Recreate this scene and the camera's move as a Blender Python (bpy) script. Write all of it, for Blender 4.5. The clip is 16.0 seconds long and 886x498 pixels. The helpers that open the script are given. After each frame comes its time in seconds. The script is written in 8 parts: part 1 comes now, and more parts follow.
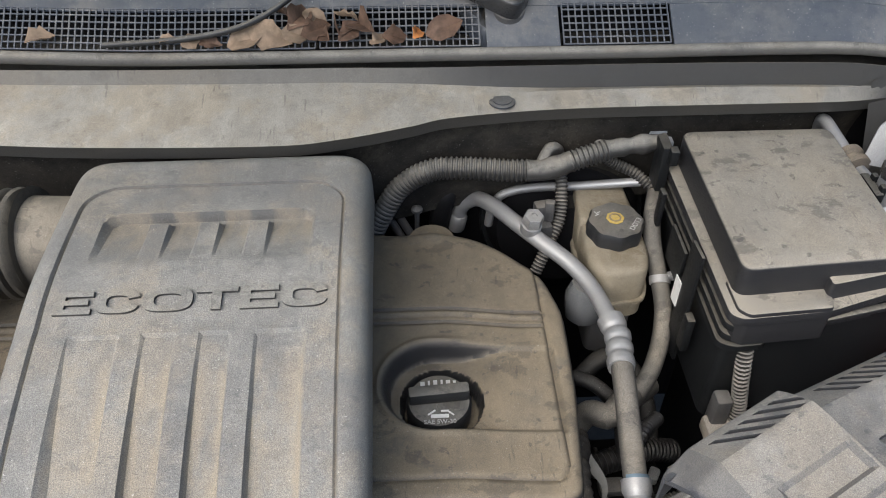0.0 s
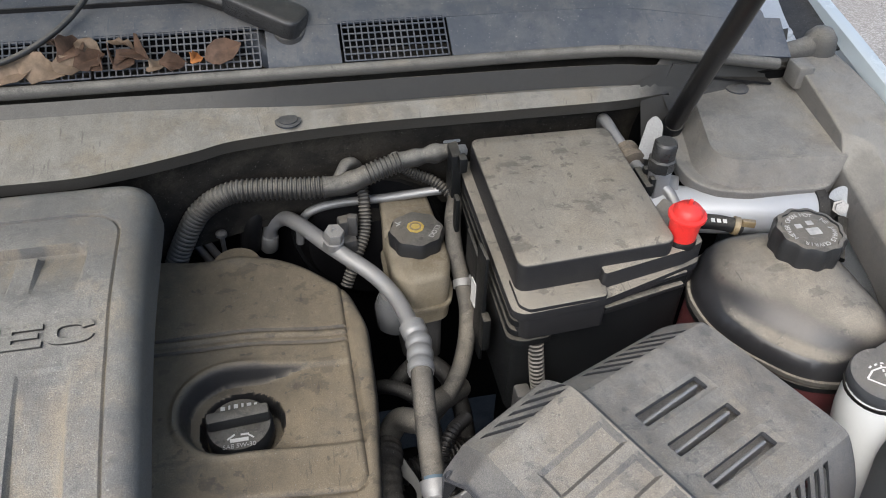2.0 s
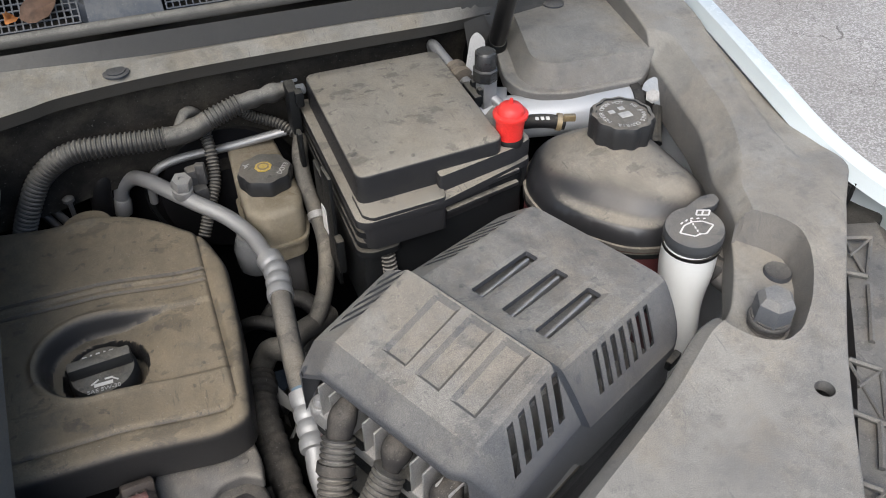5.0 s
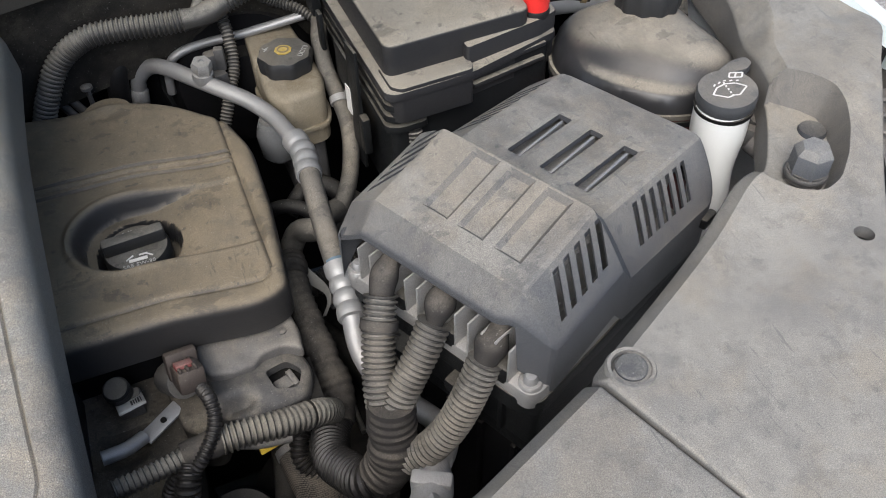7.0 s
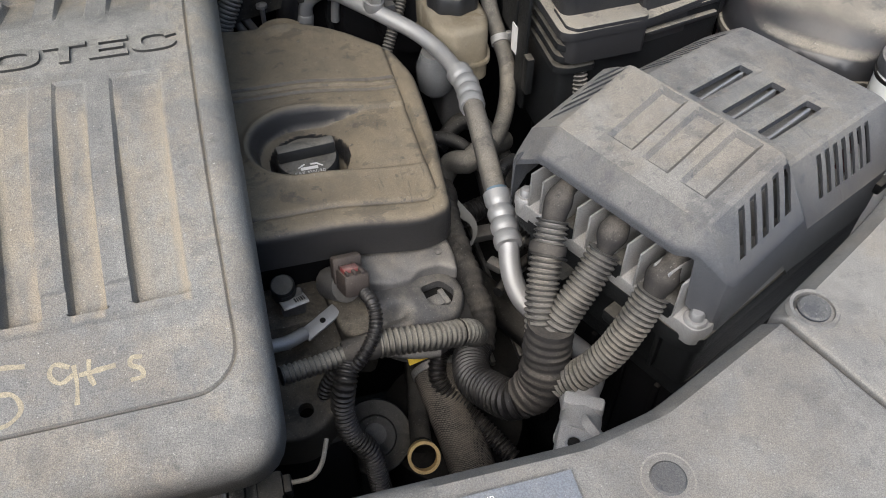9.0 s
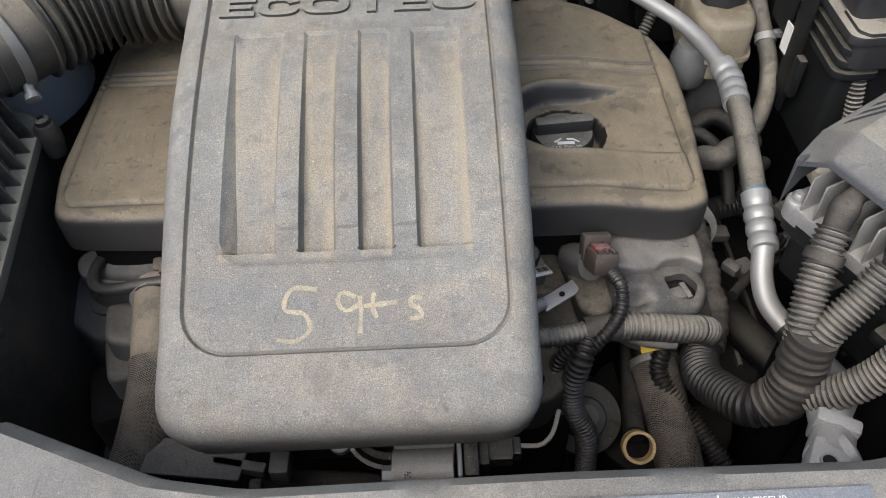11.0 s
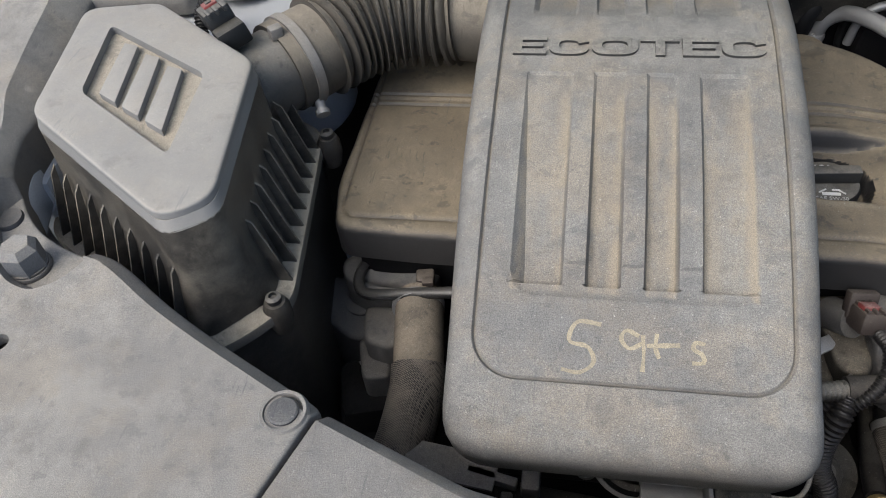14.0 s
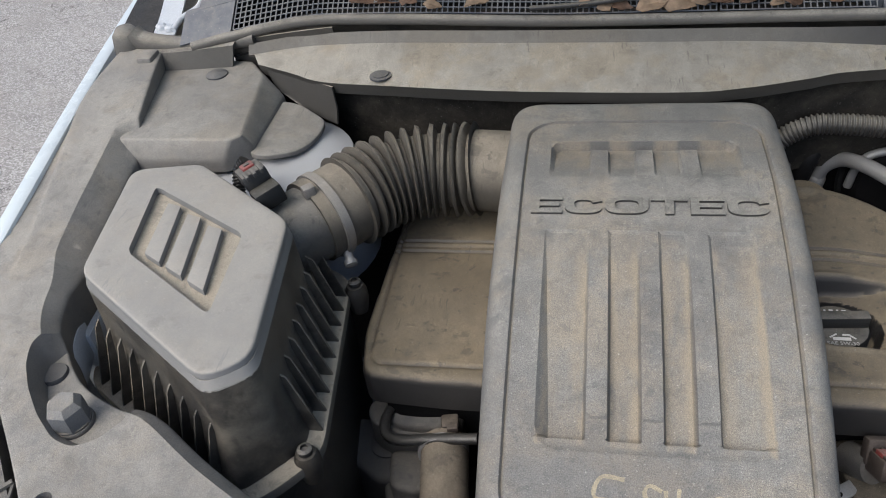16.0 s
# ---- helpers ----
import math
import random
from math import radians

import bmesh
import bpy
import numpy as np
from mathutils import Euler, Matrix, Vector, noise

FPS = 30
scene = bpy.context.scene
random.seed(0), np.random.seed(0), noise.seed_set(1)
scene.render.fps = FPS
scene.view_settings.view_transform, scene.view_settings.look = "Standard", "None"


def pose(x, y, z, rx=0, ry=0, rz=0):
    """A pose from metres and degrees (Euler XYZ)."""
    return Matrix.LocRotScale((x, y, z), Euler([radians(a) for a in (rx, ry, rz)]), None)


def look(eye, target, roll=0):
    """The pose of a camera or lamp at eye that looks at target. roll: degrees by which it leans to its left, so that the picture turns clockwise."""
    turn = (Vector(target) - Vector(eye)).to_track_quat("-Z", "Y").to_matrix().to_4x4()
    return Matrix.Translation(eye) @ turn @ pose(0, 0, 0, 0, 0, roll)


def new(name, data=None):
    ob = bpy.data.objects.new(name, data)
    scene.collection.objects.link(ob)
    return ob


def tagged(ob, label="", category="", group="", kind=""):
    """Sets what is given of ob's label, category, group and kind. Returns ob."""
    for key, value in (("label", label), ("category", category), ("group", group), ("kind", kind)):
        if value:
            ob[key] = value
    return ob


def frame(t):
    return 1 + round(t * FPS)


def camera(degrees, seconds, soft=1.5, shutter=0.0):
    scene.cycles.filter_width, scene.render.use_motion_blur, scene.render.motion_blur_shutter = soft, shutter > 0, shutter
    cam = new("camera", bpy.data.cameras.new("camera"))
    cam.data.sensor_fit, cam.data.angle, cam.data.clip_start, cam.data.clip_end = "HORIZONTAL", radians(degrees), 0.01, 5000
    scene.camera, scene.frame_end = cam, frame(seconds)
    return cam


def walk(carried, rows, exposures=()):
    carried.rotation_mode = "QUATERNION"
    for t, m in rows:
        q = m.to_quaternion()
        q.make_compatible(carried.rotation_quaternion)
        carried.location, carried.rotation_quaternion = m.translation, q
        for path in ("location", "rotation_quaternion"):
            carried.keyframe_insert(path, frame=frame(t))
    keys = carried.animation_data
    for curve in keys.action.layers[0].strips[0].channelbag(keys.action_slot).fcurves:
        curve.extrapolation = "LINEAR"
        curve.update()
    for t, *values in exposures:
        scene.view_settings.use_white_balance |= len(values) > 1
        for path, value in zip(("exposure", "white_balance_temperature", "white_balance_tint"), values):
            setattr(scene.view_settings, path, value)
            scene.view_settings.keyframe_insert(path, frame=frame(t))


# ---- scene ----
cam = camera(58.1, 16.0, soft=1.0)
METRES, EYE, TILT, LEAN, TURN = 0.75, 1.60, -43.0, 0.12, -3.0
ROWS = [
    (0.0, 0.0, 0.0, 0.0, 0.0, 0.0, -0.0),
    (0.5, 0.0335, -0.0053, -0.0026, -1.41, 0.21, 0.75),
    (1.0, 0.0721, -0.0095, -0.0011, -3.69, 0.35, 1.85),
    (1.5, 0.1088, -0.0199, -0.0014, -5.6, 0.56, 3.36),
    (2.0, 0.1479, -0.0251, -0.0075, -7.27, 0.76, 4.87),
    (2.5, 0.178, -0.0365, -0.0142, -9.26, 0.92, 6.32),
    (3.0, 0.2014, -0.0506, -0.0329, -9.56, 1.25, 7.5),
    (3.5, 0.2154, -0.0635, -0.0581, -11.54, 1.23, 8.36),
    (6.0, 0.1877, -0.0836, -0.1802, -14.94, -2.53, 14.09),
    (6.5, 0.1682, -0.0768, -0.1994, -14.68, -3.71, 14.2),
    (7.0, 0.142, -0.0708, -0.2155, -14.27, -5.06, 14.0),
    (7.5, 0.1126, -0.0712, -0.2303, -13.58, -5.66, 13.2),
    (8.0, 0.0791, -0.0771, -0.2422, -12.71, -5.71, 11.75),
    (10.5, -0.1122, -0.075, -0.2647, -1.02, -5.38, 2.16),
    (11.0, -0.1494, -0.0744, -0.2629, 1.4, -5.43, 0.33),
    (11.5, -0.1834, -0.0764, -0.2591, 4.47, -5.63, -1.13),
    (12.0, -0.215, -0.0849, -0.2536, 7.13, -5.83, -2.29),
    (12.5, -0.2392, -0.0912, -0.2472, 8.86, -5.9, -2.87),
    (13.0, -0.2656, -0.0993, -0.2457, 9.89, -5.9, -3.34),
    (13.5, -0.2923, -0.1126, -0.2381, 10.86, -5.89, -3.87),
    (14.0, -0.3091, -0.1302, -0.2284, 11.57, -5.69, -4.31),
    (14.5, -0.3179, -0.1476, -0.2132, 12.09, -3.71, -4.23),
    (15.0, -0.3213, -0.1611, -0.1983, 12.38, -1.67, -4.05),
    (15.5, -0.3222, -0.1755, -0.1853, 12.52, 0.1, -3.88),
    (16.0, -0.317, -0.1818, -0.1683, 12.53, 1.9, -3.73),
]
walk(cam, [(t, pose(0, 0, EYE, TILT, LEAN, TURN) @ pose(METRES * x, METRES * y, METRES * z, 90 + pitch, roll, yaw)) for t, x, y, z, yaw, pitch, roll in ROWS],
     exposures=[(0.0, 1.12), (1.0, 1.09), (2.5, 0.93), (3.5, 0.90), (6.5, 0.98), (10.5, 1.14), (12.5, 1.08), (14.5, 0.84), (16.0, 0.74)])

# ---- world and light: bright overcast sky, raised hood behind ----
world = bpy.data.worlds.new("world")
scene.world = world
world.use_nodes = True
wn, wl = world.node_tree.nodes, world.node_tree.links
sky = wn.new("ShaderNodeTexSky")
sky.sky_type, sky.sun_disc = "NISHITA", False
sky.sun_elevation, sky.sun_rotation = radians(52), radians(230)
sky.air_density, sky.dust_density, sky.ozone_density = 1.0, 3.0, 1.5
wn["Background"].inputs["Strength"].default_value = 0.118
wl.new(sky.outputs["Color"], wn["Background"].inputs["Color"])
sun = new("sun", bpy.data.lights.new("sun", "SUN"))
sun.data.energy, sun.data.angle, sun.data.color = 1.45, radians(45), (1.0, 0.97, 0.93)
sun.matrix_basis = look((-1.2, -1.7, 3.2), (0, 0.4, 0.8))


# ---- materials ----
def nodes_of(name):
    m = bpy.data.materials.new(name)
    m.use_nodes = True
    return m, m.node_tree.nodes, m.node_tree.links, m.node_tree.nodes["Principled BSDF"]


def noise_at(n, l, scale, detail=4, rough=0.6, stretch=(1, 1, 1)):
    geo = n.new("ShaderNodeNewGeometry")
    mp = n.new("ShaderNodeMapping")
    mp.inputs["Scale"].default_value = stretch
    l.new(geo.outputs["Position"], mp.inputs["Vector"])
    t = n.new("ShaderNodeTexNoise")
    t.inputs["Scale"].default_value, t.inputs["Detail"].default_value, t.inputs["Roughness"].default_value = scale, detail, rough
    l.new(mp.outputs["Vector"], t.inputs["Vector"])
    return t.outputs["Fac"]


def ramp(n, l, fac, lo, hi, a=0.0, b=1.0):
    r = n.new("ShaderNodeMapRange")
    r.interpolation_type = "SMOOTHSTEP"
    for k, v in (("From Min", lo), ("From Max", hi), ("To Min", a), ("To Max", b)):
        r.inputs[k].default_value = v
    l.new(fac, r.inputs["Value"])
    return r.outputs["Result"]


def times(n, l, a, b, op="MULTIPLY"):
    m = n.new("ShaderNodeMath")
    m.operation = op
    for k, v in ((0, a), (1, b)):
        if isinstance(v, (int, float)):
            m.inputs[k].default_value = v
        else:
            l.new(v, m.inputs[k])
    return m.outputs[0]


def blend(n, l, fac, a, b):
    m = n.new("ShaderNodeMix")
    m.data_type = "RGBA"
    l.new(fac, m.inputs["Factor"]) if not isinstance(fac, (int, float)) else None
    if isinstance(fac, (int, float)):
        m.inputs["Factor"].default_value = fac
    for k, v in (("A", a), ("B", b)):
        sock = [s for s in m.inputs if s.name == k and s.type == "RGBA"][0]
        if isinstance(v, tuple):
            sock.default_value = (*v, 1)
        else:
            l.new(v, sock)
    return [s for s in m.outputs if s.type == "RGBA"][0]


DUST = (0.43, 0.405, 0.350)
SAND = (0.425, 0.371, 0.285)


def dusty(name, base, dust=0.6, rough=0.55, metal=0.0, dust_color=DUST, grain=0.35, up=0.9, patch=9.0, smear=1.0, gloss=0.4, speckle=0.22, relief=0.45, sand=0.6, cloud=0.34, micro=0.20, low=0.15, stain=0.35, silt=None):
    """A surface of colour base under settled dust: more on what faces up, in patches, with rubbed places and fine grit."""
    m, n, l, p = nodes_of(name)
    geo = n.new("ShaderNodeNewGeometry")
    sep = n.new("ShaderNodeSeparateXYZ")
    l.new(geo.outputs["Normal"], sep.inputs[0])
    upf = ramp(n, l, sep.outputs["Z"], low, 0.94, 1 - up, 1.0)
    big = ramp(n, l, noise_at(n, l, patch, 9, 0.72), 0.40, 0.57, 1 - cloud, 1.0)
    mid = ramp(n, l, noise_at(n, l, 45, 5, 0.7, (1, 0.55, 1)), 0.32, 0.62, 1 - 0.7 * cloud, 1.0)
    fine = ramp(n, l, noise_at(n, l, 1050, 3, 0.75), 0.36, 0.61, 1 - grain, 1.0)
    f = times(n, l, times(n, l, upf, big), times(n, l, mid, fine))
    f = times(n, l, f, dust)
    if smear:
        # rubbed places with a crisp rim, and thin scratches
        rub = ramp(n, l, noise_at(n, l, 22, 8, 0.66, (1.0, 1.6, 1.0)), 0.575, 0.605, 1.0, 1 - 0.32 * smear)
        f = times(n, l, f, rub)
        thin = times(n, l, ramp(n, l, noise_at(n, l, 60, 3, 0.5, (6.0, 0.5, 1.0)), 0.655, 0.675), ramp(n, l, noise_at(n, l, 14, 2), 0.48, 0.58))
        f = times(n, l, f, ramp(n, l, thin, 0.0, 1.0, 1.0, 0.65))
        # tide marks where damp dust dried
        edge = times(n, l, times(n, l, noise_at(n, l, 7, 6, 0.6), 0.53, "SUBTRACT"), 0.0, "ABSOLUTE")
        f = times(n, l, f, ramp(n, l, edge, 0.0, 0.006, 1.16, 1.0))
        # small dark prints
        f = times(n, l, f, ramp(n, l, noise_at(n, l, 70, 4, 0.6), 0.635, 0.675, 1.0, 1 - 0.4 * smear))
    tone = blend(n, l, ramp(n, l, noise_at(n, l, 11, 8, 0.7), 0.44, 0.60, 0.0, sand), dust_color, SAND)
    tone = blend(n, l, ramp(n, l, noise_at(n, l, 26, 7, 0.72), 0.56, 0.66, 0.0, stain), tone, tuple(0.45 * c for c in SAND))
    col = blend(n, l, f, base, tone)
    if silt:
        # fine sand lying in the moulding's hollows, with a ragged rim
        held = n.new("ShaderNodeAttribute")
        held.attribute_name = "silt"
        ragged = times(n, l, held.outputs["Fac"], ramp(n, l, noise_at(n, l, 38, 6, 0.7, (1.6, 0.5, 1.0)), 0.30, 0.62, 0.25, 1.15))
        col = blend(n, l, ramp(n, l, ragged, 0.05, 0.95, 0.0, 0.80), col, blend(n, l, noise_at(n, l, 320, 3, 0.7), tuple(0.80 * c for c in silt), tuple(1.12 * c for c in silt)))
    grit = ramp(n, l, noise_at(n, l, 480, 1, 0.4), 0.70, 0.78, 0.0, speckle)
    col = blend(n, l, times(n, l, grit, upf), col, (0.60, 0.58, 0.53))
    tiny = ramp(n, l, noise_at(n, l, 1100, 2, 0.7), 0.32, 0.68, 1 - micro, 1 + micro)
    shade = n.new("ShaderNodeVectorMath")
    shade.operation = "SCALE"
    l.new(col, shade.inputs[0])
    l.new(tiny, shade.inputs["Scale"])
    l.new(shade.outputs[0], p.inputs["Base Color"])
    rr = n.new("ShaderNodeMapRange")
    rr.inputs["To Min"].default_value, rr.inputs["To Max"].default_value = rough, 0.95
    l.new(f, rr.inputs["Value"])
    l.new(rr.outputs["Result"], p.inputs["Roughness"])
    p.inputs["Metallic"].default_value = 0.0
    if metal:
        mm = n.new("ShaderNodeMapRange")
        mm.inputs["To Min"].default_value, mm.inputs["To Max"].default_value = metal, 0.0
        l.new(f, mm.inputs["Value"])
        l.new(mm.outputs["Result"], p.inputs["Metallic"])
    p.inputs["Specular IOR Level"].default_value = gloss
    bump = n.new("ShaderNodeBump")
    bump.inputs["Strength"].default_value, bump.inputs["Distance"].default_value = relief, 0.0009
    l.new(noise_at(n, l, 650, 4, 0.75), bump.inputs["Height"])
    l.new(bump.outputs["Normal"], p.inputs["Normal"])
    return m


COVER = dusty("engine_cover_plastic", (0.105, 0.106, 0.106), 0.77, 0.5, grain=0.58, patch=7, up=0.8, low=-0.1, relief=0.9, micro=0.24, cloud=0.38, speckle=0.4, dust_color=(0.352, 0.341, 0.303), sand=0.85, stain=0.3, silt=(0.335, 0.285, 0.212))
VALVE = dusty("valve_cover_plastic", (0.026, 0.026, 0.027), 0.88, 0.36, dust_color=(0.285, 0.232, 0.155), patch=4, sand=0.12, cloud=0.28, up=0.98, low=0.3, gloss=0.5, stain=0.6, micro=0.14, relief=0.35, smear=1.1)
BLACK = dusty("black_plastic", (0.009, 0.010, 0.011), 0.28, 0.42, up=0.98, gloss=0.2, low=0.45)
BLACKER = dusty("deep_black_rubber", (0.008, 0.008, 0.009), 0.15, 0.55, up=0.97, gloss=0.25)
LID = dusty("fuse_lid_plastic", (0.014, 0.015, 0.018), 0.86, 0.40, patch=6, up=0.965, gloss=0.35, cloud=0.14, sand=0.5, low=0.4, micro=0.15, relief=0.45, smear=1.1, dust_color=(0.375, 0.342, 0.282), stain=0.25)
TRIMFRONT = dusty("radiator_shroud_plastic", (0.075, 0.078, 0.083), 0.60, 0.5, patch=5, up=0.62, grain=0.34, cloud=0.28, micro=0.19, low=0.05, stain=0.22, relief=0.5, smear=0.6)
TRIM = dusty("front_shroud_plastic", (0.085, 0.087, 0.091), 0.73, 0.55, patch=6, up=0.62, grain=0.36, cloud=0.28, micro=0.17, low=0.05, stain=0.28, relief=0.5, smear=0.6)
COWL = dusty("cowl_plastic", (0.062, 0.075, 0.098), 0.36, 0.33, patch=7, gloss=0.5, cloud=0.6, micro=0.08, speckle=0.5, relief=0.2)
GUTTER = dusty("gutter_plastic", (0.036, 0.035, 0.033), 0.88, 0.42, patch=3.5, up=0.95, gloss=0.35, cloud=0.25, low=0.4, sand=0.8, micro=0.08, relief=0.25, smear=0.3)
GREYBOX = dusty("module_cover_plastic", (0.060, 0.064, 0.072), 0.62, 0.42, patch=9, up=0.95, cloud=0.34, micro=0.20, low=0.36, sand=0.75, stain=0.32, relief=0.6, smear=1.1)
AIRBOX = dusty("air_box_plastic", (0.17, 0.173, 0.175), 0.66, 0.45, patch=5, smear=0.15, sand=0.35, cloud=0.22, micro=0.06, grain=0.22, relief=0.2)
LOOM = dusty("loom_plastic", (0.018, 0.018, 0.019), 0.84, 0.45, dust_color=(0.34, 0.325, 0.285), up=0.90, low=0.1, sand=0.4, cloud=0.35, micro=0.1)
OILCAP = dusty("oil_cap_plastic", (0.020, 0.021, 0.022), 0.62, 0.45, up=0.97, low=0.4, micro=0.1, dust_color=(0.30, 0.285, 0.25), relief=0.25)
RUBBER = dusty("hose_rubber", (0.03, 0.03, 0.029), 0.72, 0.7, dust_color=(0.29, 0.265, 0.225), up=0.85)
SEAL = dusty("seal_rubber", (0.07, 0.068, 0.064), 0.6, 0.7)
ALU = dusty("aluminium", (0.35, 0.355, 0.36), 0.38, 0.42, metal=0.6, gloss=0.4, dust_color=(0.30, 0.29, 0.265), micro=0.1, relief=0.2)
CAST = dusty("cast_aluminium", (0.36, 0.36, 0.355), 0.42, 0.5, metal=0.6, dust_color=(0.30, 0.28, 0.24))
PAINT = dusty("white_body_paint", (0.62, 0.69, 0.71), 0.12, 0.2, gloss=0.5, micro=0.02, speckle=0.03, relief=0.02, grain=0.15)
SHEET = dusty("primer_sheet_metal", (0.50, 0.54, 0.58), 0.25, 0.35)
YELLOWED = dusty("yellowed_reservoir_plastic", (0.30, 0.27, 0.21), 1.0, 0.4, dust_color=(0.17, 0.135, 0.085), up=0.25, patch=30, sand=0.2)
# near-black base: the shade of the deep bay is put into this colour
DARK = dusty("bay_shade_black", (0.005, 0.005, 0.006), 0.06, 0.7, up=0.97, gloss=0.12, speckle=0.02)
GREYCAST = dusty("grey_cast_parts", (0.062, 0.062, 0.064), 0.45, 0.5, up=0.85, dust_color=(0.30, 0.28, 0.24), gloss=0.5)


def plain(name, colour, rough=0.5, metal=0.0, vary=0.15):
    m, n, l, p = nodes_of(name)
    f = ramp(n, l, noise_at(n, l, 60, 4), 0.3, 0.7)
    l.new(blend(n, l, f, tuple(c * (1 - vary) for c in colour), colour), p.inputs["Base Color"])
    p.inputs["Roughness"].default_value, p.inputs["Metallic"].default_value = rough, metal
    return m


SEAMTAN = dusty("dusty_seam", (0.06, 0.058, 0.054), 0.9, 0.5, up=0.8, dust_color=(0.40, 0.36, 0.29))
CAPBLACK = dusty("cap_plastic", (0.018, 0.019, 0.021), 0.46, 0.4, up=0.96, low=0.4, micro=0.1, relief=0.25)
TANKTOP = dusty("tank_top_plastic", (0.020, 0.021, 0.024), 0.84, 0.28, up=0.97, patch=7, cloud=0.25, gloss=0.5, low=0.68, dust_color=(0.385, 0.352, 0.290), micro=0.06, relief=0.15)
WASHCAP = dusty("washer_cap_plastic", (0.05, 0.055, 0.062), 0.55, 0.45)
SILVER = dusty("silver_paint", (0.50, 0.52, 0.54), 0.20, 0.34, metal=0.25, micro=0.03, relief=0.06, speckle=0.08)
BEIGE = dusty("beige_plastic", (0.30, 0.27, 0.23), 0.5, 0.5)
CLIP = dusty("clip_plastic", (0.035, 0.040, 0.049), 0.32, 0.5)
GREYCLIP = dusty("pale_clip_plastic", (0.32, 0.35, 0.38), 0.3, 0.5)
BRASS = dusty("tarnished_brass", (0.30, 0.23, 0.13), 0.4, 0.45, metal=0.7)
PALESTRIP = dusty("pale_strip", (0.17, 0.17, 0.167), 0.3, 0.5, micro=0.05)
AIRLOW = dusty("air_box_lower_plastic", (0.014, 0.014, 0.015), 0.42, 0.42, dust_color=(0.33, 0.295, 0.235), up=0.6, cloud=0.5, gloss=0.45)
WORN_PRINT = plain("worn_print", (0.58, 0.57, 0.54), 0.6, 0, 0.4)
BLUEBAND = plain("blue_band", (0.10, 0.16, 0.21), 0.5)
TAPE = dusty("cloth_tape", (0.018, 0.017, 0.017), 0.42, 0.8, dust_color=(0.27, 0.24, 0.20), up=0.9, cloud=0.55)
BLACKLOOM = dusty("black_loom_plastic", (0.011, 0.011, 0.012), 0.09, 0.33, dust_color=(0.27, 0.24, 0.20), up=0.95, gloss=0.45)
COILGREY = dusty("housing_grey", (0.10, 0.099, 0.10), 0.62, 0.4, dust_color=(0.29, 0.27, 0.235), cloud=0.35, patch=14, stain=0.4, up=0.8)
# darker, more mottled grey for the lower shell
COILDARK = dusty("housing_dark_grey", (0.05, 0.050, 0.052), 0.55, 0.35, dust_color=(0.22, 0.205, 0.18), cloud=0.75, patch=16, stain=0.6, up=0.9)
PLUGBROWN = dusty("plug_plastic", (0.035, 0.027, 0.025), 0.42, 0.55, dust_color=(0.25, 0.21, 0.17))
REDLOCK = dusty("red_lock_plastic", (0.20, 0.03, 0.03), 0.5, 0.45, cloud=0.6)
RINGYELLOW = dusty("dull_yellow_plastic", (0.50, 0.34, 0.12), 0.3, 0.5)
TAGYELLOW = dusty("yellow_plastic", (0.60, 0.42, 0.05), 0.2, 0.5)
AIRDARK = dusty("air_box_wall", (0.014, 0.014, 0.015), 0.92, 0.34, dust_color=(0.30, 0.275, 0.225), up=0.72, low=-0.15, patch=9, gloss=0.5, cloud=0.7, micro=0.1)
AIRFLANGE = dusty("air_box_rim", (0.12, 0.115, 0.10), 1.0, 0.6, up=0.9, cloud=0.15, dust_color=(0.43, 0.385, 0.305))
DUCT = dusty("duct_rubber", (0.035, 0.033, 0.030), 0.78, 0.6, up=0.85, low=0.0, dust_color=(0.36, 0.315, 0.245), micro=0.1, cloud=0.25)
RUBBERGREY = dusty("sensor_tube_plastic", (0.035, 0.036, 0.037), 0.7, 0.5, up=0.8)
CLAMPGREY = dusty("dusty_clamp_steel", (0.22, 0.21, 0.20), 0.7, 0.5, metal=0.5)
GRIME = dusty("brown_grime", (0.018, 0.017, 0.015), 0.72, 0.65, dust_color=(0.17, 0.145, 0.11), cloud=0.5, patch=14, up=0.9)
FIREWALL = dusty("dusty_bulkhead_mat", (0.009, 0.009, 0.009), 0.26, 0.7, dust_color=(0.17, 0.15, 0.125), cloud=0.6, patch=8, up=0.35, low=-0.3, gloss=0.15)
HOSEBROWN = dusty("brown_hose_rubber", (0.05, 0.045, 0.04), 0.75, 0.7, up=0.4, dust_color=(0.26, 0.21, 0.155))
GLOSSBLACK = dusty("gloss_black_tube", (0.015, 0.016, 0.018), 0.15, 0.25, gloss=0.6)
CHIPPED = dusty("chipped_black_paint", (0.008, 0.008, 0.009), 0.10, 0.3, speckle=0.55, gloss=0.5, micro=0.05, relief=0.1)
BUMPER = dusty("bumper_rubber", (0.10, 0.108, 0.12), 0.6, 0.5)
LABELBLUE = dusty("label_film", (0.15, 0.17, 0.20), 0.3, 0.4)
LABELORANGE = dusty("orange_film", (0.75, 0.30, 0.06), 0.3, 0.45)


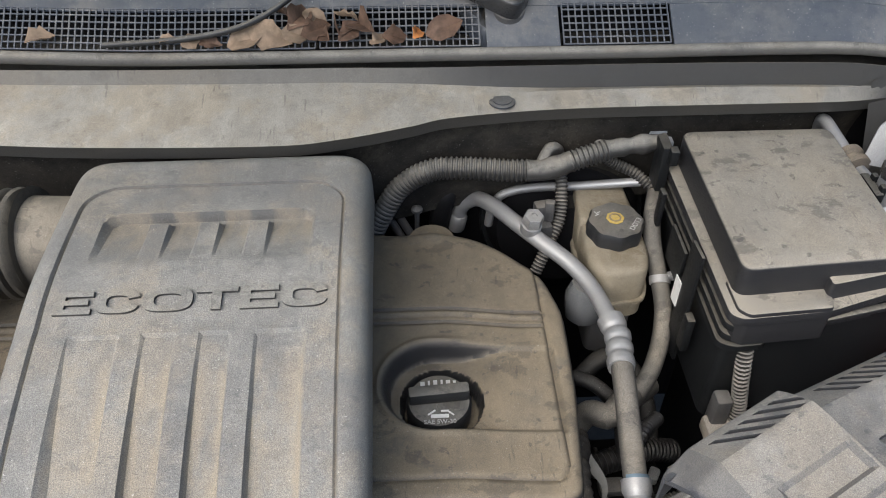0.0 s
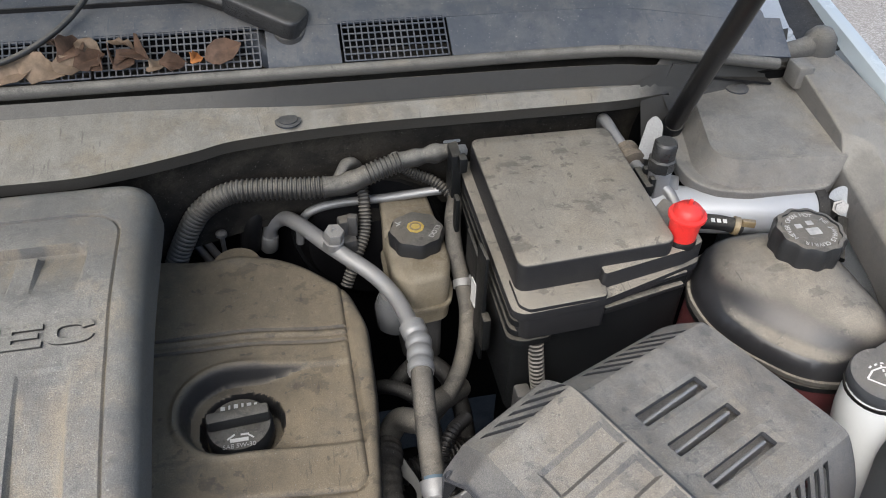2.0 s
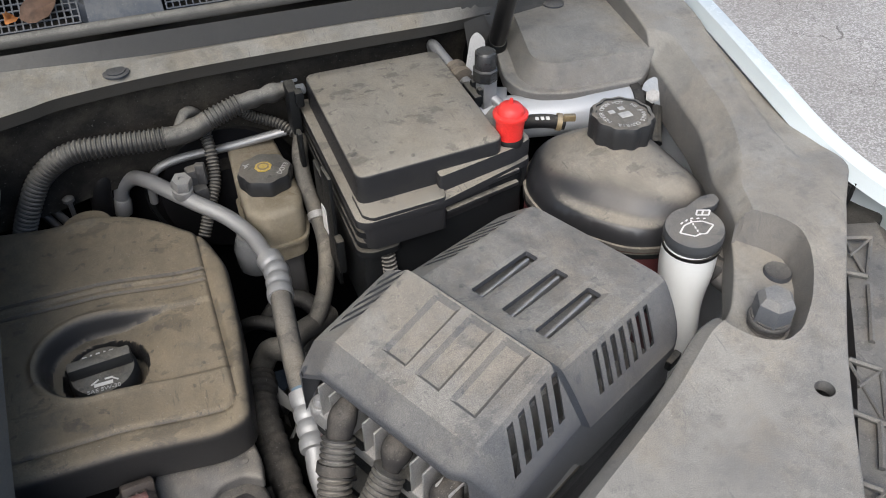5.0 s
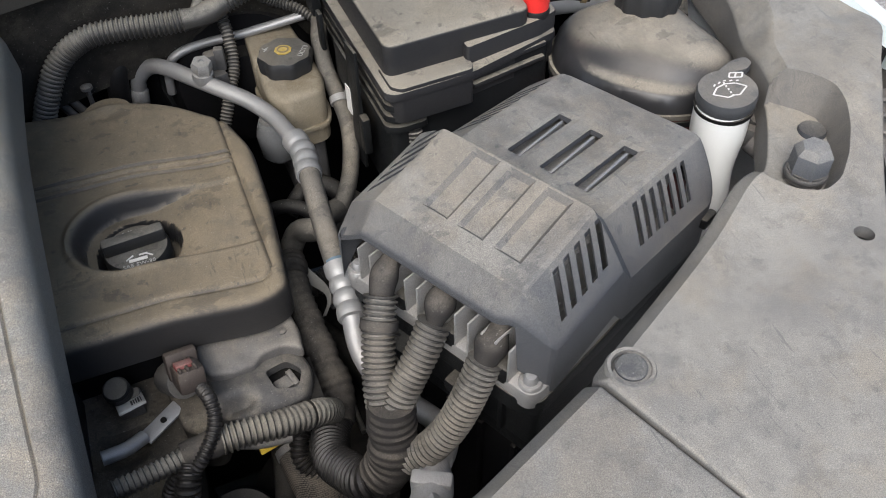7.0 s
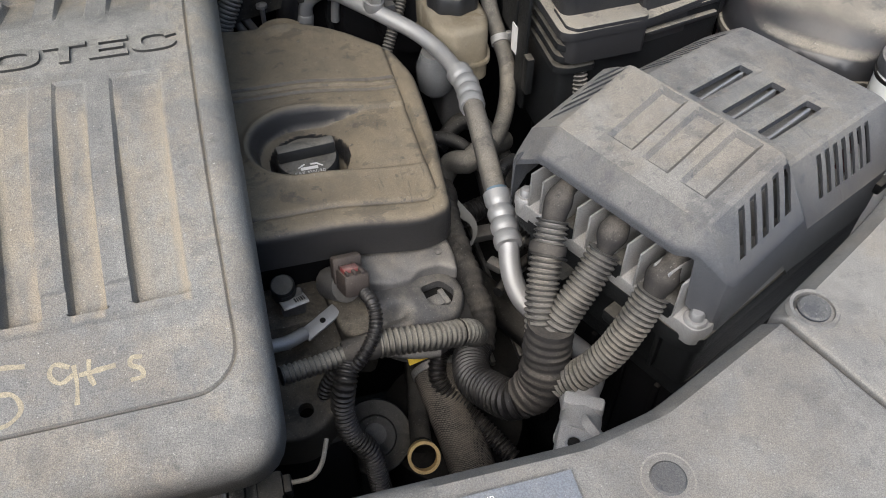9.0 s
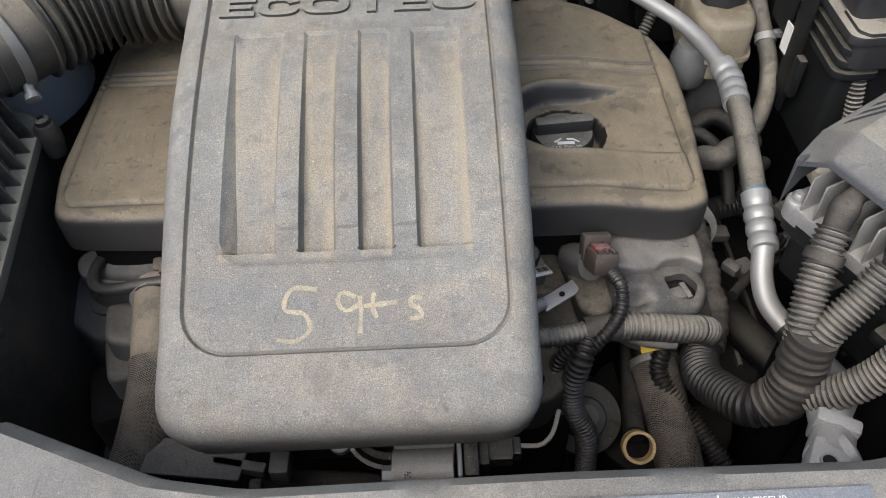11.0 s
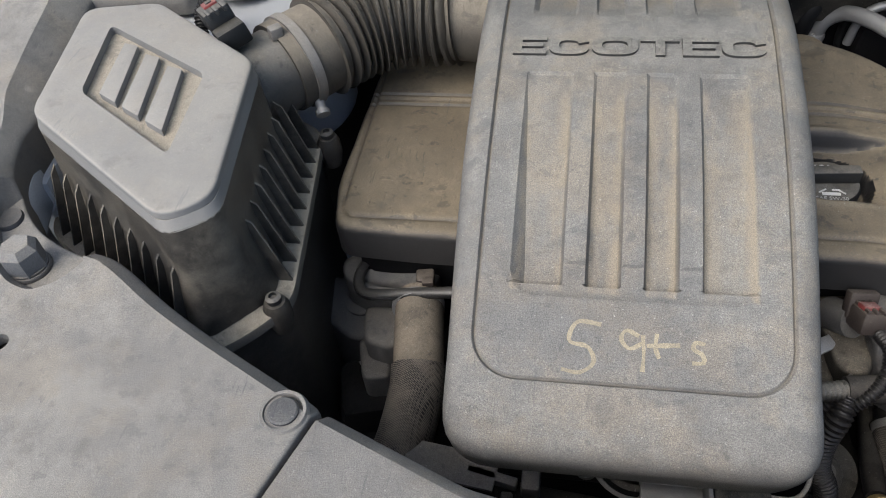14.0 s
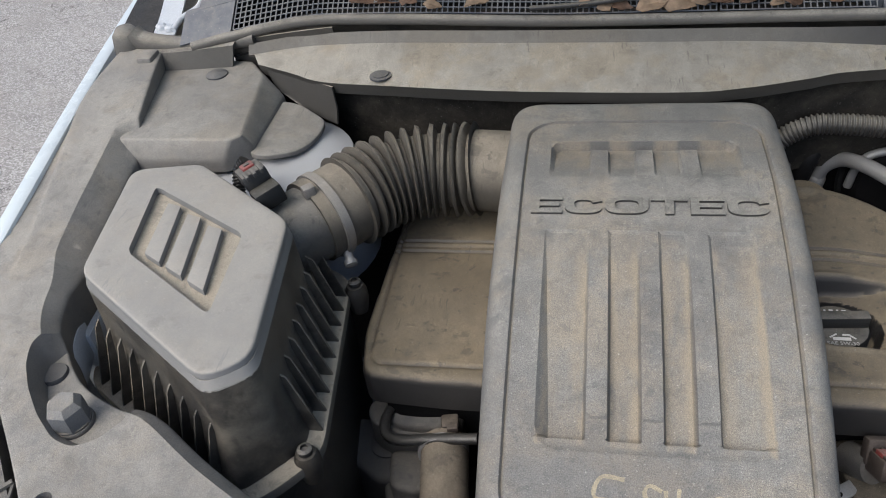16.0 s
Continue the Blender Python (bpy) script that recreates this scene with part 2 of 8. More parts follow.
def braid():
    m, n, l, p = nodes_of("braided_sleeve")
    tex = n.new("ShaderNodeTexBrick")
    geo = n.new("ShaderNodeNewGeometry")
    mp = n.new("ShaderNodeMapping")
    mp.inputs["Rotation"].default_value = (0.4, 0.5, radians(38))
    l.new(geo.outputs["Position"], mp.inputs["Vector"])
    l.new(mp.outputs["Vector"], tex.inputs["Vector"])
    tex.inputs["Scale"].default_value = 1.0
    tex.inputs["Brick Width"].default_value, tex.inputs["Row Height"].default_value, tex.inputs["Mortar Size"].default_value = 0.0034, 0.0016, 0.0003
    tex.inputs["Color1"].default_value, tex.inputs["Color2"].default_value, tex.inputs["Mortar"].default_value = (0.10, 0.09, 0.08, 1), (0.15, 0.135, 0.115, 1), (0.012, 0.012, 0.012, 1)
    c = blend(n, l, ramp(n, l, noise_at(n, l, 30, 4), 0.35, 0.75, 0.0, 0.6), tex.outputs["Color"], (0.20, 0.175, 0.14))
    l.new(c, p.inputs["Base Color"])
    p.inputs["Roughness"].default_value = 0.85
    b2 = n.new("ShaderNodeBump")
    b2.inputs["Strength"].default_value, b2.inputs["Distance"].default_value = 0.7, 0.001
    l.new(tex.outputs["Fac"], b2.inputs["Height"])
    b2.invert = True
    l.new(b2.outputs["Normal"], p.inputs["Normal"])
    return m


BRAID = braid()
FITTING = dusty("sandy_cast_fitting", (0.36, 0.36, 0.355), 0.4, 0.6, metal=0.3, dust_color=(0.36, 0.345, 0.31))
LAMPGREY = dusty("headlamp_housing_plastic", (0.045, 0.046, 0.048), 0.58, 0.5, dust_color=(0.34, 0.325, 0.285), up=0.6, micro=0.08)
CLEARGREY = dusty("smoky_plastic", (0.12, 0.125, 0.13), 0.3, 0.25)
RED = dusty("red_plastic", (0.78, 0.035, 0.03), 0.06, 0.35, gloss=0.5)
WHITE_PRINT = plain("white_print", (0.75, 0.74, 0.7), 0.6)
CHALK = dusty("yellow_chalk", (0.25, 0.225, 0.17), 0.9, 0.9, dust_color=(0.48, 0.41, 0.28), sand=0.0, cloud=0.55, patch=60, grain=0.7, up=0.3)
LETTER = dusty("letter_plastic", (0.045, 0.045, 0.045), 0.80, 0.5, up=1.0, low=0.55, grain=0.45, dust_color=(0.325, 0.315, 0.28))
YELLOW = dusty("yellow_print", (0.58, 0.40, 0.05), 0.4, 0.5)
CLEAR_WHITE = dusty("translucent_white_plastic", (0.66, 0.68, 0.67), 0.2, 0.35, micro=0.03, relief=0.05, speckle=0.05, grain=0.2)
COOLANT = dusty("reddish_tank_plastic", (0.10, 0.028, 0.03), 0.18, 0.28)
LEAF_A = plain("dry_leaf_brown", (0.16, 0.095, 0.062), 0.75, 0, 0.6)
LEAF_B = plain("dry_leaf_tan", (0.30, 0.215, 0.145), 0.75, 0, 0.5)
LEAF_C = plain("orange_leaf", (0.62, 0.24, 0.07), 0.7, 0, 0.4)


# ---- mesh helpers ----
def done(bm, sharp=38):
    bmesh.ops.recalc_face_normals(bm, faces=bm.faces[:])
    for f in bm.faces:
        f.smooth = True
    lim = radians(sharp)
    for e in bm.edges:
        e.smooth = not (len(e.link_faces) == 2 and e.calc_face_angle(0) > lim)
    return bm


def part(name, bm, material, parent=None, label="", sharp=38, keep=False):
    """Link a bmesh, given in world metres, as one mesh under parent."""
    if not keep:
        done(bm, sharp)
    base = Vector((0, 0, 0))
    if parent is not None:
        base = parent["base"]
        base = Vector(base)
    for v in bm.verts:
        v.co -= base
    me = bpy.data.meshes.new(name)
    bm.to_mesh(me)
    bm.free()
    me.materials.append(material)
    ob = new(name, me)
    if parent is not None:
        ob.parent = parent
        ob["base"] = (0.0, 0.0, 0.0)
        ob["base"] = tuple(base)
    if label:
        tagged(ob, label)
    return ob


def thing(name, at, label, category, group="", kind=""):
    e = new(name)
    e.empty_display_size = 0.02
    e.location = at
    e["base"] = tuple(at)
    return tagged(e, label, category, group, kind)


def single(name, bm, material, label, category, group="", kind="", sharp=38):
    ob = part(name, bm, material, None, "", sharp)
    return tagged(ob, label, category, group, kind)


def join(*bms):
    out = bms[0]
    for b in bms[1:]:
        me = bpy.data.meshes.new("tmp")
        b.to_mesh(me)
        out.from_mesh(me)
        bpy.data.meshes.remove(me)
        b.free()
    return out


def spline(pts, step=0.004):
    """Catmull-Rom through pts, sampled evenly."""
    P = [Vector(p) for p in pts]
    P = [2 * P[0] - P[1]] + P + [2 * P[-1] - P[-2]]
    raw = []
    for i in range(1, len(P) - 2):
        a, b, c, d = P[i - 1:i + 3]
        for k in range(24):
            t = k / 24
            raw.append(0.5 * ((2 * b) + (c - a) * t + (2 * a - 5 * b + 4 * c - d) * t * t + (3 * b - a - 3 * c + d) * t ** 3))
    raw.append(P[-2])
    out, left = [raw[0]], step
    for a, b in zip(raw, raw[1:]):
        seg = (b - a).length
        while seg >= left and seg > 0:
            a = a + (b - a) * (left / seg)
            out.append(a)
            seg = (b - a).length
            left = step
        left -= seg
    if (out[-1] - raw[-1]).length > step * 0.4:
        out.append(raw[-1])
    return out


def tube(pts, r, n=12, step=0.006, ridge=0.0, pitch=0.006, taper=None, wobble=0.0, flat=1.0):
    """A hose along pts. ridge and pitch make it corrugated; taper(u) scales its radius."""
    if ridge:
        step = pitch / 4
    path = spline(pts, step)
    bm = bmesh.new()
    side, rings = None, []
    for i, p in enumerate(path):
        d = (path[min(i + 1, len(path) - 1)] - path[max(i - 1, 0)]).normalized()
        if side is None:
            side = d.orthogonal().normalized()
        side = (side - d * side.dot(d)).normalized()
        other = d.cross(side)
        u = i / (len(path) - 1)
        rad = r * (taper(u) if taper else 1)
        if ridge:
            rad += ridge * (1, 0.75, -0.6, -0.6)[i % 4] * 0.5
        if wobble:
            rad *= 1 + wobble * noise.noise(p * 60)
        rings.append([bm.verts.new(p + (side * math.cos(a) + other * math.sin(a) * flat) * rad) for a in (2 * math.pi * k / n for k in range(n))])
    for a, b in zip(rings, rings[1:]):
        for k in range(n):
            bm.faces.new((a[k], a[(k + 1) % n], b[(k + 1) % n], b[k]))
    bm.faces.new(rings[0][::-1])
    bm.faces.new(rings[-1])
    return bm


def lathe(profile, n=32, at=(0, 0, 0), axis=(0, 0, 1), wave=0.0, lobes=0):
    """Turn (radius, height) pairs round axis at at. wave and lobes scallop the rim."""
    bm = bmesh.new()
    rings = []
    for r, h in profile:
        ring = []
        for k in range(n):
            a = 2 * math.pi * k / n
            rr = r * (1 + wave * math.cos(lobes * a)) if lobes else r
            ring.append(bm.verts.new((rr * math.cos(a), rr * math.sin(a), h)))
        rings.append(ring)
    for a, b in zip(rings, rings[1:]):
        for k in range(n):
            bm.faces.new((a[k], a[(k + 1) % n], b[(k + 1) % n], b[k]))
    if profile[0] == profile[-1]:
        bmesh.ops.remove_doubles(bm, verts=bm.verts[:], dist=1e-6)
    else:
        bm.faces.new(rings[0][::-1])
        bm.faces.new(rings[-1])
    q = Vector((0, 0, 1)).rotation_difference(Vector(axis)).to_matrix().to_4x4()
    bm.transform(Matrix.Translation(at) @ q)
    return bm


def rounded(pts, r, seg=4):
    """A polygon's corners cut round. r: one radius or one for each corner."""
    out, n = [], len(pts)
    for i in range(n):
        p, a, b = Vector(pts[i]).to_2d(), Vector(pts[i - 1]).to_2d(), Vector(pts[(i + 1) % n]).to_2d()
        rr = r[i] if isinstance(r, (list, tuple)) else r
        u, v = (a - p), (b - p)
        k = min(rr, u.length * 0.45, v.length * 0.45)
        if k < 1e-5:
            out.append(tuple(p))
            continue
        s, e = p + u.normalized() * k, p + v.normalized() * k
        for j in range(seg + 1):
            t = j / seg
            out.append(tuple(s * (1 - t) ** 2 + p * 2 * t * (1 - t) + e * t * t))
    return out


def slab(outline, z0, z1, bevel=0.003, seg=2, top_scale=1.0, bottom=False):
    """A prism over an outline, with its upper rim rounded. z1 may be a function of x, y."""
    bm = bmesh.new()
    cx, cy = sum(p[0] for p in outline) / len(outline), sum(p[1] for p in outline) / len(outline)
    top = z1 if callable(z1) else (lambda x, y: z1)
    low = z0 if callable(z0) else (lambda x, y: z0)
    a = [bm.verts.new((x, y, low(x, y))) for x, y in outline]
    b = [bm.verts.new((cx + (x - cx) * top_scale, cy + (y - cy) * top_scale, top(x, y))) for x, y in outline]
    n = len(a)
    bm.faces.new(a[::-1])
    rim = bm.faces.new(b)
    for i in range(n):
        bm.faces.new((a[i], a[(i + 1) % n], b[(i + 1) % n], b[i]))
    bmesh.ops.recalc_face_normals(bm, faces=bm.faces[:])
    if bevel:
        bmesh.ops.bevel(bm, geom=list(rim.edges), offset=bevel, segments=seg, profile=0.5, affect="EDGES", clamp_overlap=True)
    return bm


def block(cx, cy, cz, sx, sy, sz, bevel=0.003, turn=0.0, m=None, seg=2):
    """A box with rounded edges, centred at cx, cy, cz, turned about z."""
    bm = bmesh.new()
    bmesh.ops.create_cube(bm, size=1.0, matrix=Matrix.Diagonal((sx, sy, sz, 1)))
    if bevel:
        bmesh.ops.bevel(bm, geom=bm.edges[:], offset=bevel, segments=seg, profile=0.5, affect="EDGES", clamp_overlap=True)
    bm.transform(Matrix.Translation((cx, cy, cz)) @ (m or pose(0, 0, 0, 0, 0, turn)))
    return bm


def sheet(rails, n=60, thick=0.003, smooth_rails=True, sub=1):
    """A skin over rails, each a polyline of 3D points, given thickness downwards."""
    rows = []
    for rail in rails:
        P = spline(rail, 0.004) if smooth_rails else [Vector(p) for p in rail]
        d = [0.0]
        for a, b in zip(P, P[1:]):
            d.append(d[-1] + (b - a).length)
        row, j = [], 0
        for i in range(n + 1):
            s = d[-1] * i / n
            while j < len(d) - 2 and d[j + 1] < s:
                j += 1
            t = (s - d[j]) / max(d[j + 1] - d[j], 1e-9)
            row.append(P[j].lerp(P[j + 1], t))
        rows.append(row)
    bm = bmesh.new()
    V = [[bm.verts.new(p) for p in row] for row in rows]
    for a, b in zip(V, V[1:]):
        for i in range(n):
            bm.faces.new((a[i], a[i + 1], b[i + 1], b[i]))
    if thick:
        bmesh.ops.recalc_face_normals(bm, faces=bm.faces[:])
        bmesh.ops.solidify(bm, geom=bm.faces[:], thickness=thick)
    return bm


def field(x0, x1, y0, y1, nx, ny, height, skip=None, m=None):
    """A grid of heights over a rectangle; faces whose middle skip() names are left open."""
    bm = bmesh.new()
    V = []
    for j in range(ny + 1):
        row = []
        for i in range(nx + 1):
            x, y = x0 + (x1 - x0) * i / nx, y0 + (y1 - y0) * j / ny
            p = height(x, y)
            row.append(bm.verts.new(p if isinstance(p, (tuple, Vector)) else (x, y, p)))
        V.append(row)
    for j in range(ny):
        for i in range(nx):
            xm, ym = x0 + (x1 - x0) * (i + 0.5) / nx, y0 + (y1 - y0) * (j + 0.5) / ny
            if skip and skip(xm, ym):
                continue
            bm.faces.new((V[j][i], V[j][i + 1], V[j + 1][i + 1], V[j + 1][i]))
    if m is not None:
        bm.transform(m)
    return bm


def step(x, a, b):
    t = min(1.0, max(0.0, (x - a) / (b - a)))
    return t * t * (3 - 2 * t)


def box_distance(x, y, x0, x1, y0, y1, r):
    """Signed distance to a rounded rectangle: negative inside."""
    qx, qy = abs(x - (x0 + x1) / 2) - (x1 - x0) / 2 + r, abs(y - (y0 + y1) / 2) - (y1 - y0) / 2 + r
    return math.hypot(max(qx, 0), max(qy, 0)) + min(max(qx, qy), 0) - r


def writing(body, size, m, depth=0.0006, spread=1.0, bold=0.0):
    """Letters in the built-in font as a bmesh, laid out by the pose m."""
    cu = bpy.data.curves.new("letters", "FONT")
    cu.body, cu.size, cu.extrude, cu.space_character, cu.offset = body, size, depth, spread, bold
    cu.align_x, cu.align_y = "CENTER", "CENTER"
    ob = bpy.data.objects.new("letters", cu)
    scene.collection.objects.link(ob)
    bpy.context.view_layer.update()
    me = bpy.data.meshes.new_from_object(ob.evaluated_get(bpy.context.evaluated_depsgraph_get()))
    bm = bmesh.new()
    bm.from_mesh(me)
    bm.transform(m)
    bpy.data.objects.remove(ob)
    bpy.data.curves.remove(cu)
    bpy.data.meshes.remove(me)
    return bm


RIMS = {}


def polygon_distance(x, y, poly):
    """Signed distance to a polygon (negative inside) and its nearest rim point."""
    rim = RIMS.get(id(poly))
    if rim is None or rim[0] is not poly:
        b = np.array([tuple(p)[:2] for p in poly], dtype=float)
        a = np.roll(b, 1, axis=0)
        d = b - a
        rim = RIMS[id(poly)] = (poly, a[:, 0], a[:, 1], d[:, 0], d[:, 1], np.maximum((d ** 2).sum(axis=1), 1e-18), b[:, 1], np.where(d[:, 1] == 0, 1e-12, d[:, 1]))
    _, ax, ay, dx, dy, q, by, dys = rim
    rx, ry = x - ax, y - ay
    t = np.minimum(1.0, np.maximum(0.0, (rx * dx + ry * dy) / q))
    ex, ey = t * dx - rx, t * dy - ry
    d = ex * ex + ey * ey
    k = int(d.argmin())
    inside = np.count_nonzero(((ay > y) != (by > y)) & (rx < dx * ry / dys)) % 2 == 1
    best = math.sqrt(d[k])
    return (-best if inside else best), (x + float(ex[k]), y + float(ey[k]))


def moulded(outline, res, height, roll=0.008, skirt=0.03, m=None, skip=None, flare=0.0):
    """A moulded cover over an outline: a fine skin of heights with a rounded rim and a skirt."""
    xs, ys = [p[0] for p in outline], [p[1] for p in outline]
    x0, y0 = min(xs) - res, min(ys) - res
    nx, ny = int((max(xs) - x0) / res) + 3, int((max(ys) - y0) / res) + 3
    bm, V, D = bmesh.new(), {}, {}
    for j in range(ny):
        for i in range(nx):
            x, y = x0 + i * res, y0 + j * res
            d, near = polygon_distance(x, y, outline)
            if d > 1.5 * res:
                continue
            if d > -0.35 * res:
                x, y, d = near[0], near[1], 0.0
            drop = 0.0
            if roll and d > -roll:
                drop = roll - math.sqrt(max(0.0, roll * roll - (d + roll) ** 2))
            V[i, j], D[i, j] = bm.verts.new((x, y, height(x, y) - drop)), d
    for j in range(ny - 1):
        for i in range(nx - 1):
            q = [(i, j), (i + 1, j), (i + 1, j + 1), (i, j + 1)]
            if not all(k in V for k in q) or all(D[k] >= 0 for k in q):
                continue
            if skip and skip(x0 + (i + 0.5) * res, y0 + (j + 0.5) * res):
                continue
            bm.faces.new([V[k] for k in q])
    bmesh.ops.remove_doubles(bm, verts=bm.verts[:], dist=1e-5)
    if skirt:
        rim = [e for e in bm.edges if e.is_boundary]
        ext = bmesh.ops.extrude_edge_only(bm, edges=rim)
        cx, cy = sum(xs) / len(xs), sum(ys) / len(ys)
        for g in ext["geom"]:
            if isinstance(g, bmesh.types.BMVert):
                g.co.z -= skirt
                if flare:
                    g.co.x += flare * (1 if g.co.x > cx else -1)
    for v in [v for v in bm.verts if not v.link_faces]:
        bm.verts.remove(v)
    if m is not None:
        bm.transform(m)
    return bm


def resample(poly, res):
    """The rim of a polygon with points at most res apart."""
    out = []
    for (x1, y1), (x2, y2) in zip(poly, poly[1:] + poly[:1]):
        n = max(1, int(math.hypot(x2 - x1, y2 - y1) / res + 0.5))
        out += [(x1 + (x2 - x1) * k / n, y1 + (y2 - y1) * k / n) for k in range(n)]
    return out


def inset(poly, d):
    """A polygon moved inwards by d along its corner normals."""
    area = sum(a[0] * b[1] - b[0] * a[1] for a, b in zip(poly, poly[1:] + poly[:1]))
    s = 1 if area > 0 else -1
    out, n = [], len(poly)
    for i in range(n):
        a, p, b = Vector(poly[i - 1]), Vector(poly[i]), Vector(poly[(i + 1) % n])
        t = ((p - a).normalized() + (b - p).normalized())
        t = t.normalized() if t.length > 1e-6 else (b - p).normalized()
        q = p + Vector((-t.y, t.x)) * d * s
        out.append((q.x, q.y))
    return out


def pressed(outline, res, height, roll=0.006, skirt=0.03, m=None, holes=(), wall=None, lines=()):
    """A pressed cover with clean edges: rim rings, a grid of heights inside, and true holes."""
    rim = resample(outline, res)
    pts, edges = [], []

    def ring(loop):
        k = len(pts)
        pts.extend(Vector(p) for p in loop)
        edges.extend((k + i, k + (i + 1) % len(loop)) for i in range(len(loop)))
    depths = ((0.0, 0.03, 0.10, 0.22, 0.38, 0.58, 0.80, 1.0) if roll > 0.01 else (0.0, 0.12, 0.40, 1.0)) if roll else (0.0,)
    for f in depths:
        ring(inset(rim, roll * f) if f else rim)
    for h in holes:
        ring(resample(h, res))
    for h in lines:
        ring(resample([p for p in h], res))
    xs, ys = [p[0] for p in outline], [p[1] for p in outline]
    boxes = [(min(p[0] for p in h) - res, max(p[0] for p in h) + res, min(p[1] for p in h) - res, max(p[1] for p in h) + res, h) for h in (*holes, *lines)]
    x = min(xs) + res * 0.5
    while x < max(xs):
        y = min(ys) + res * 0.5
        while y < max(ys):
            d, _ = polygon_distance(x, y, outline)
            if d < -roll - 0.45 * res and all(abs(polygon_distance(x, y, h)[0]) > 0.35 * res for a0, a1, b0, b1, h in boxes if a0 < x < a1 and b0 < y < b1):
                pts.append(Vector((x, y)))
            y += res
        x += res
    from mathutils.geometry import delaunay_2d_cdt
    V, E, F, *_ = delaunay_2d_cdt(pts, edges, [], 0, 1e-6)
    bm = bmesh.new()
    made = []
    for p in V:
        d, _ = polygon_distance(p.x, p.y, outline)
        d = min(d, 0.0)
        drop = roll - math.sqrt(max(0.0, roll * roll - (d + roll) ** 2)) if roll and d > -roll else 0.0
        made.append(bm.verts.new((p.x, p.y, height(p.x, p.y) - drop)))
    for f in F:
        cx, cy = sum(V[k].x for k in f) / len(f), sum(V[k].y for k in f) / len(f)
        if polygon_distance(cx, cy, outline)[0] > -1e-7 or any(a0 < cx < a1 and b0 < cy < b1 and polygon_distance(cx, cy, h)[0] < 0 for a0, a1, b0, b1, h in boxes[:len(holes)]):
            continue
        try:
            bm.faces.new([made[k] for k in f])
        except ValueError:
            pass
    if skirt:
        rim_edges = [e for e in bm.edges if e.is_boundary]
        ext = bmesh.ops.extrude_edge_only(bm, edges=rim_edges)
        for g in ext["geom"]:
            if isinstance(g, bmesh.types.BMVert):
                inside = any(a0 < g.co.x < a1 and b0 < g.co.y < b1 and polygon_distance(g.co.x, g.co.y, h)[0] < 0.0006 for a0, a1, b0, b1, h in boxes[:len(holes)])
                g.co.z -= min(skirt, wall if inside and wall else skirt)
    for v in [v for v in bm.verts if not v.link_faces]:
        bm.verts.remove(v)
    if m is not None:
        bm.transform(m)
    return bm


def circle(x, y, r, n=20):
    return [(x + r * math.cos(2 * math.pi * k / n), y + r * math.sin(2 * math.pi * k / n)) for k in range(n)]


# ---- ground and car body ----
def asphalt():
    m, n, l, p = nodes_of("cracked_asphalt")
    geo = n.new("ShaderNodeNewGeometry")
    warp = n.new("ShaderNodeTexNoise")
    warp.inputs["Scale"].default_value, warp.inputs["Detail"].default_value = 6.0, 7
    l.new(geo.outputs["Position"], warp.inputs["Vector"])
    add = n.new("ShaderNodeVectorMath")
    add.operation = "MULTIPLY_ADD"
    add.inputs[1].default_value = (0.35, 0.35, 0.0)
    l.new(warp.outputs["Color"], add.inputs[0])
    l.new(geo.outputs["Position"], add.inputs[2])
    v = n.new("ShaderNodeTexVoronoi")
    v.feature = "DISTANCE_TO_EDGE"
    v.inputs["Scale"].default_value = 5.5
    l.new(add.outputs[0], v.inputs["Vector"])
    gaps = ramp(n, l, noise_at(n, l, 1.7, 3), 0.42, 0.56)
    crack = times(n, l, ramp(n, l, v.outputs["Distance"], 0.002, 0.011, 1.0, 0.0), gaps)
    grains = n.new("ShaderNodeTexVoronoi")
    grains.inputs["Scale"].default_value = 150
    l.new(geo.outputs["Position"], grains.inputs["Vector"])
    each = n.new("ShaderNodeSeparateColor")
    l.new(grains.outputs["Color"], each.inputs[0])
    c = blend(n, l, ramp(n, l, each.outputs[0], 0.1, 0.95), (0.27, 0.256, 0.235), (0.52, 0.50, 0.465))
    c = blend(n, l, ramp(n, l, grains.outputs["Distance"], 0.45, 0.75, 0.0, 0.6), c, (0.21, 0.195, 0.175))
    c = blend(n, l, ramp(n, l, noise_at(n, l, 5.0, 6, 0.7), 0.42, 0.66, 0.0, 0.45), c, (0.36, 0.335, 0.30))
    c = blend(n, l, ramp(n, l, noise_at(n, l, 1.3, 4), 0.42, 0.62, 0.0, 0.35), c, (0.25, 0.228, 0.20))
    c = blend(n, l, times(n, l, crack, 0.85), c, (0.11, 0.10, 0.088))
    l.new(c, p.inputs["Base Color"])
    p.inputs["Roughness"].default_value = 0.9
    b = n.new("ShaderNodeBump")
    b.inputs["Strength"].default_value, b.inputs["Distance"].default_value = 0.6, 0.004
    l.new(noise_at(n, l, 170, 3, 0.7), b.inputs["Height"])
    l.new(b.outputs["Normal"], p.inputs["Normal"])
    return m


ASPHALT = asphalt()
g = field(-60, 60, -60, 60, 40, 40, lambda x, y: 0.01 * noise.noise(Vector((x, y, 0)) * 0.3))
single("ground", g, ASPHALT, "light grey cracked asphalt of a parking lot", "ground", kind="structure")

CX = -0.05   # the car's middle


def mirror(pts):
    return [(2 * CX - p[0], *p[1:]) for p in pts]


# inner edge of the front shroud, right half, from the middle outwards, and the shroud's outer edge
IN_R = [(-0.05, 0.058), (0.05, 0.057), (0.147, 0.056), (0.204, 0.066), (0.316, 0.113), (0.461, 0.193), (0.536, 0.236)]


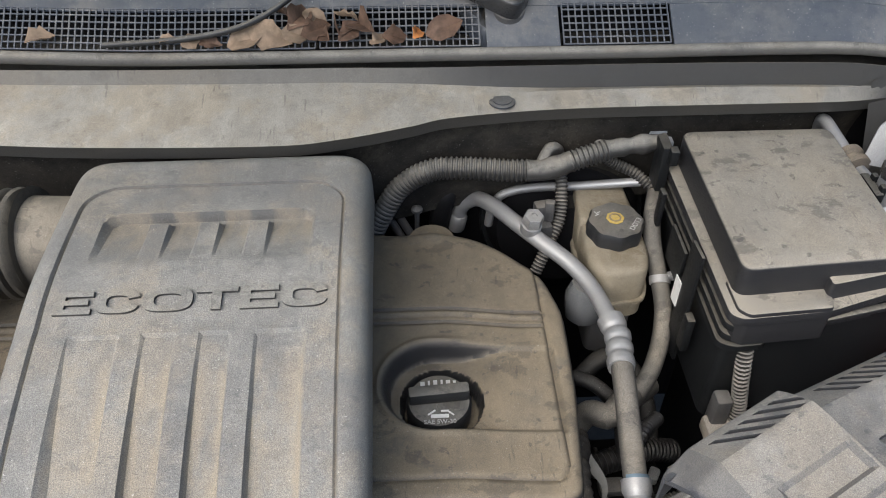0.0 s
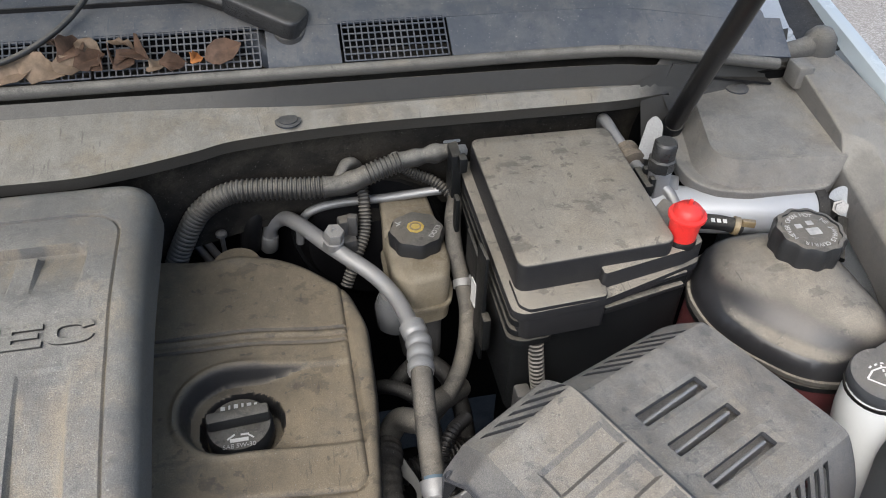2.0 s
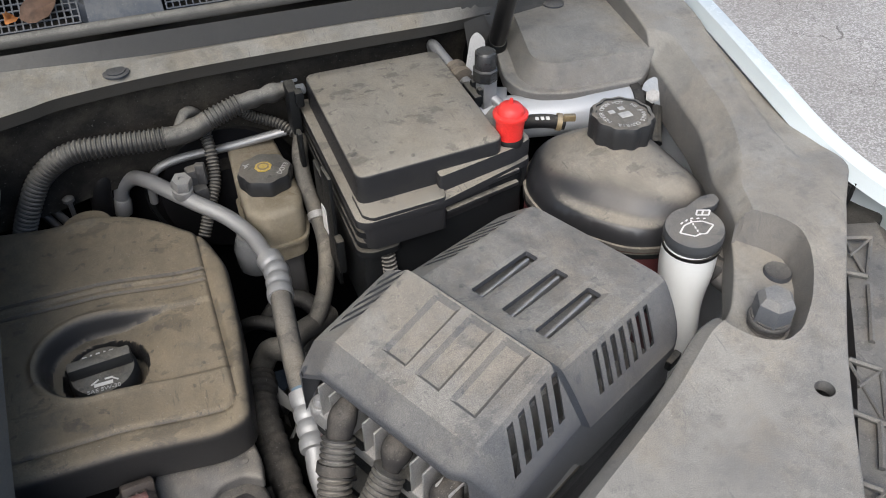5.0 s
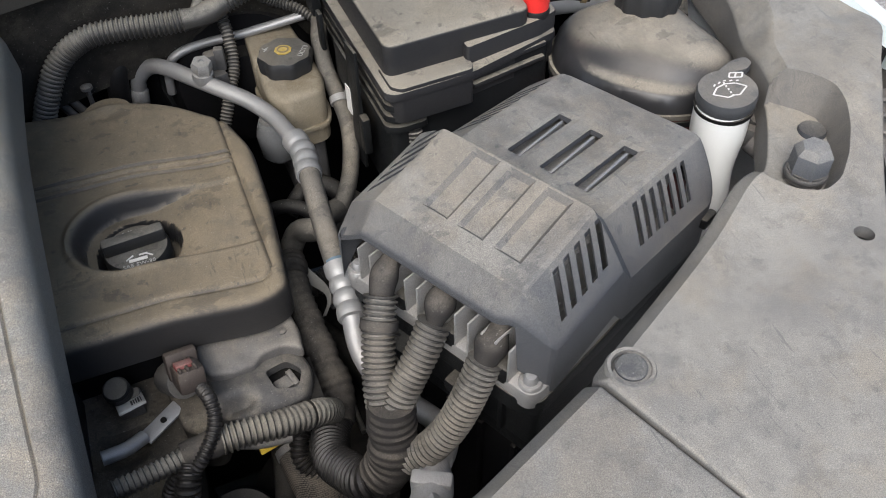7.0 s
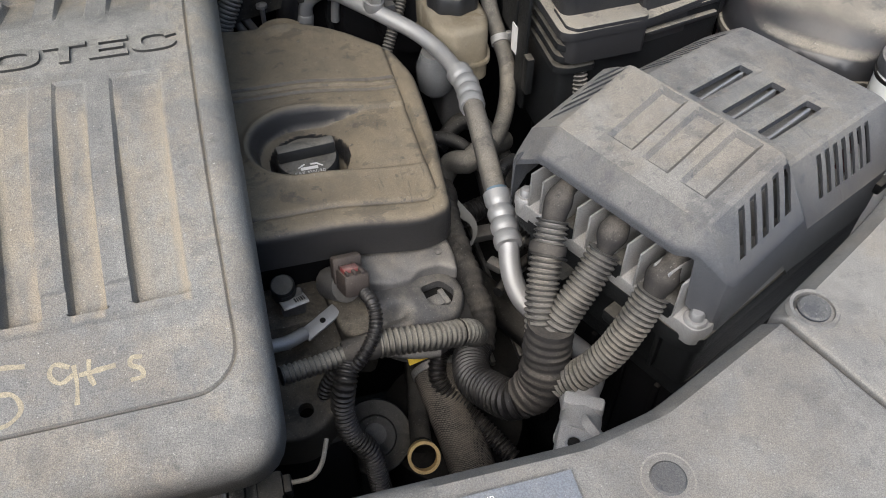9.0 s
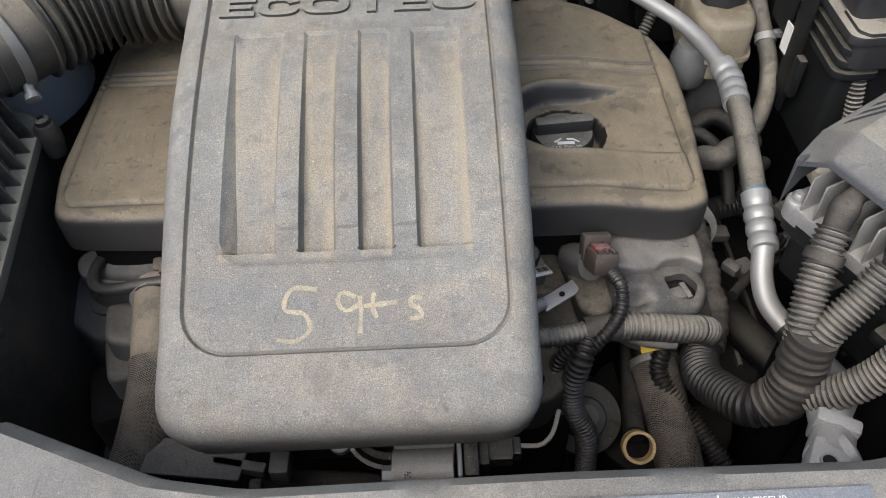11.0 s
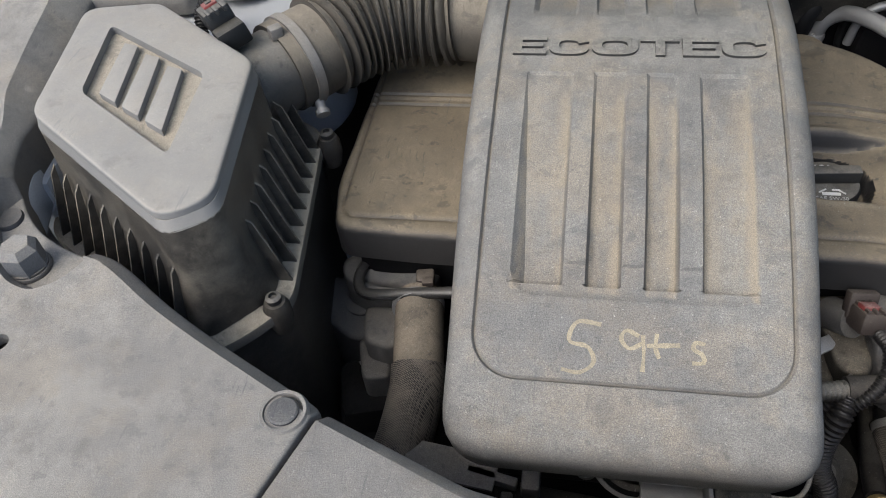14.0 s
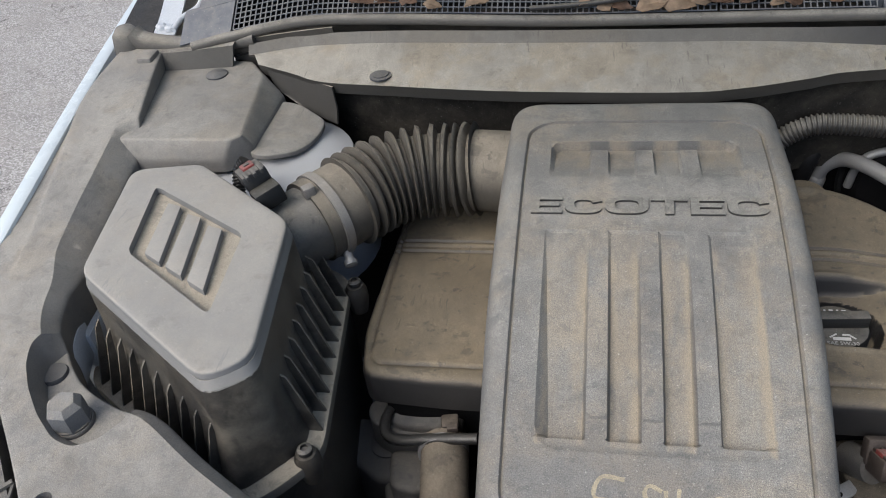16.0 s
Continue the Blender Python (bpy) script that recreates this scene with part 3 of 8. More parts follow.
def shroud_height(x, y):
    return 1.04 + 0.03 * step(y, 0.15, 0.32) - 0.18 * max(0.0, -0.12 - y)


def chamfer_of(x, y, sign=1):
    """How far the shroud's inner edge slopes down towards the engine."""
    best = 1.0
    line = INNER_R if sign > 0 else INNER_L
    for (ax, ay), (bx, by) in zip(line, line[1:]):
        if abs(ay - y) > 0.13 or abs(ax - x) > 0.18:
            continue
        dx, dy = bx - ax, by - ay
        t = max(0.0, min(1.0, ((x - ax) * dx + (y - ay) * dy) / (dx * dx + dy * dy)))
        best = min(best, math.hypot(x - ax - t * dx, y - ay - t * dy))
    w = 0.014 + 0.014 * step(y, 0.36, 0.42)
    return (0.016 + 0.012 * step(y, 0.36, 0.42)) * max(0.0, 1 - best / w)


def chamfer_line(sign, a, b, part_way=1.0):
    """The fold above that slope, as a closed hairline."""
    line = (INNER_R if sign > 0 else INNER_L)[a:b]
    fold = []
    for i, p in enumerate(line):
        q, r2 = Vector(line[max(0, i - 1)]), Vector(line[min(len(line) - 1, i + 1)])
        d = (r2 - q).normalized()
        w = 0.014 + 0.014 * step(p[1], 0.36, 0.42)
        nrm = Vector((d.y, -d.x)) * sign * part_way
        fold.append((p[0] + nrm.x * w, p[1] + nrm.y * w))
    fold = fold[1:-1]
    return fold + [(x + 0.0002, y - 0.0002) for x, y in fold[::-1]]


INNER_R = [(-0.05, 0.058), (0.05, 0.057), (0.147, 0.056), (0.204, 0.066), (0.316, 0.113), (0.461, 0.190), (0.536, 0.236), (0.575, 0.246), (0.603, 0.27), (0.645, 0.331), (0.668, 0.394), (0.705, 0.475), (0.715, 0.534), (0.725, 0.613)]
INNER_L = [(2 * CX - x, y) for x, y in INNER_R[:7]] + [(-0.685, 0.247), (-0.742, 0.278), (-0.782, 0.335), (-0.792, 0.413), (-0.802, 0.531), (-0.808, 0.605)]


def flowing(line, gap=0.010):
    """A polyline drawn round its corners as one smooth curve."""
    return [(p.x, p.y) for p in spline([(x, y, 0) for x, y in line], gap)]


INNER_R = INNER_R[:5] + flowing(INNER_R[4:])[1:]
INNER_L = INNER_L[:5] + flowing(INNER_L[4:])[1:]


def center_shroud():
    inner = [*[(2 * CX - x, y) for x, y in IN_R[:0:-1] if x <= 0.32], *[p for p in IN_R if p[0] <= 0.32]]
    outer = [(0.318, 0.105), (0.36, -0.012), (0.40, -0.16), (0.0, -0.20), (-0.10, -0.20), (-0.50, -0.16), (-0.46, -0.012), (-0.418, 0.105)]
    return rounded(inner + outer, 0.012, 3)


single("front_shroud", pressed(center_shroud(), 0.010, lambda x, y: shroud_height(x, y) - 0.002 - chamfer_of(x, y, 1 if x > CX else -1), 0.003, 0.025, lines=[chamfer_line(1, 0, 6), chamfer_line(-1, 0, 6)]), TRIMFRONT,
       "dusty grey plastic radiator shroud along the front of the engine bay", "shroud", kind="structure")


SIDE_OUT = [(0.752, 0.81), (0.772, 0.835), (0.815, 0.815), (0.816, 0.70), (0.806, 0.587), (0.796, 0.45), (0.806, 0.385), (0.802, 0.352), (0.756, 0.306),
            (0.69, 0.225), (0.600, 0.112), (0.505, -0.015), (0.47, -0.10), (0.402, -0.158), (0.3612, -0.012)]


def side_shroud(sign):
    if sign > 0:
        pts = [(0.3192, 0.1128)] + [p for p in INNER_R if p[0] > 0.325] + SIDE_OUT
    else:
        pts = ([(2 * CX - 0.3192, 0.1128)] + [p for p in INNER_L if p[0] < 2 * CX - 0.325] + mirror(SIDE_OUT))[::-1]
    return rounded(pts, 0.010, 2)


POCKET = rounded([(0.555, 0.226), (0.575, 0.203), (0.599, 0.193), (0.622, 0.200), (0.647, 0.221), (0.668, 0.246), (0.682, 0.270), (0.687, 0.292), (0.676, 0.312), (0.640, 0.350), (0.600, 0.300), (0.560, 0.262)], 0.008, 3)


def side_height(x, y):
    xx = x if x > CX else 2 * CX - x
    h = shroud_height(xx, y) + 0.045 * step(y, 0.33, 0.8)
    if x < CX:
        h += 0.018 * step(y, 0.25, 0.5)
    sunk = 0.0
    # the pocket of the hood bumper, open towards the engine
    if 0.56 < xx < 0.72 and 0.18 < y < 0.33:
        d, _ = polygon_distance(xx, y, POCKET)
        sunk = max(0.0, min(1.0, -d / 0.009))
        h += ((1.026 if x > CX else 1.034) + 0.10 * max(0.0, y - 0.25) - h) * sunk
    h -= chamfer_of(x, y, 1 if x > CX else -1) * (1 - sunk)
    # the moulded seam across the rail
    h -= 0.0015 * math.exp(-((y - 0.435 - 0.1 * (xx - 0.75)) / 0.0016) ** 2) * step(xx, 0.66, 0.68)
    # the sunken step along the wing
    h -= 0.006 * step(xx, 0.757 + 0.07 * step(y, 0.35, 0.8), 0.763 + 0.07 * step(y, 0.35, 0.8)) * step(y, 0.36, 0.4)
    return h


for sign in (1, -1):
    hole = (0.596 if sign > 0 else -0.700, 0.142)
    side = thing("side_shroud", (0.6 if sign > 0 else -0.7, 0.2, 1.0), "dusty grey plastic side shroud between wing and engine bay", "shroud", "side shrouds", "structure")
    part("panel", pressed(side_shroud(sign), 0.0048, side_height, 0.003, 0.045, holes=[circle(*hole, 0.0085)], wall=0.012,
                          lines=[*([POCKET, inset(POCKET, 0.0045), inset(POCKET, 0.009)] if sign > 0 else [mirror(q) for q in (POCKET, inset(POCKET, 0.0045), inset(POCKET, 0.009))]), chamfer_line(sign, 4, 200), chamfer_line(sign, 4, 200, 0.5)]), TRIM, side)

# white wing edges
for sign in (1, -1):
    def wing(pts):
        return pts if sign > 0 else mirror(pts)
    base = [(0.866, 1.00, 1.128), (0.838, 0.80, 1.118), (0.808, 0.60, 1.106), (0.795, 0.47, 1.090), (0.801, 0.41, 1.072), (0.820, 0.358, 1.052), (0.858, 0.305, 1.028), (0.92, 0.24, 1.0)]
    rails = [wing([(x + dx, y, z + dz) for x, y, z in base]) for dx, dz in ((-0.003, -0.012), (-0.001, -0.004), (0.0, 0.006), (0.004, 0.0085), (0.018, 0.0075), (0.022, 0.003), (0.036, -0.05), (0.055, -0.16), (0.07, -0.5))]
    single("wing", sheet(rails, 40, 0.002), PAINT, "glossy white front wing of the car, edge of the hood opening", "car wing", "wings", "structure")

# inner walls of the bay, painted sheet metal
single("inner_wall_right", sheet([[(0.72, 0.0, 0.92), (0.735, 0.5, 1.03), (0.76, 0.95, 1.06)], [(0.74, 0.0, 0.5), (0.74, 0.5, 0.5), (0.76, 0.95, 0.5)]], 20, 0.003), SHEET,
       "light grey painted inner wing panel", "inner wing", "inner wings", "structure")
single("inner_wall_left", sheet([[(-0.83, 0.0, 0.92), (-0.845, 0.5, 1.03), (-0.87, 0.95, 1.06)], [(-0.84, 0.0, 0.5), (-0.84, 0.5, 0.5), (-0.86, 0.95, 0.5)]], 20, 0.003), SHEET,
       "light grey painted inner wing panel", "inner wing", "inner wings", "structure")
# added floor, closes the bay from below
single("undertray", block(CX, 0.4, 0.34, 1.7, 1.15, 0.02, 0.004), DARK, "black undertray added to close the bay beneath the engine", "undertray", kind="structure")
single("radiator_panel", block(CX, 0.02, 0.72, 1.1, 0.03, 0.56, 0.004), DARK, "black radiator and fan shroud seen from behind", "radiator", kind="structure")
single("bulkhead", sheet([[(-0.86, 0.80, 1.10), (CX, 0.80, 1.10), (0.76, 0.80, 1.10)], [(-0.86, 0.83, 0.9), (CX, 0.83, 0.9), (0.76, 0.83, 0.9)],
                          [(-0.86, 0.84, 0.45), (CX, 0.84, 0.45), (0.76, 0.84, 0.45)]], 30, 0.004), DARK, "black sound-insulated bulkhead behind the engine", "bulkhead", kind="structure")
single("hood", sheet([[(-0.85, 1.06, 1.24), (CX, 1.09, 1.27), (0.75, 1.06, 1.24)], [(-0.82, 0.60, 1.72), (CX, 0.60, 1.76), (0.72, 0.60, 1.72)],
                      [(-0.74, 0.24, 2.02), (CX, 0.20, 2.06), (0.64, 0.24, 2.02)]], 20, 0.03), PAINT, "white raised hood held up over the engine bay", "hood", kind="structure")

# ---- cowl at the foot of the windscreen ----
LIP = [(-0.80, 0.790, 1.137), (-0.74, 0.802, 1.146), (-0.64, 0.823, 1.155), (-0.51, 0.818, 1.156), (-0.284, 0.799, 1.155), (0.04, 0.792, 1.155), (0.24, 0.787, 1.155), (0.42, 0.790, 1.152), (0.52, 0.790, 1.148), (0.62, 0.785, 1.134), (0.72, 0.780, 1.118)]


def along(dy, dz, ys=None):
    return [(x, y + dy, z + dz) for x, y, z in LIP]


single("cowl_seal", tube(LIP, 0.0075, 10, 0.008), SEAL, "dusty rubber hood seal along the cowl", "seal", kind="structure")
EDGE = [(-0.70, 0.775, 1.115), (-0.645, 0.752, 1.112), (-0.60, 0.735, 1.108), (-0.514, 0.722, 1.108), (-0.351, 0.703, 1.108), (-0.149, 0.694, 1.108), (-0.075, 0.702, 1.108), (0.0, 0.722, 1.108), (0.048, 0.737, 1.108),
        (0.174, 0.748, 1.108), (0.366, 0.750, 1.106), (0.497, 0.758, 1.10), (0.56, 0.772, 1.095), (0.66, 0.788, 1.088)]
SHELF = [(-0.71, 0.787, 1.122), (-0.65, 0.780, 1.118), (-0.60, 0.768, 1.116), (-0.514, 0.757, 1.118), (-0.351, 0.742, 1.119), (-0.149, 0.738, 1.119), (-0.075, 0.742, 1.119), (0.0, 0.752, 1.119), (0.048, 0.760, 1.119),
         (0.174, 0.764, 1.119), (0.366, 0.764, 1.117), (0.497, 0.768, 1.110), (0.56, 0.776, 1.104), (0.67, 0.794, 1.096)]
BACK = [(-0.72, 0.800, 1.134), (-0.66, 0.812, 1.138), (-0.61, 0.815, 1.140), (-0.514, 0.812, 1.142), (-0.351, 0.800, 1.143), (-0.149, 0.792, 1.143), (-0.075, 0.790, 1.143), (0.0, 0.788, 1.142), (0.048, 0.787, 1.142),
        (0.174, 0.785, 1.142), (0.366, 0.785, 1.139), (0.497, 0.786, 1.134), (0.56, 0.786, 1.128), (0.72, 0.806, 1.110)]
VALLEY = [(x, y - 0.010, z - 0.014 - 0.012 * step(x, -0.05, 0.2)) for x, y, z in BACK]
UNDER = [(x, y + 0.004, z - 0.012) for x, y, z in EDGE]
UNDER2 = [(x, y + 0.05, z - 0.022) for x, y, z in EDGE]
single("cowl_gutter", sheet([BACK, VALLEY, SHELF, [(x, y - 0.0, z + 0.001) for x, y, z in EDGE], UNDER, UNDER2], 140, 0.003), GUTTER,
       "dusty black plastic gutter under the windscreen cowl", "cowl", kind="structure")
single("bulkhead_panel", sheet([[(x, y + 0.030, z - 0.016) for x, y, z in EDGE], [(x, y + 0.040, z - 0.07) for x, y, z in EDGE], [(x, y + 0.055, z - 0.17) for x, y, z in EDGE]], 90, 0.003), FIREWALL, "dark dusty insulated panel below the cowl gutter", "bulkhead", kind="structure")
single("gutter_flap", sheet([[(-0.585, 0.728, 1.106), (-0.63, 0.748, 1.110), (-0.69, 0.772, 1.114)], [(-0.583, 0.726, 1.075), (-0.63, 0.742, 1.078), (-0.68, 0.765, 1.085)], [(-0.584, 0.718, 1.055), (-0.60, 0.725, 1.058), (-0.64, 0.74, 1.07)]], 12, 0.003), GUTTER,
       "dusty plastic end flap of the cowl gutter", "cowl", kind="structure")
single("gutter_end", sheet([[(-0.60, 0.815, 1.150), (-0.66, 0.812, 1.146), (-0.75, 0.806, 1.138)], [(-0.60, 0.818, 1.10), (-0.66, 0.815, 1.095), (-0.75, 0.810, 1.09)], [(-0.60, 0.822, 1.0), (-0.66, 0.82, 1.0), (-0.75, 0.82, 1.0)]], 14, 0.003), GUTTER,
       "dark dusty wall closing the end of the cowl gutter", "cowl", kind="structure")
BLUE = [(x, y + 0.048, z + 0.033) for x, y, z in LIP]
single("cowl_panel", sheet([BLUE, [(x, y + 0.062, z + 0.040) for x, y, z in LIP], [(x, y + 0.13, z + 0.050) for x, y, z in LIP], [(x, y + 0.22, z + 0.085) for x, y, z in LIP], [(x, y + 0.40, z + 0.16) for x, y, z in LIP]], 80, 0.003), COWL,
       "dusty blue-grey plastic windscreen cowl panel", "cowl", kind="structure")


def on_grille(x, t):
    """A point of the sloping cowl strip behind the seal: t from the seal (0) to the panel (1)."""
    for a, b in zip(LIP, LIP[1:]):
        if x <= b[0]:
            k = (x - a[0]) / (b[0] - a[0])
            return Vector((x, a[1] + (b[1] - a[1]) * k + 0.006 + 0.044 * t, a[2] + (b[2] - a[2]) * k + 0.005 + 0.029 * t))
    return Vector((x, LIP[-1][1] + 0.006 + 0.044 * t, LIP[-1][2] + 0.005 + 0.029 * t))


# solid strips between the grilles
for xa, xb in ((-0.82, -0.745), (0.09, 0.172), (0.30, 0.74)):
    single("cowl_strip", sheet([[on_grille(xa + (xb - xa) * k / 8, t) for k in range(9)] for t in (0, 0.5, 1.05)], 10, 0.003), COWL, "dusty blue-grey plastic cowl strip", "cowl", "cowl strips", "structure")


def grille(xa, xb, pitch=0.0073, rows=6):
    bm = bmesh.new()
    n = int((xb - xa) / pitch)

    def bar(a, b, w, side):
        up = Vector((0, -0.55, 0.83))
        vs = []
        for p in (a, b):
            for s, h in ((-w, 0), (w, 0), (w, 0.0016), (-w, 0.0016)):
                vs.append(bm.verts.new(p + side * s + up * h))
        for i in range(4):
            j = (i + 1) % 4
            bm.faces.new((vs[i], vs[j], vs[4 + j], vs[4 + i]))
    for i in range(n + 1):
        x = xa + (xb - xa) * i / n
        bar(on_grille(x, 0.03), on_grille(x, 1.0), 0.0008, Vector((1, 0, 0)))
    for k in range(rows + 1):
        t = 0.03 + 0.97 * k / rows
        m = max(2, int((xb - xa) / 0.04))
        for i in range(m):
            bar(on_grille(xa + (xb - xa) * i / m, t), on_grille(xa + (xb - xa) * (i + 1) / m, t), 0.0008, Vector((0, 0.83, 0.55)))
    return bm


for xa, xb in ((-0.742, -0.10), (-0.095, 0.082), (0.176, 0.296)):
    single("cowl_grille", grille(xa, xb), COWL, "fine square-meshed plastic air intake grille in the cowl", "grille", "cowl grilles", "structure")
# black backing: the dark behind the grilles is put in as colour
single("grille_backing", sheet([[(x, y + 0.0, z - 0.03) for x, y, z in LIP], [(x, y + 0.10, z - 0.03) for x, y, z in LIP], [(x, y + 0.10, z + 0.05) for x, y, z in LIP]], 40, 0.003), BLACKER, "black backing sheet that gives the darkness behind the cowl grilles", "duct", kind="structure")

# ---- engine cover ----
SLOPE = pose(-0.192, 0.36, 1.0608, 19.5, 0, 0)


def ramp_between(x, a, b):
    return min(1.0, max(0.0, (x - a) / (b - a)))


RIBS = (-0.047, 0.0005, 0.047)


def cover_bend(bm):
    """The cover is crowned: it swells over the ribs and turns level towards the windscreen."""
    for q in bm.verts:
        y = q.co.y
        if 0.20 < y < 0.46:
            q.co.z += 0.0115 * math.sin(math.pi * (y - 0.20) / 0.26)
        if y > 0.43:
            q.co.z -= 1.609 * (min(y, 0.54) - 0.43) ** 2 + (0.354 * (y - 0.54) + 0.2 * (y - 0.54) ** 2 if y > 0.54 else 0.0)
    return bm


def engine_cover_height(u, v):
    h = 0.0
    dg = box_distance(u, v, -0.126, 0.126, -0.195, 0.295, 0.036)
    h -= 0.0024 * max(0.0, 1 - abs(dg) / 0.0020)
    h += 0.0014 * ramp_between(dg, 0.0, 0.002)
    # long recess with three ribs: slanting side walls, a steep drop at its foot and a shelf before it
    if abs(u) < 0.100 and -0.129 < v < 0.098:
        shelf = max(0.0, min(0.0022, -0.5 * box_distance(u, v, -0.100, 0.100, -0.128, 0.30, 0.02)))
        deep = 0.0122 * max(0.0, min(1.0, (0.098 - v) / 0.20)) ** 0.8
        deep = max(shelf, min(deep, 1.05 * (0.100 - abs(u)), 6.0 * max(0.0, v + 0.118)))
        across = max(1 - ramp_between(abs(u - c), 0.0090, 0.0118) for c in RIBS)
        end = max(0.0022 * (1 - ramp_between(v, -0.119, -0.100)), 0.0)
        h -= deep + (min(deep, max(shelf, end) if v < -0.099 else 0.0) - deep) * across
    # short recess near the top
    d = box_distance(u, v, -0.100, 0.100, 0.05, 0.250, 0.014)
    if d < 0.003 and v > 0.178:
        deep = 0.0115 * ramp_between(v, 0.178, 0.240)
        wall = 1 - ramp_between(d, -0.0050, 0.0)
        rib = 0.0
        for c in RIBS:
            rib = max(rib, (1 - ramp_between(abs(u - c), 0.0090, 0.0115)) * (1 - ramp_between(v, 0.2340, 0.2380)))
        h -= deep * wall * (1 - 0.82 * rib)
    # the moulding is slightly uneven
    h += 0.0005 * noise.noise(Vector((u * 14, v * 14, 0.3)))
    return h


def round_box(x0, x1, y0, y1, r, seg=7):
    out = []
    for cx, cy, a0 in ((x1 - r, y1 - r, 0), (x0 + r, y1 - r, 90), (x0 + r, y0 + r, 180), (x1 - r, y0 + r, 270)):
        out += [(cx + r * math.cos(radians(a0 + 90 * k / seg)), cy + r * math.sin(radians(a0 + 90 * k / seg))) for k in range(seg + 1)]
    return out


def hairline(pts):
    return pts + [(x + 0.00015, y + 0.00015) for x, y in pts[::-1]]


def cover_lines():
    out = [round_box(-0.126 - o, 0.126 + o, -0.195 - o, 0.295 + o, 0.036 + o) for o in (-0.0020, 0.0, 0.0021)]
    out.append(hairline([(-0.1000, 0.094), (-0.1000, -0.108), (-0.0950, -0.122), (-0.080, -0.128), (0.080, -0.1281), (0.0950, -0.122), (0.1001, -0.108), (0.1001, 0.094)]))
    out.append(hairline([(-0.0985, 0.090), (-0.0884, -0.105), (-0.0884, -0.1160), (0.0884, -0.1161), (0.0885, -0.105), (0.0986, 0.090)]))
    out.append(hairline([(-0.0975, -0.1181), (0.0975, -0.1182)]))
    for c in RIBS:
        for e in (-0.0118, -0.0090, 0.0090, 0.0118):
            out.append(hairline([(c + e, 0.090), (c + e, -0.1155)]))
            out.append(hairline([(c + e * 0.96, 0.182), (c + e * 0.96, 0.2445)]))
        out.append(hairline([(c - 0.0088, -0.100), (c + 0.0088, -0.1002)]))
        out.append(hairline([(c - 0.0084, 0.2340), (c + 0.0084, 0.2341)]))
        out.append(hairline([(c - 0.0084, 0.2380), (c + 0.0084, 0.2381)]))
    out.append(hairline([(-0.100, 0.180), (-0.100, 0.237), (-0.0960, 0.2460), (-0.087, 0.250), (0.087, 0.2501), (0.0960, 0.2460), (0.1001, 0.237), (0.1001, 0.180)]))
    out.append(hairline([(-0.095, 0.180), (-0.095, 0.238), (-0.088, 0.245), (0.088, 0.2451), (0.0951, 0.238), (0.0951, 0.180)]))
    return out


cover = thing("engine_cover", (-0.192, 0.36, 1.0), "dusty grey plastic engine cover with moulded ribs and raised lettering", "engine cover")
COVER_OUT = [(-0.1475, -0.2600), (0.1475, -0.2600), (0.1515, 0.0), (0.1515, 0.3570), (-0.1525, 0.3570), (-0.1525, 0.0)]
shell = pressed(rounded(COVER_OUT, [0.042, 0.042, 0.01, 0.042, 0.042, 0.01], 6), 0.0040, engine_cover_height, 0.022, 0.034, None, lines=cover_lines())
shell.transform(SLOPE)
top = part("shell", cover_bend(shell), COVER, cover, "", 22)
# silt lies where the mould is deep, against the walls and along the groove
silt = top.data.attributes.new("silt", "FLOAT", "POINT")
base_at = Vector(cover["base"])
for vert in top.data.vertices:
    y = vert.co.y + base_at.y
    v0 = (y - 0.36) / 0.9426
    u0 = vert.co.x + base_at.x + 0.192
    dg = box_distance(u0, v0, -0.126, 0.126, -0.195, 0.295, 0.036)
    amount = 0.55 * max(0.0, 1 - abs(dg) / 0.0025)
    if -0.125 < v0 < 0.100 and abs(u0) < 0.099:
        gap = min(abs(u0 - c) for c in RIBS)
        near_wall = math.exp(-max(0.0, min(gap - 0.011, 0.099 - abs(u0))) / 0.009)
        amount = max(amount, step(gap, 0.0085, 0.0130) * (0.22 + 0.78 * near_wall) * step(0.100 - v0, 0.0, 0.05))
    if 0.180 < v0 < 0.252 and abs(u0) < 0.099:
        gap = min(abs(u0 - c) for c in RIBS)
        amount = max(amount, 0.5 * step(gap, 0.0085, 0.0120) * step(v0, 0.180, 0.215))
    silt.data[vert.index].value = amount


def on_cover(u, v, h=0.0):
    return SLOPE @ Vector((u, v, engine_cover_height(u, v) + h))


# raised letters on the cover, as moulded: wide, square-shouldered strokes
def bowl(w, tall, thick_x, thick_y, gap=None, power=3.0, n=56):
    """A ring between two squared ovals, cut open at its right when gap is given."""
    bm = bmesh.new()
    rings = []
    for k in range(n + 1):
        a = -math.pi + 2 * math.pi * k / n if gap is None else gap + (2 * math.pi - 2 * gap) * k / n
        c, q = math.cos(a), math.sin(a)
        rad = (abs(c) ** power + abs(q) ** power) ** (-1 / power)
        o = Vector((c * rad * w / 2, q * rad * tall / 2))
        i = Vector((c * rad * (w / 2 - thick_x), q * rad * (tall / 2 - thick_y)))
        rings.append([bm.verts.new((p.x, p.y, z)) for p, z in ((o, 0.0), (o, 1.0), (i, 1.0), (i, 0.0))])
    for a, b in zip(rings, rings[1:]):
        for k in range(3):
            bm.faces.new((a[k], a[k + 1], b[k + 1], b[k]))
    if gap is not None:
        bm.faces.new(rings[0][::-1]), bm.faces.new(rings[-1])
    return bm


def bars(outline):
    return slab(outline, 0.0, 1.0, 0.0)


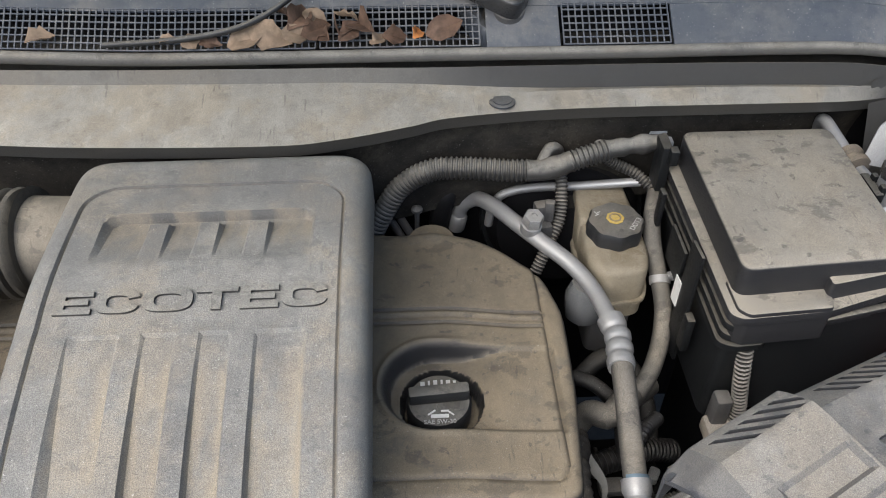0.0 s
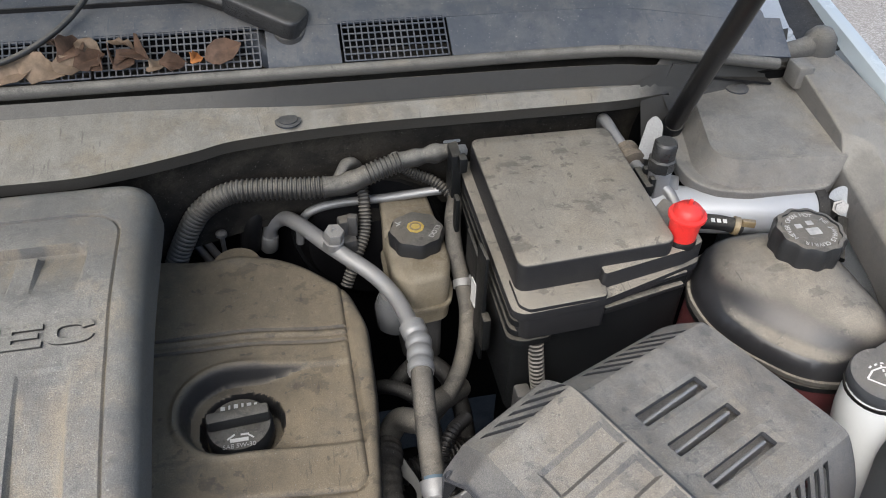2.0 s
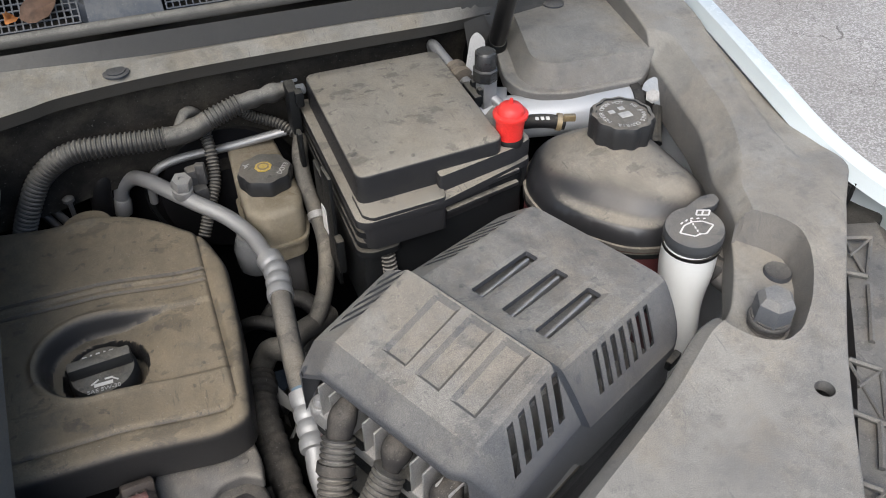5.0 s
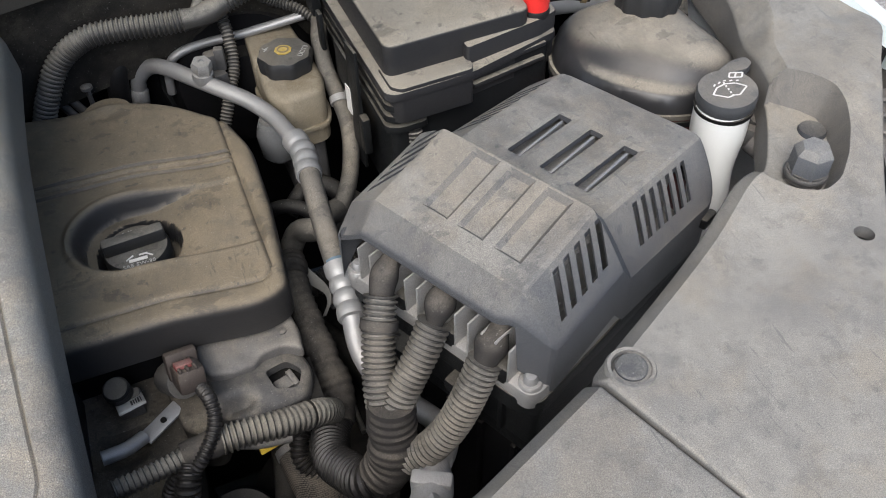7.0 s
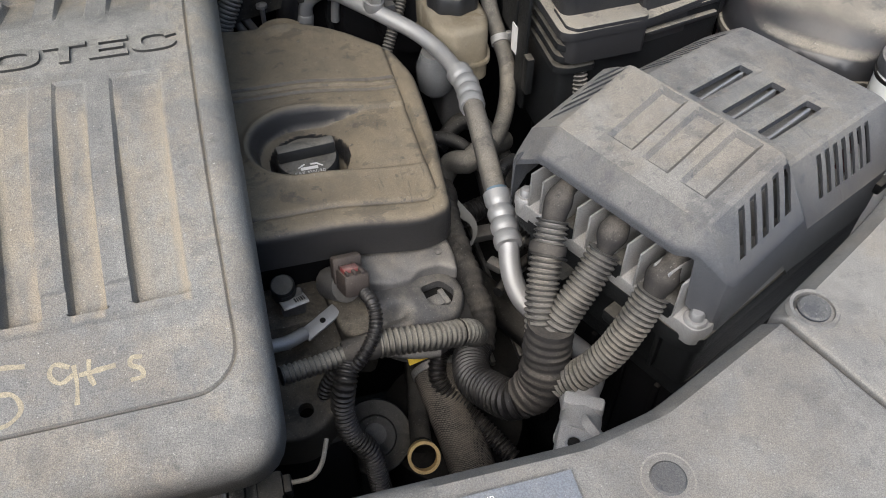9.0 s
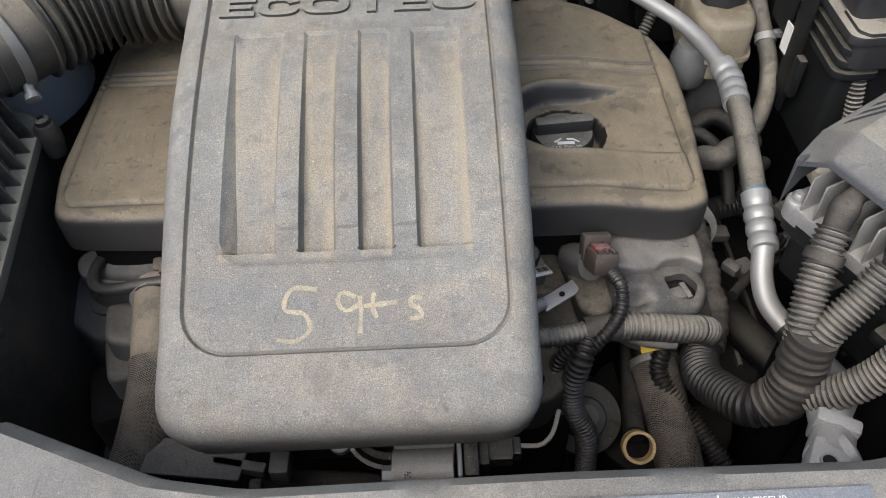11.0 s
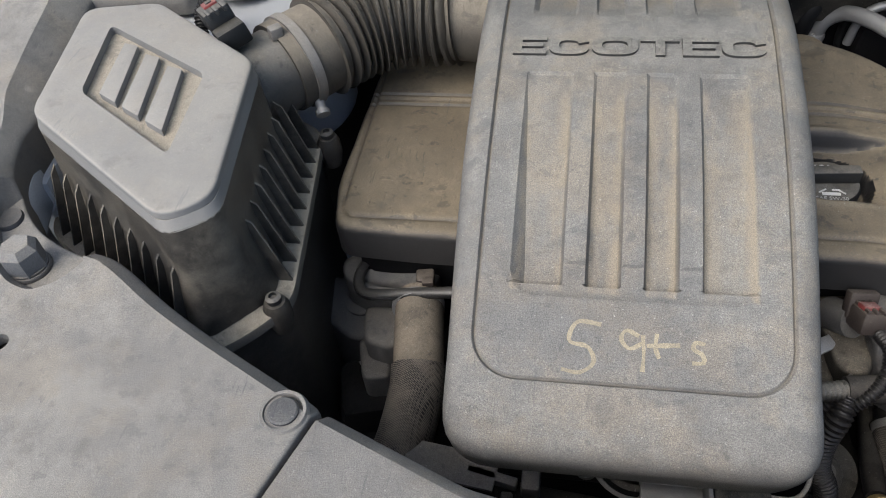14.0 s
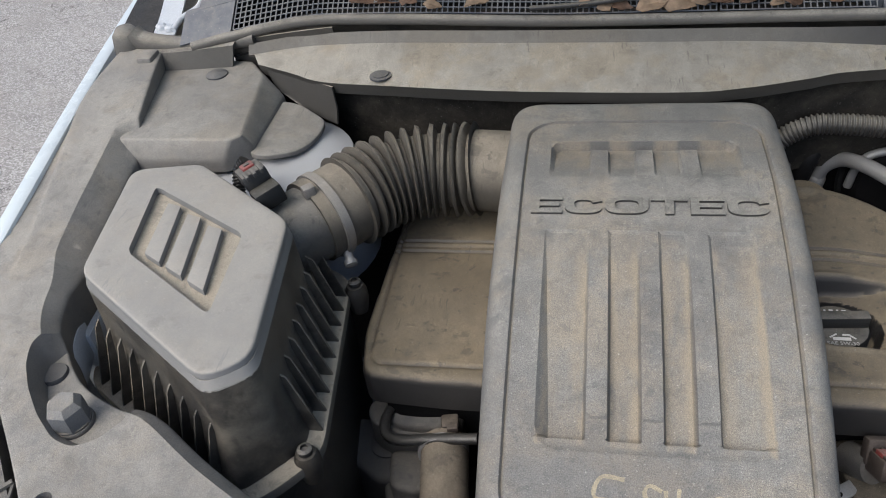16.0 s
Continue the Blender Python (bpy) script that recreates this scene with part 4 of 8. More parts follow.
def letter(ch, w, tall):
    s, b = 0.0085, 0.0056
    if ch == "E":
        m0, m1 = tall / 2 - b / 2 + 0.0004, tall / 2 + b / 2
        return bars([(x - w / 2, y - tall / 2) for x, y in ((0, 0), (w, 0), (w, b), (s, b), (s, m0), (w * 0.9, m0), (w * 0.9, m1), (s, m1), (s, tall - b), (w, tall - b), (w, tall), (0, tall))])
    if ch == "T":
        return bars([(x - w / 2, y - tall / 2) for x, y in ((w / 2 - s / 2, 0), (w / 2 + s / 2, 0), (w / 2 + s / 2, tall - b), (w, tall - b), (w, tall), (0, tall), (0, tall - b), (w / 2 - s / 2, tall - b))])
    return bowl(w, tall, 0.0095, b, None if ch == "O" else 0.38)


raised = []
at = -0.1155
for ch, w in zip("ECOTEC", (0.0315, 0.0375, 0.0425, 0.0355, 0.0325, 0.0395)):
    bm = letter(ch, w, 0.0240)
    for q in bm.verts:
        p = on_cover(at + w / 2 + q.co.x, 0.1305 + q.co.y, -0.001 + 0.0042 * q.co.z)
        q.co = p
    raised.append(bm)
    at += w + 0.0026
part("lettering", cover_bend(join(*raised)), LETTER, cover, "raised moulded letters")


def stroke(points, w=0.0021):
    """A chalk stroke on the cover."""
    bm = bmesh.new()
    P = spline([(*p, 0) for p in points], 0.0025)
    prev = None
    for i, p in enumerate(P):
        d = (P[min(i + 1, len(P) - 1)] - P[max(i - 1, 0)]).normalized()
        nrm = Vector((-d.y, d.x, 0))
        ww = w * (0.8 + 0.35 * noise.noise(p * 130))
        row = [bm.verts.new(on_cover((p + nrm * s * ww).x, (p + nrm * s * ww).y, 0.0004)) for s in (-1, -0.3, 0.3, 1)]
        if prev:
            for k in range(3):
                bm.faces.new((prev[k], prev[k + 1], row[k + 1], row[k]))
        prev = row
    return bm


chalk = [[(-0.026, -0.148), (-0.045, -0.147), (-0.051, -0.162), (-0.036, -0.166), (-0.031, -0.178), (-0.042, -0.187), (-0.057, -0.185)],
         [(0.004, -0.155), (-0.006, -0.151), (-0.010, -0.158), (-0.003, -0.165), (0.007, -0.160)], [(0.007, -0.154), (0.008, -0.168), (0.007, -0.183)],
         [(0.018, -0.152), (0.017, -0.163), (0.020, -0.171)], [(0.010, -0.162), (0.022, -0.161), (0.036, -0.160)],
         [(0.055, -0.158), (0.048, -0.157), (0.046, -0.162), (0.053, -0.166), (0.054, -0.172), (0.045, -0.173)]]
chalk = [[(x + 0.003, y) for x, y in c] for c in chalk]
part("chalk_writing", cover_bend(join(*[stroke(c) for c in chalk])), CHALK, cover, "hand-drawn pale yellow chalk marks")

# ---- valve cover under the engine cover ----
VALVE_OUT = rounded([(-0.495, 0.655), (-0.502, 0.44), (-0.490, 0.372), (-0.40, 0.366), (0.12, 0.362), (0.150, 0.372), (0.163, 0.50), (0.166, 0.60), (0.150, 0.66), (0.105, 0.705), (0.07, 0.722), (-0.02, 0.724), (-0.08, 0.735), (-0.45, 0.735)], 0.018, 4)


def well_distance(x, y):
    """Signed distance to the filler well: round at one end, open as a trough at the other."""
    return math.hypot(min(0.0, x - 0.016), y - 0.494) - 0.0545


def valve_height(x, y):
    h = 0.94 + 0.013 * (1 - step(x, 0.02, 0.13))
    d = well_distance(x, y)
    if x > -0.06 and d < 0.02:
        fade = 1 - step(x, 0.142, 0.148)
        deep = 0.0035 + 0.020 * (1 - step(x, 0.035, 0.105))
        h -= deep * (1 - step(d, -0.010 + 0.005 * step(x, 0.05, 0.1), 0.0)) * fade
        h += 0.0026 * math.exp(-((d - 0.0035) / 0.003) ** 2) * (1 - step(x, 0.02, 0.07))
        # the hole that the cap stands in
        h -= 0.022 * (1 - step(math.hypot(x - 0.023, y - 0.487), 0.038, 0.043))
    if x < 0.140:
        for c in (0.577, 0.587, 0.597):
            h -= 0.0036 * math.exp(-((y - c) / 0.0018) ** 2)
    e = box_distance(x, y, -0.486, 0.141, 0.388, 0.80, 0.02)
    h -= 0.0028 * math.exp(-(e / 0.0020) ** 2) - 0.0012 * (1 - step(e, -0.004, 0.0))
    # worn notch at the rear
    h += 0.005 * math.exp(-(((x - 0.022) / 0.026) ** 2 + ((y - 0.714) / 0.012) ** 2))
    return h


valve = thing("valve_cover", (-0.17, 0.54, 0.9), "dusty brown-stained black plastic valve cover", "valve cover")
part("shell", moulded(VALVE_OUT, 0.0022, valve_height, 0.012, 0.034), VALVE, valve)
part("grommet", lathe([(0.030, 0.905), (0.032, 0.912), (0.032, 0.940), (0.028, 0.9490), (0.0, 0.9500)], 28, (0.022, 0.714, 0.0)), VALVE, valve)
single("engine_block", join(block(-0.17, 0.55, 0.75, 0.62, 0.33, 0.31, 0.02), block(-0.19, 0.30, 0.66, 0.40, 0.16, 0.28, 0.02)), DARK, "engine block under the valve cover, coloured near-black for the bay's deep shade", "engine")

# oil filler cap
oilcap = thing("oil_filler_cap", (0.020, 0.487, 0.91), "black plastic oil filler cap with a raised grip and white print", "oil cap")
part("cap", lathe([(0.025, 0.8950), (0.026, 0.9100), (0.033, 0.9120), (0.0335, 0.9310), (0.031, 0.9360), (0.0, 0.9370)], 48, (0.020, 0.487, 0.0)), OILCAP, oilcap)
grip = block(0, 0, 0, 0.062, 0.014, 0.016, 0.003)
grip.transform(pose(0.020, 0.489, 0.9440, 0, 0, 4))
part("grip", grip, OILCAP, oilcap)
logo = join(block(0.020, 0.4665, 0.9375, 0.018, 0.004, 0.0008, 0), block(0.0255, 0.4725, 0.9375, 0.008, 0.0018, 0.0008, 0), block(0.012, 0.471, 0.9375, 0.009, 0.0016, 0.0008, 0, 35), block(0.0315, 0.4695, 0.9375, 0.007, 0.0014, 0.0008, 0, -40))
part("oil_can_symbol", logo, WHITE_PRINT, oilcap, "white oil can symbol")
part("rating_text", writing("SAE 5W-30", 0.0068, pose(0.020, 0.4598, 0.9374), 0.0003), WORN_PRINT, oilcap)
part("brand_mark", join(*[block(0.004 + 0.0066 * k, 0.5085 - 0.0008 * (k - 2.5) ** 2 * 0.3, 0.9373, (0.0045, 0.002, 0.004, 0.0022, 0.0045, 0.003)[k], 0.0055, 0.0004, 0) for k in range(6)]), WHITE_PRINT, oilcap, "worn white maker's mark")

# ---- fuse box ----
fuse = thing("fuse_box", (0.41, 0.62, 0.78), "dusty black plastic fuse box with a stepped lid", "fuse box")


def lid_height(x, y):
    e = box_distance(x, y, 0.311, 0.485, 0.521, 0.75, 0.012)
    return 1.074 - 0.0022 * step(e, -0.016, -0.012) - 0.0008 * math.exp(-((x - 0.395) / 0.004) ** 2 - ((y - 0.64) / 0.02) ** 2)


part("lid", pressed(rounded([(0.311, 0.521), (0.484, 0.531), (0.487, 0.748), (0.313, 0.750)], 0.014, 5), 0.006, lid_height, 0.004, 0.032), LID, fuse, "dusty grey-brown lid")
part("front_step", slab(rounded([(0.309, 0.505), (0.318, 0.496), (0.402, 0.501), (0.406, 0.512), (0.406, 0.545), (0.309, 0.545)], 0.004, 3), 0.992, 1.036, 0.004), LID, fuse)
part("right_step", slab(rounded([(0.401, 0.515), (0.50, 0.535), (0.524, 0.545), (0.527, 0.60), (0.512, 0.625), (0.484, 0.60), (0.401, 0.56)], 0.005, 3), 0.990, 1.053, 0.004), LID, fuse)
for zz in (1.024, 1.006):
    b = block(0.0, 0.0, 0.0, 0.100, 0.008, 0.006, 0.002)
    b.transform(pose(0.455, 0.522, zz, 0, 0, 11.5))
    part("ledge", b, LID, fuse)
part("rim", slab(rounded([(0.301, 0.502), (0.312, 0.494), (0.40, 0.50), (0.522, 0.537), (0.527, 0.61), (0.50, 0.63), (0.492, 0.757), (0.301, 0.760)], 0.008, 3), 1.022, 1.032, 0.003), LID, fuse)
for k, zz in enumerate((1.008, 0.994, 0.980)):
    part("rib", slab(rounded([(0.303 - 0.001 * k, 0.508), (0.316, 0.500), (0.35, 0.502), (0.35, 0.757), (0.303, 0.757)], 0.008, 3), zz - 0.004, zz + 0.004, 0.002), BLACK, fuse)
part("body", slab(rounded([(0.309, 0.506), (0.515, 0.535), (0.515, 0.75), (0.309, 0.75)], 0.012, 3), 0.86, 1.024, 0.002), BLACK, fuse)
part("mount", slab(rounded([(0.36, 0.55), (0.47, 0.55), (0.47, 0.70), (0.36, 0.70)], 0.012, 3), 0.35, 0.865, 0.002), DARK, fuse)
part("lever", join(block(0.292, 0.735, 1.038, 0.012, 0.030, 0.062, 0.002), block(0.298, 0.718, 1.060, 0.010, 0.014, 0.020, 0.002), block(0.289, 0.70, 1.00, 0.006, 0.014, 0.05, 0.002)), BLACK, fuse)
part("side_bracket", join(block(0.291, 0.58, 0.965, 0.004, 0.028, 0.16, 0.001, 4), block(0.293, 0.56, 0.94, 0.010, 0.016, 0.05, 0.003), block(0.296, 0.64, 0.98, 0.004, 0.05, 0.05, 0.001)), BLACK, fuse)
part("sticker", block(0.2875, 0.598, 0.966, 0.0012, 0.015, 0.036, 0, 4), WHITE_PRINT, fuse, "small white sticker")
part("latch", join(block(0.497, 0.652, 1.056, 0.010, 0.040, 0.016, 0.002), block(0.502, 0.64, 1.060, 0.006, 0.008, 0.020, 0.001), block(0.502, 0.66, 1.060, 0.006, 0.008, 0.020, 0.001)), BLACK, fuse)
part("lid_symbol", join(block(0.470, 0.607, 1.0726, 0.008, 0.0012, 0.0006, 0), block(0.470, 0.600, 1.0726, 0.008, 0.0012, 0.0006, 0), block(0.4665, 0.6035, 1.0726, 0.0012, 0.008, 0.0006, 0), block(0.4735, 0.6035, 1.0726, 0.0012, 0.008, 0.0006, 0)), LETTER, fuse)
single("fuse_box_loom", tube([(0.335, 0.515, 0.98), (0.337, 0.50, 0.93), (0.342, 0.49, 0.87), (0.32, 0.46, 0.80), (0.25, 0.44, 0.78)], 0.008, 10, ridge=0.002, pitch=0.005), LOOM, "thin black corrugated loom under the fuse box", "cable loom")
blk = thing("relay_bracket", (0.37, 0.48, 0.86), "pale dusty plastic bracket under the fuse box", "bracket")
part("plate", block(0.345, 0.485, 0.862, 0.075, 0.03, 0.022, 0.005), BEIGE, blk)
part("post", block(0.322, 0.495, 0.885, 0.018, 0.02, 0.05, 0.004), GREYCAST, blk)
part("tongue", block(0.385, 0.475, 0.87, 0.025, 0.008, 0.02, 0.003, 20), BEIGE, blk)

# red cap on the jump-start post
redcap = thing("terminal_cap", (0.500, 0.552, 1.053), "bright red plastic cap on the jump-start terminal", "terminal cap")
RC = (0.500, 0.552, 0.0)
part("cap", lathe([(0.0150, 1.058), (0.0168, 1.084), (0.0198, 1.0850), (0.0202, 1.0870), (0.0196, 1.0890), (0.0158, 1.0900), (0.0148, 1.0945), (0.0110, 1.0985), (0.0045, 1.1000), (0.0024, 1.1010), (0.0020, 1.1065), (0.0, 1.1075)], 40, RC), RED, redcap)
part("foot", lathe([(0.0165, 1.050), (0.0165, 1.0555), (0.0150, 1.0585), (0.0, 1.0585)], 30, RC), BLACKER, redcap)
clip = thing("hose_stub", (0.55, 0.566, 1.05), "short black printed hose with a brass spring clamp", "hose")
part("hose", tube([(0.527, 0.58, 1.052), (0.55, 0.568, 1.056), (0.575, 0.560, 1.052)], 0.0085, 12), BLACKER, clip)
part("print", join(*[block(0.541 + 0.006 * k, 0.5645 - 0.002 * k, 1.0635, 0.004, 0.006, 0.0006, 0, -20) for k in range(3)]), WHITE_PRINT, clip)
part("spring_clamp", join(tube([(0.566, 0.563, 1.054), (0.573, 0.560, 1.053)], 0.0105, 14), block(0.578, 0.554, 1.062, 0.014, 0.006, 0.008, 0.001, -20)), BRASS, clip)

# air-conditioning service port
port = thing("service_port", (0.522, 0.66, 1.03), "aluminium air-conditioning service port with a black cap", "service port")
part("body", join(block(0.514, 0.648, 1.062, 0.020, 0.020, 0.045, 0.003, 10), block(0.525, 0.663, 1.044, 0.045, 0.03, 0.006, 0.002, -25)), ALU, port)
part("cap", lathe([(0.0145, 1.082), (0.0155, 1.085), (0.0155, 1.096), (0.0135, 1.098), (0.0135, 1.116), (0.011, 1.119), (0.0, 1.119)], 8, (0.508, 0.640, 0)), GLOSSBLACK, port)
part("pipe", tube([(0.516, 0.648, 1.055), (0.527, 0.635, 1.045), (0.530, 0.615, 1.03), (0.525, 0.60, 0.99), (0.52, 0.58, 0.93)], 0.0065, 10), ALU, port)
lug = slab(rounded([(-0.014, -0.02), (0.014, -0.02), (0.010, 0.025), (0.0, 0.034), (-0.008, 0.026)], 0.005, 3), 0, 0.003, 0.0)
lug.transform(Matrix.Translation((0.523, 0.700, 1.075)) @ pose(0, 0, 0, 70, 0, -25))
part("lug", lug, CAST, port)
bpipe = thing("bulkhead_pipe", (0.50, 0.72, 1.0), "bare aluminium refrigerant pipe with a brown rubber grommet", "pipe")
part("pipe", tube([(0.51, 0.80, 1.00), (0.500, 0.790, 1.045), (0.492, 0.770, 1.066), (0.495, 0.735, 1.062), (0.503, 0.70, 1.052), (0.509, 0.665, 1.05)], 0.0075, 12), ALU, bpipe)
part("grommet", lathe([(0.010, -0.015), (0.0155, -0.013), (0.0165, -0.006), (0.0125, -0.003), (0.0125, 0.001), (0.0170, 0.004), (0.0165, 0.011), (0.010, 0.013)], 24, (0.501, 0.705, 1.0535), (0.1, -1, -0.15)), HOSEBROWN, bpipe, "brown rubber grommet")

# silver cross tube and its brackets
single("cross_tube", tube([(0.46, 0.665, 1.010), (0.52, 0.648, 1.018), (0.58, 0.626, 1.022), (0.65, 0.608, 1.024), (0.693, 0.602, 1.025)], 0.027, 20), SILVER, "silver painted cross tube beside the strut tower", "tube")
single("tube_seal", join(tube([(0.690, 0.602, 1.025), (0.702, 0.600, 1.025)], 0.0295, 22, 0.004), tube([(0.700, 0.60, 1.025), (0.735, 0.60, 1.02)], 0.024, 16, 0.01)), BLACKER, "black rubber sleeve on the end of the cross tube", "sleeve")
br = thing("tank_bracket", (0.71, 0.57, 1.0), "grey steel bracket with a bolt beside the coolant tank", "bracket")
plate = slab(rounded([(-0.014, -0.02), (0.014, -0.02), (0.012, 0.012), (0.0, 0.022), (-0.012, 0.012)], 0.006, 3), 0, 0.004, 0)
plate.transform(Matrix.Translation((0.716, 0.590, 1.043)) @ pose(0, 0, 0, 60, 0, -35))
part("plate", plate, GREYCLIP, br)
part("bolt", lathe([(0.009, 0.0), (0.009, 0.004), (0.006, 0.004), (0.006, 0.010), (0.0, 0.010)], 6, (0.708, 0.577, 1.048), (-0.5, -0.7, 0.5)), CAST, br)
part("arm", tube([(0.715, 0.575, 1.03), (0.70, 0.55, 1.02), (0.69, 0.53, 1.01)], 0.008, 8), BLACK, br)

# ---- coolant tank ----
tank = thing("coolant_tank", (0.60, 0.47, 0.8), "black topped coolant expansion tank with a dark red lower half", "coolant tank")
TANK_OUT = rounded([(0.512, 0.53), (0.55, 0.585), (0.625, 0.588), (0.685, 0.53), (0.695, 0.43), (0.672, 0.385), (0.620, 0.378), (0.570, 0.392), (0.530, 0.440), (0.512, 0.48)], 0.04, 5)


def tank_height(x, y):
    d, _ = polygon_distance(x, y, TANK_OUT)
    k = min(1.0, -d / 0.072)
    h = 1.000 + 0.047 * math.sqrt(max(0.0, 1 - (1 - k) ** 2)) ** 1.1
    h += 0.016 * math.exp(-((x - 0.618) ** 2 + (y - 0.505) ** 2) / 0.045 ** 2)
    h -= 0.010 * math.exp(-(((x - 0.535) * 0.7 + (y - 0.455) * 0.7) / 0.02) ** 2) * step(-d, 0.0, 0.02)
    return h


part("upper_half", pressed(TANK_OUT, 0.005, tank_height, 0.0, 0.006), TANKTOP, tank)
part("seam", slab([(0.60 + (x - 0.60) * 1.035, 0.48 + (y - 0.48) * 1.035) for x, y in TANK_OUT], 0.990, 0.9955, 0.001), SEAMTAN, tank, "dust-covered weld seam")
part("lower_seam", slab([(0.60 + (x - 0.60) * 1.028, 0.48 + (y - 0.48) * 1.028) for x, y in TANK_OUT], 0.980, 0.9865, 0.001), BLACK, tank)
part("lower_half", slab(TANK_OUT, 0.72, 0.991, 0.002), COOLANT, tank, "translucent dark red lower half")
part("ear", join(block(0.692, 0.40, 1.0, 0.05, 0.02, 0.01, 0.003, 40), lathe([(0.011, 0), (0.011, 0.006), (0.007, 0.006), (0.007, 0.012), (0, 0.012)], 6, (0.705, 0.392, 1.004), (-0.3, -0.5, 0.8))), BLACK, tank)
CC = (0.620, 0.512, 0.0)
cc = part("cap", lathe([(0.031, 1.052), (0.036, 1.056), (0.0365, 1.078), (0.034, 1.083), (0.030, 1.084), (0.0295, 1.082), (0.0, 1.082)], 66, CC, wave=0.035, lobes=11), CAPBLACK, tank, "black screw cap with worn white print")
ring_text = []
for k, ch in enumerate("NEVER OPEN HOT  NE JAMAIS OUVRIR  "):
    if ch == " ":
        continue
    a = radians(200 - k * 360 / 34)
    ring_text.append(writing(ch, 0.0072, Matrix.Translation((CC[0] + 0.0235 * math.cos(a), CC[1] + 0.0235 * math.sin(a), 1.0822)) @ pose(0, 0, 0, 0, 0, math.degrees(a) - 90), 0.0002))
part("warning_text", join(*ring_text), WORN_PRINT, cc)
part("symbol", join(block(CC[0] + 0.002, CC[1] - 0.003, 1.0824, 0.014, 0.010, 0.0006, 0), block(CC[0] + 0.004, CC[1] + 0.010, 1.0824, 0.007, 0.006, 0.0006, 0), block(CC[0] - 0.010, CC[1] + 0.007, 1.0824, 0.007, 0.006, 0.0006, 0)), WORN_PRINT, cc)

# ---- washer filler ----
wash = thing("washer_filler", (0.612, 0.345, 0.9), "white translucent washer filler neck with a grey printed cap", "washer filler")
WM = Matrix.Translation((0.612, 0.350, 1.045)) @ pose(0, 0, 0, 3, -6, 0)
cap = lathe([(0.0285, -0.016), (0.030, -0.012), (0.0305, -0.004), (0.029, 0.001), (0.0, 0.002)], 40)
cap.transform(WM)
wcap = part("cap", cap, WASHCAP, wash, "dark grey snap cap")
band = lathe([(0.0300, -0.022), (0.0305, -0.020), (0.0305, -0.0165), (0.0, -0.0165)], 40)
band.transform(WM)
part("collar", band, BLACKER, wash)
tab = slab(rounded([(0.012, 0.022), (0.034, 0.016), (0.046, 0.022), (0.046, 0.034), (0.030, 0.036), (0.008, 0.029)], 0.005, 3), -0.008, 0.001, 0.002)
tab.transform(WM)
part("hinge_tab", tab, WASHCAP, wash)


def line(bm, a, b, w=0.0009, z=0.0024):
    a, b = Vector((*a, z)), Vector((*b, z))
    d = (b - a).normalized() * 1.0
    n = Vector((-d.y, d.x, 0)) * w
    bm.faces.new([bm.verts.new(p) for p in (a - n, b - n, b + n, a + n)])


sym = bmesh.new()
fan = [(-0.018, -0.004), (-0.010, 0.004), (0.0, 0.0065), (0.010, 0.004), (0.018, -0.004), (0.006, -0.013), (0.0, -0.0115), (-0.006, -0.013), (-0.018, -0.004)]
for a, b in zip(fan, fan[1:]):
    line(sym, a, b)
for k in range(5):
    line(sym, (-0.012 + 0.006 * k, 0.011 - 0.001 * abs(k - 2) * 2), (-0.009 + 0.006 * k, 0.012 - 0.001 * abs(k - 1.5) * 2))
    line(sym, (-0.001, -0.013 + 0.006 * k * 0.8), (0.0, -0.010 + 0.006 * k * 0.8))
for a, b in (((0.008, 0.014), (0.020, 0.010)), ((0.020, 0.010), (0.024, 0.016)), ((0.024, 0.016), (0.012, 0.020)), ((0.012, 0.020), (0.008, 0.014)), ((0.014, 0.013), (0.018, 0.018))):
    line(sym, a, b)
sym.transform(WM @ pose(0, 0, 0, 0, 0, -8))
part("washer_symbol", sym, WHITE_PRINT, wcap, "white windscreen washer symbol")
part("neck", tube([(0.613, 0.351, 1.026), (0.611, 0.347, 0.995), (0.607, 0.340, 0.965), (0.600, 0.325, 0.92), (0.585, 0.30, 0.84)], 0.028, 28, 0.005, taper=lambda u: 1.02 - 0.22 * step(u, 0.12, 0.42) + 0.25 * step(u, 0.6, 1.0)), CLEAR_WHITE, wash, "milky white plastic neck")
single("washer_bracket", join(block(0.655, 0.352, 0.985, 0.05, 0.04, 0.03, 0.008, 30), lathe([(0.008, 0), (0.008, 0.006), (0.0, 0.007)], 12, (0.652, 0.342, 1.001), (0, -0.4, 0.9)), tube([(0.64, 0.33, 0.985), (0.652, 0.305, 0.97), (0.64, 0.28, 0.93)], 0.010, 10)), GREYCAST, "grey steel bracket beside the washer filler", "bracket")

# ---- strut tower covers ----
PAD_R = rounded([(0.562, 0.716), (0.549, 0.672), (0.554, 0.640), (0.572, 0.621), (0.609, 0.608), (0.702, 0.602), (0.735, 0.62), (0.757, 0.82), (0.640, 0.825), (0.585, 0.79)], 0.014, 3)
PAD_L = [(-0.870, 0.830), (-0.725, 0.815), (-0.661, 0.742), (-0.662, 0.613), (-0.690, 0.584), (-0.838, 0.586)]
PAD_L_TOP = [(-0.868, 0.826), (-0.722, 0.800), (-0.693, 0.761), (-0.669, 0.606), (-0.682, 0.596), (-0.836, 0.599)]


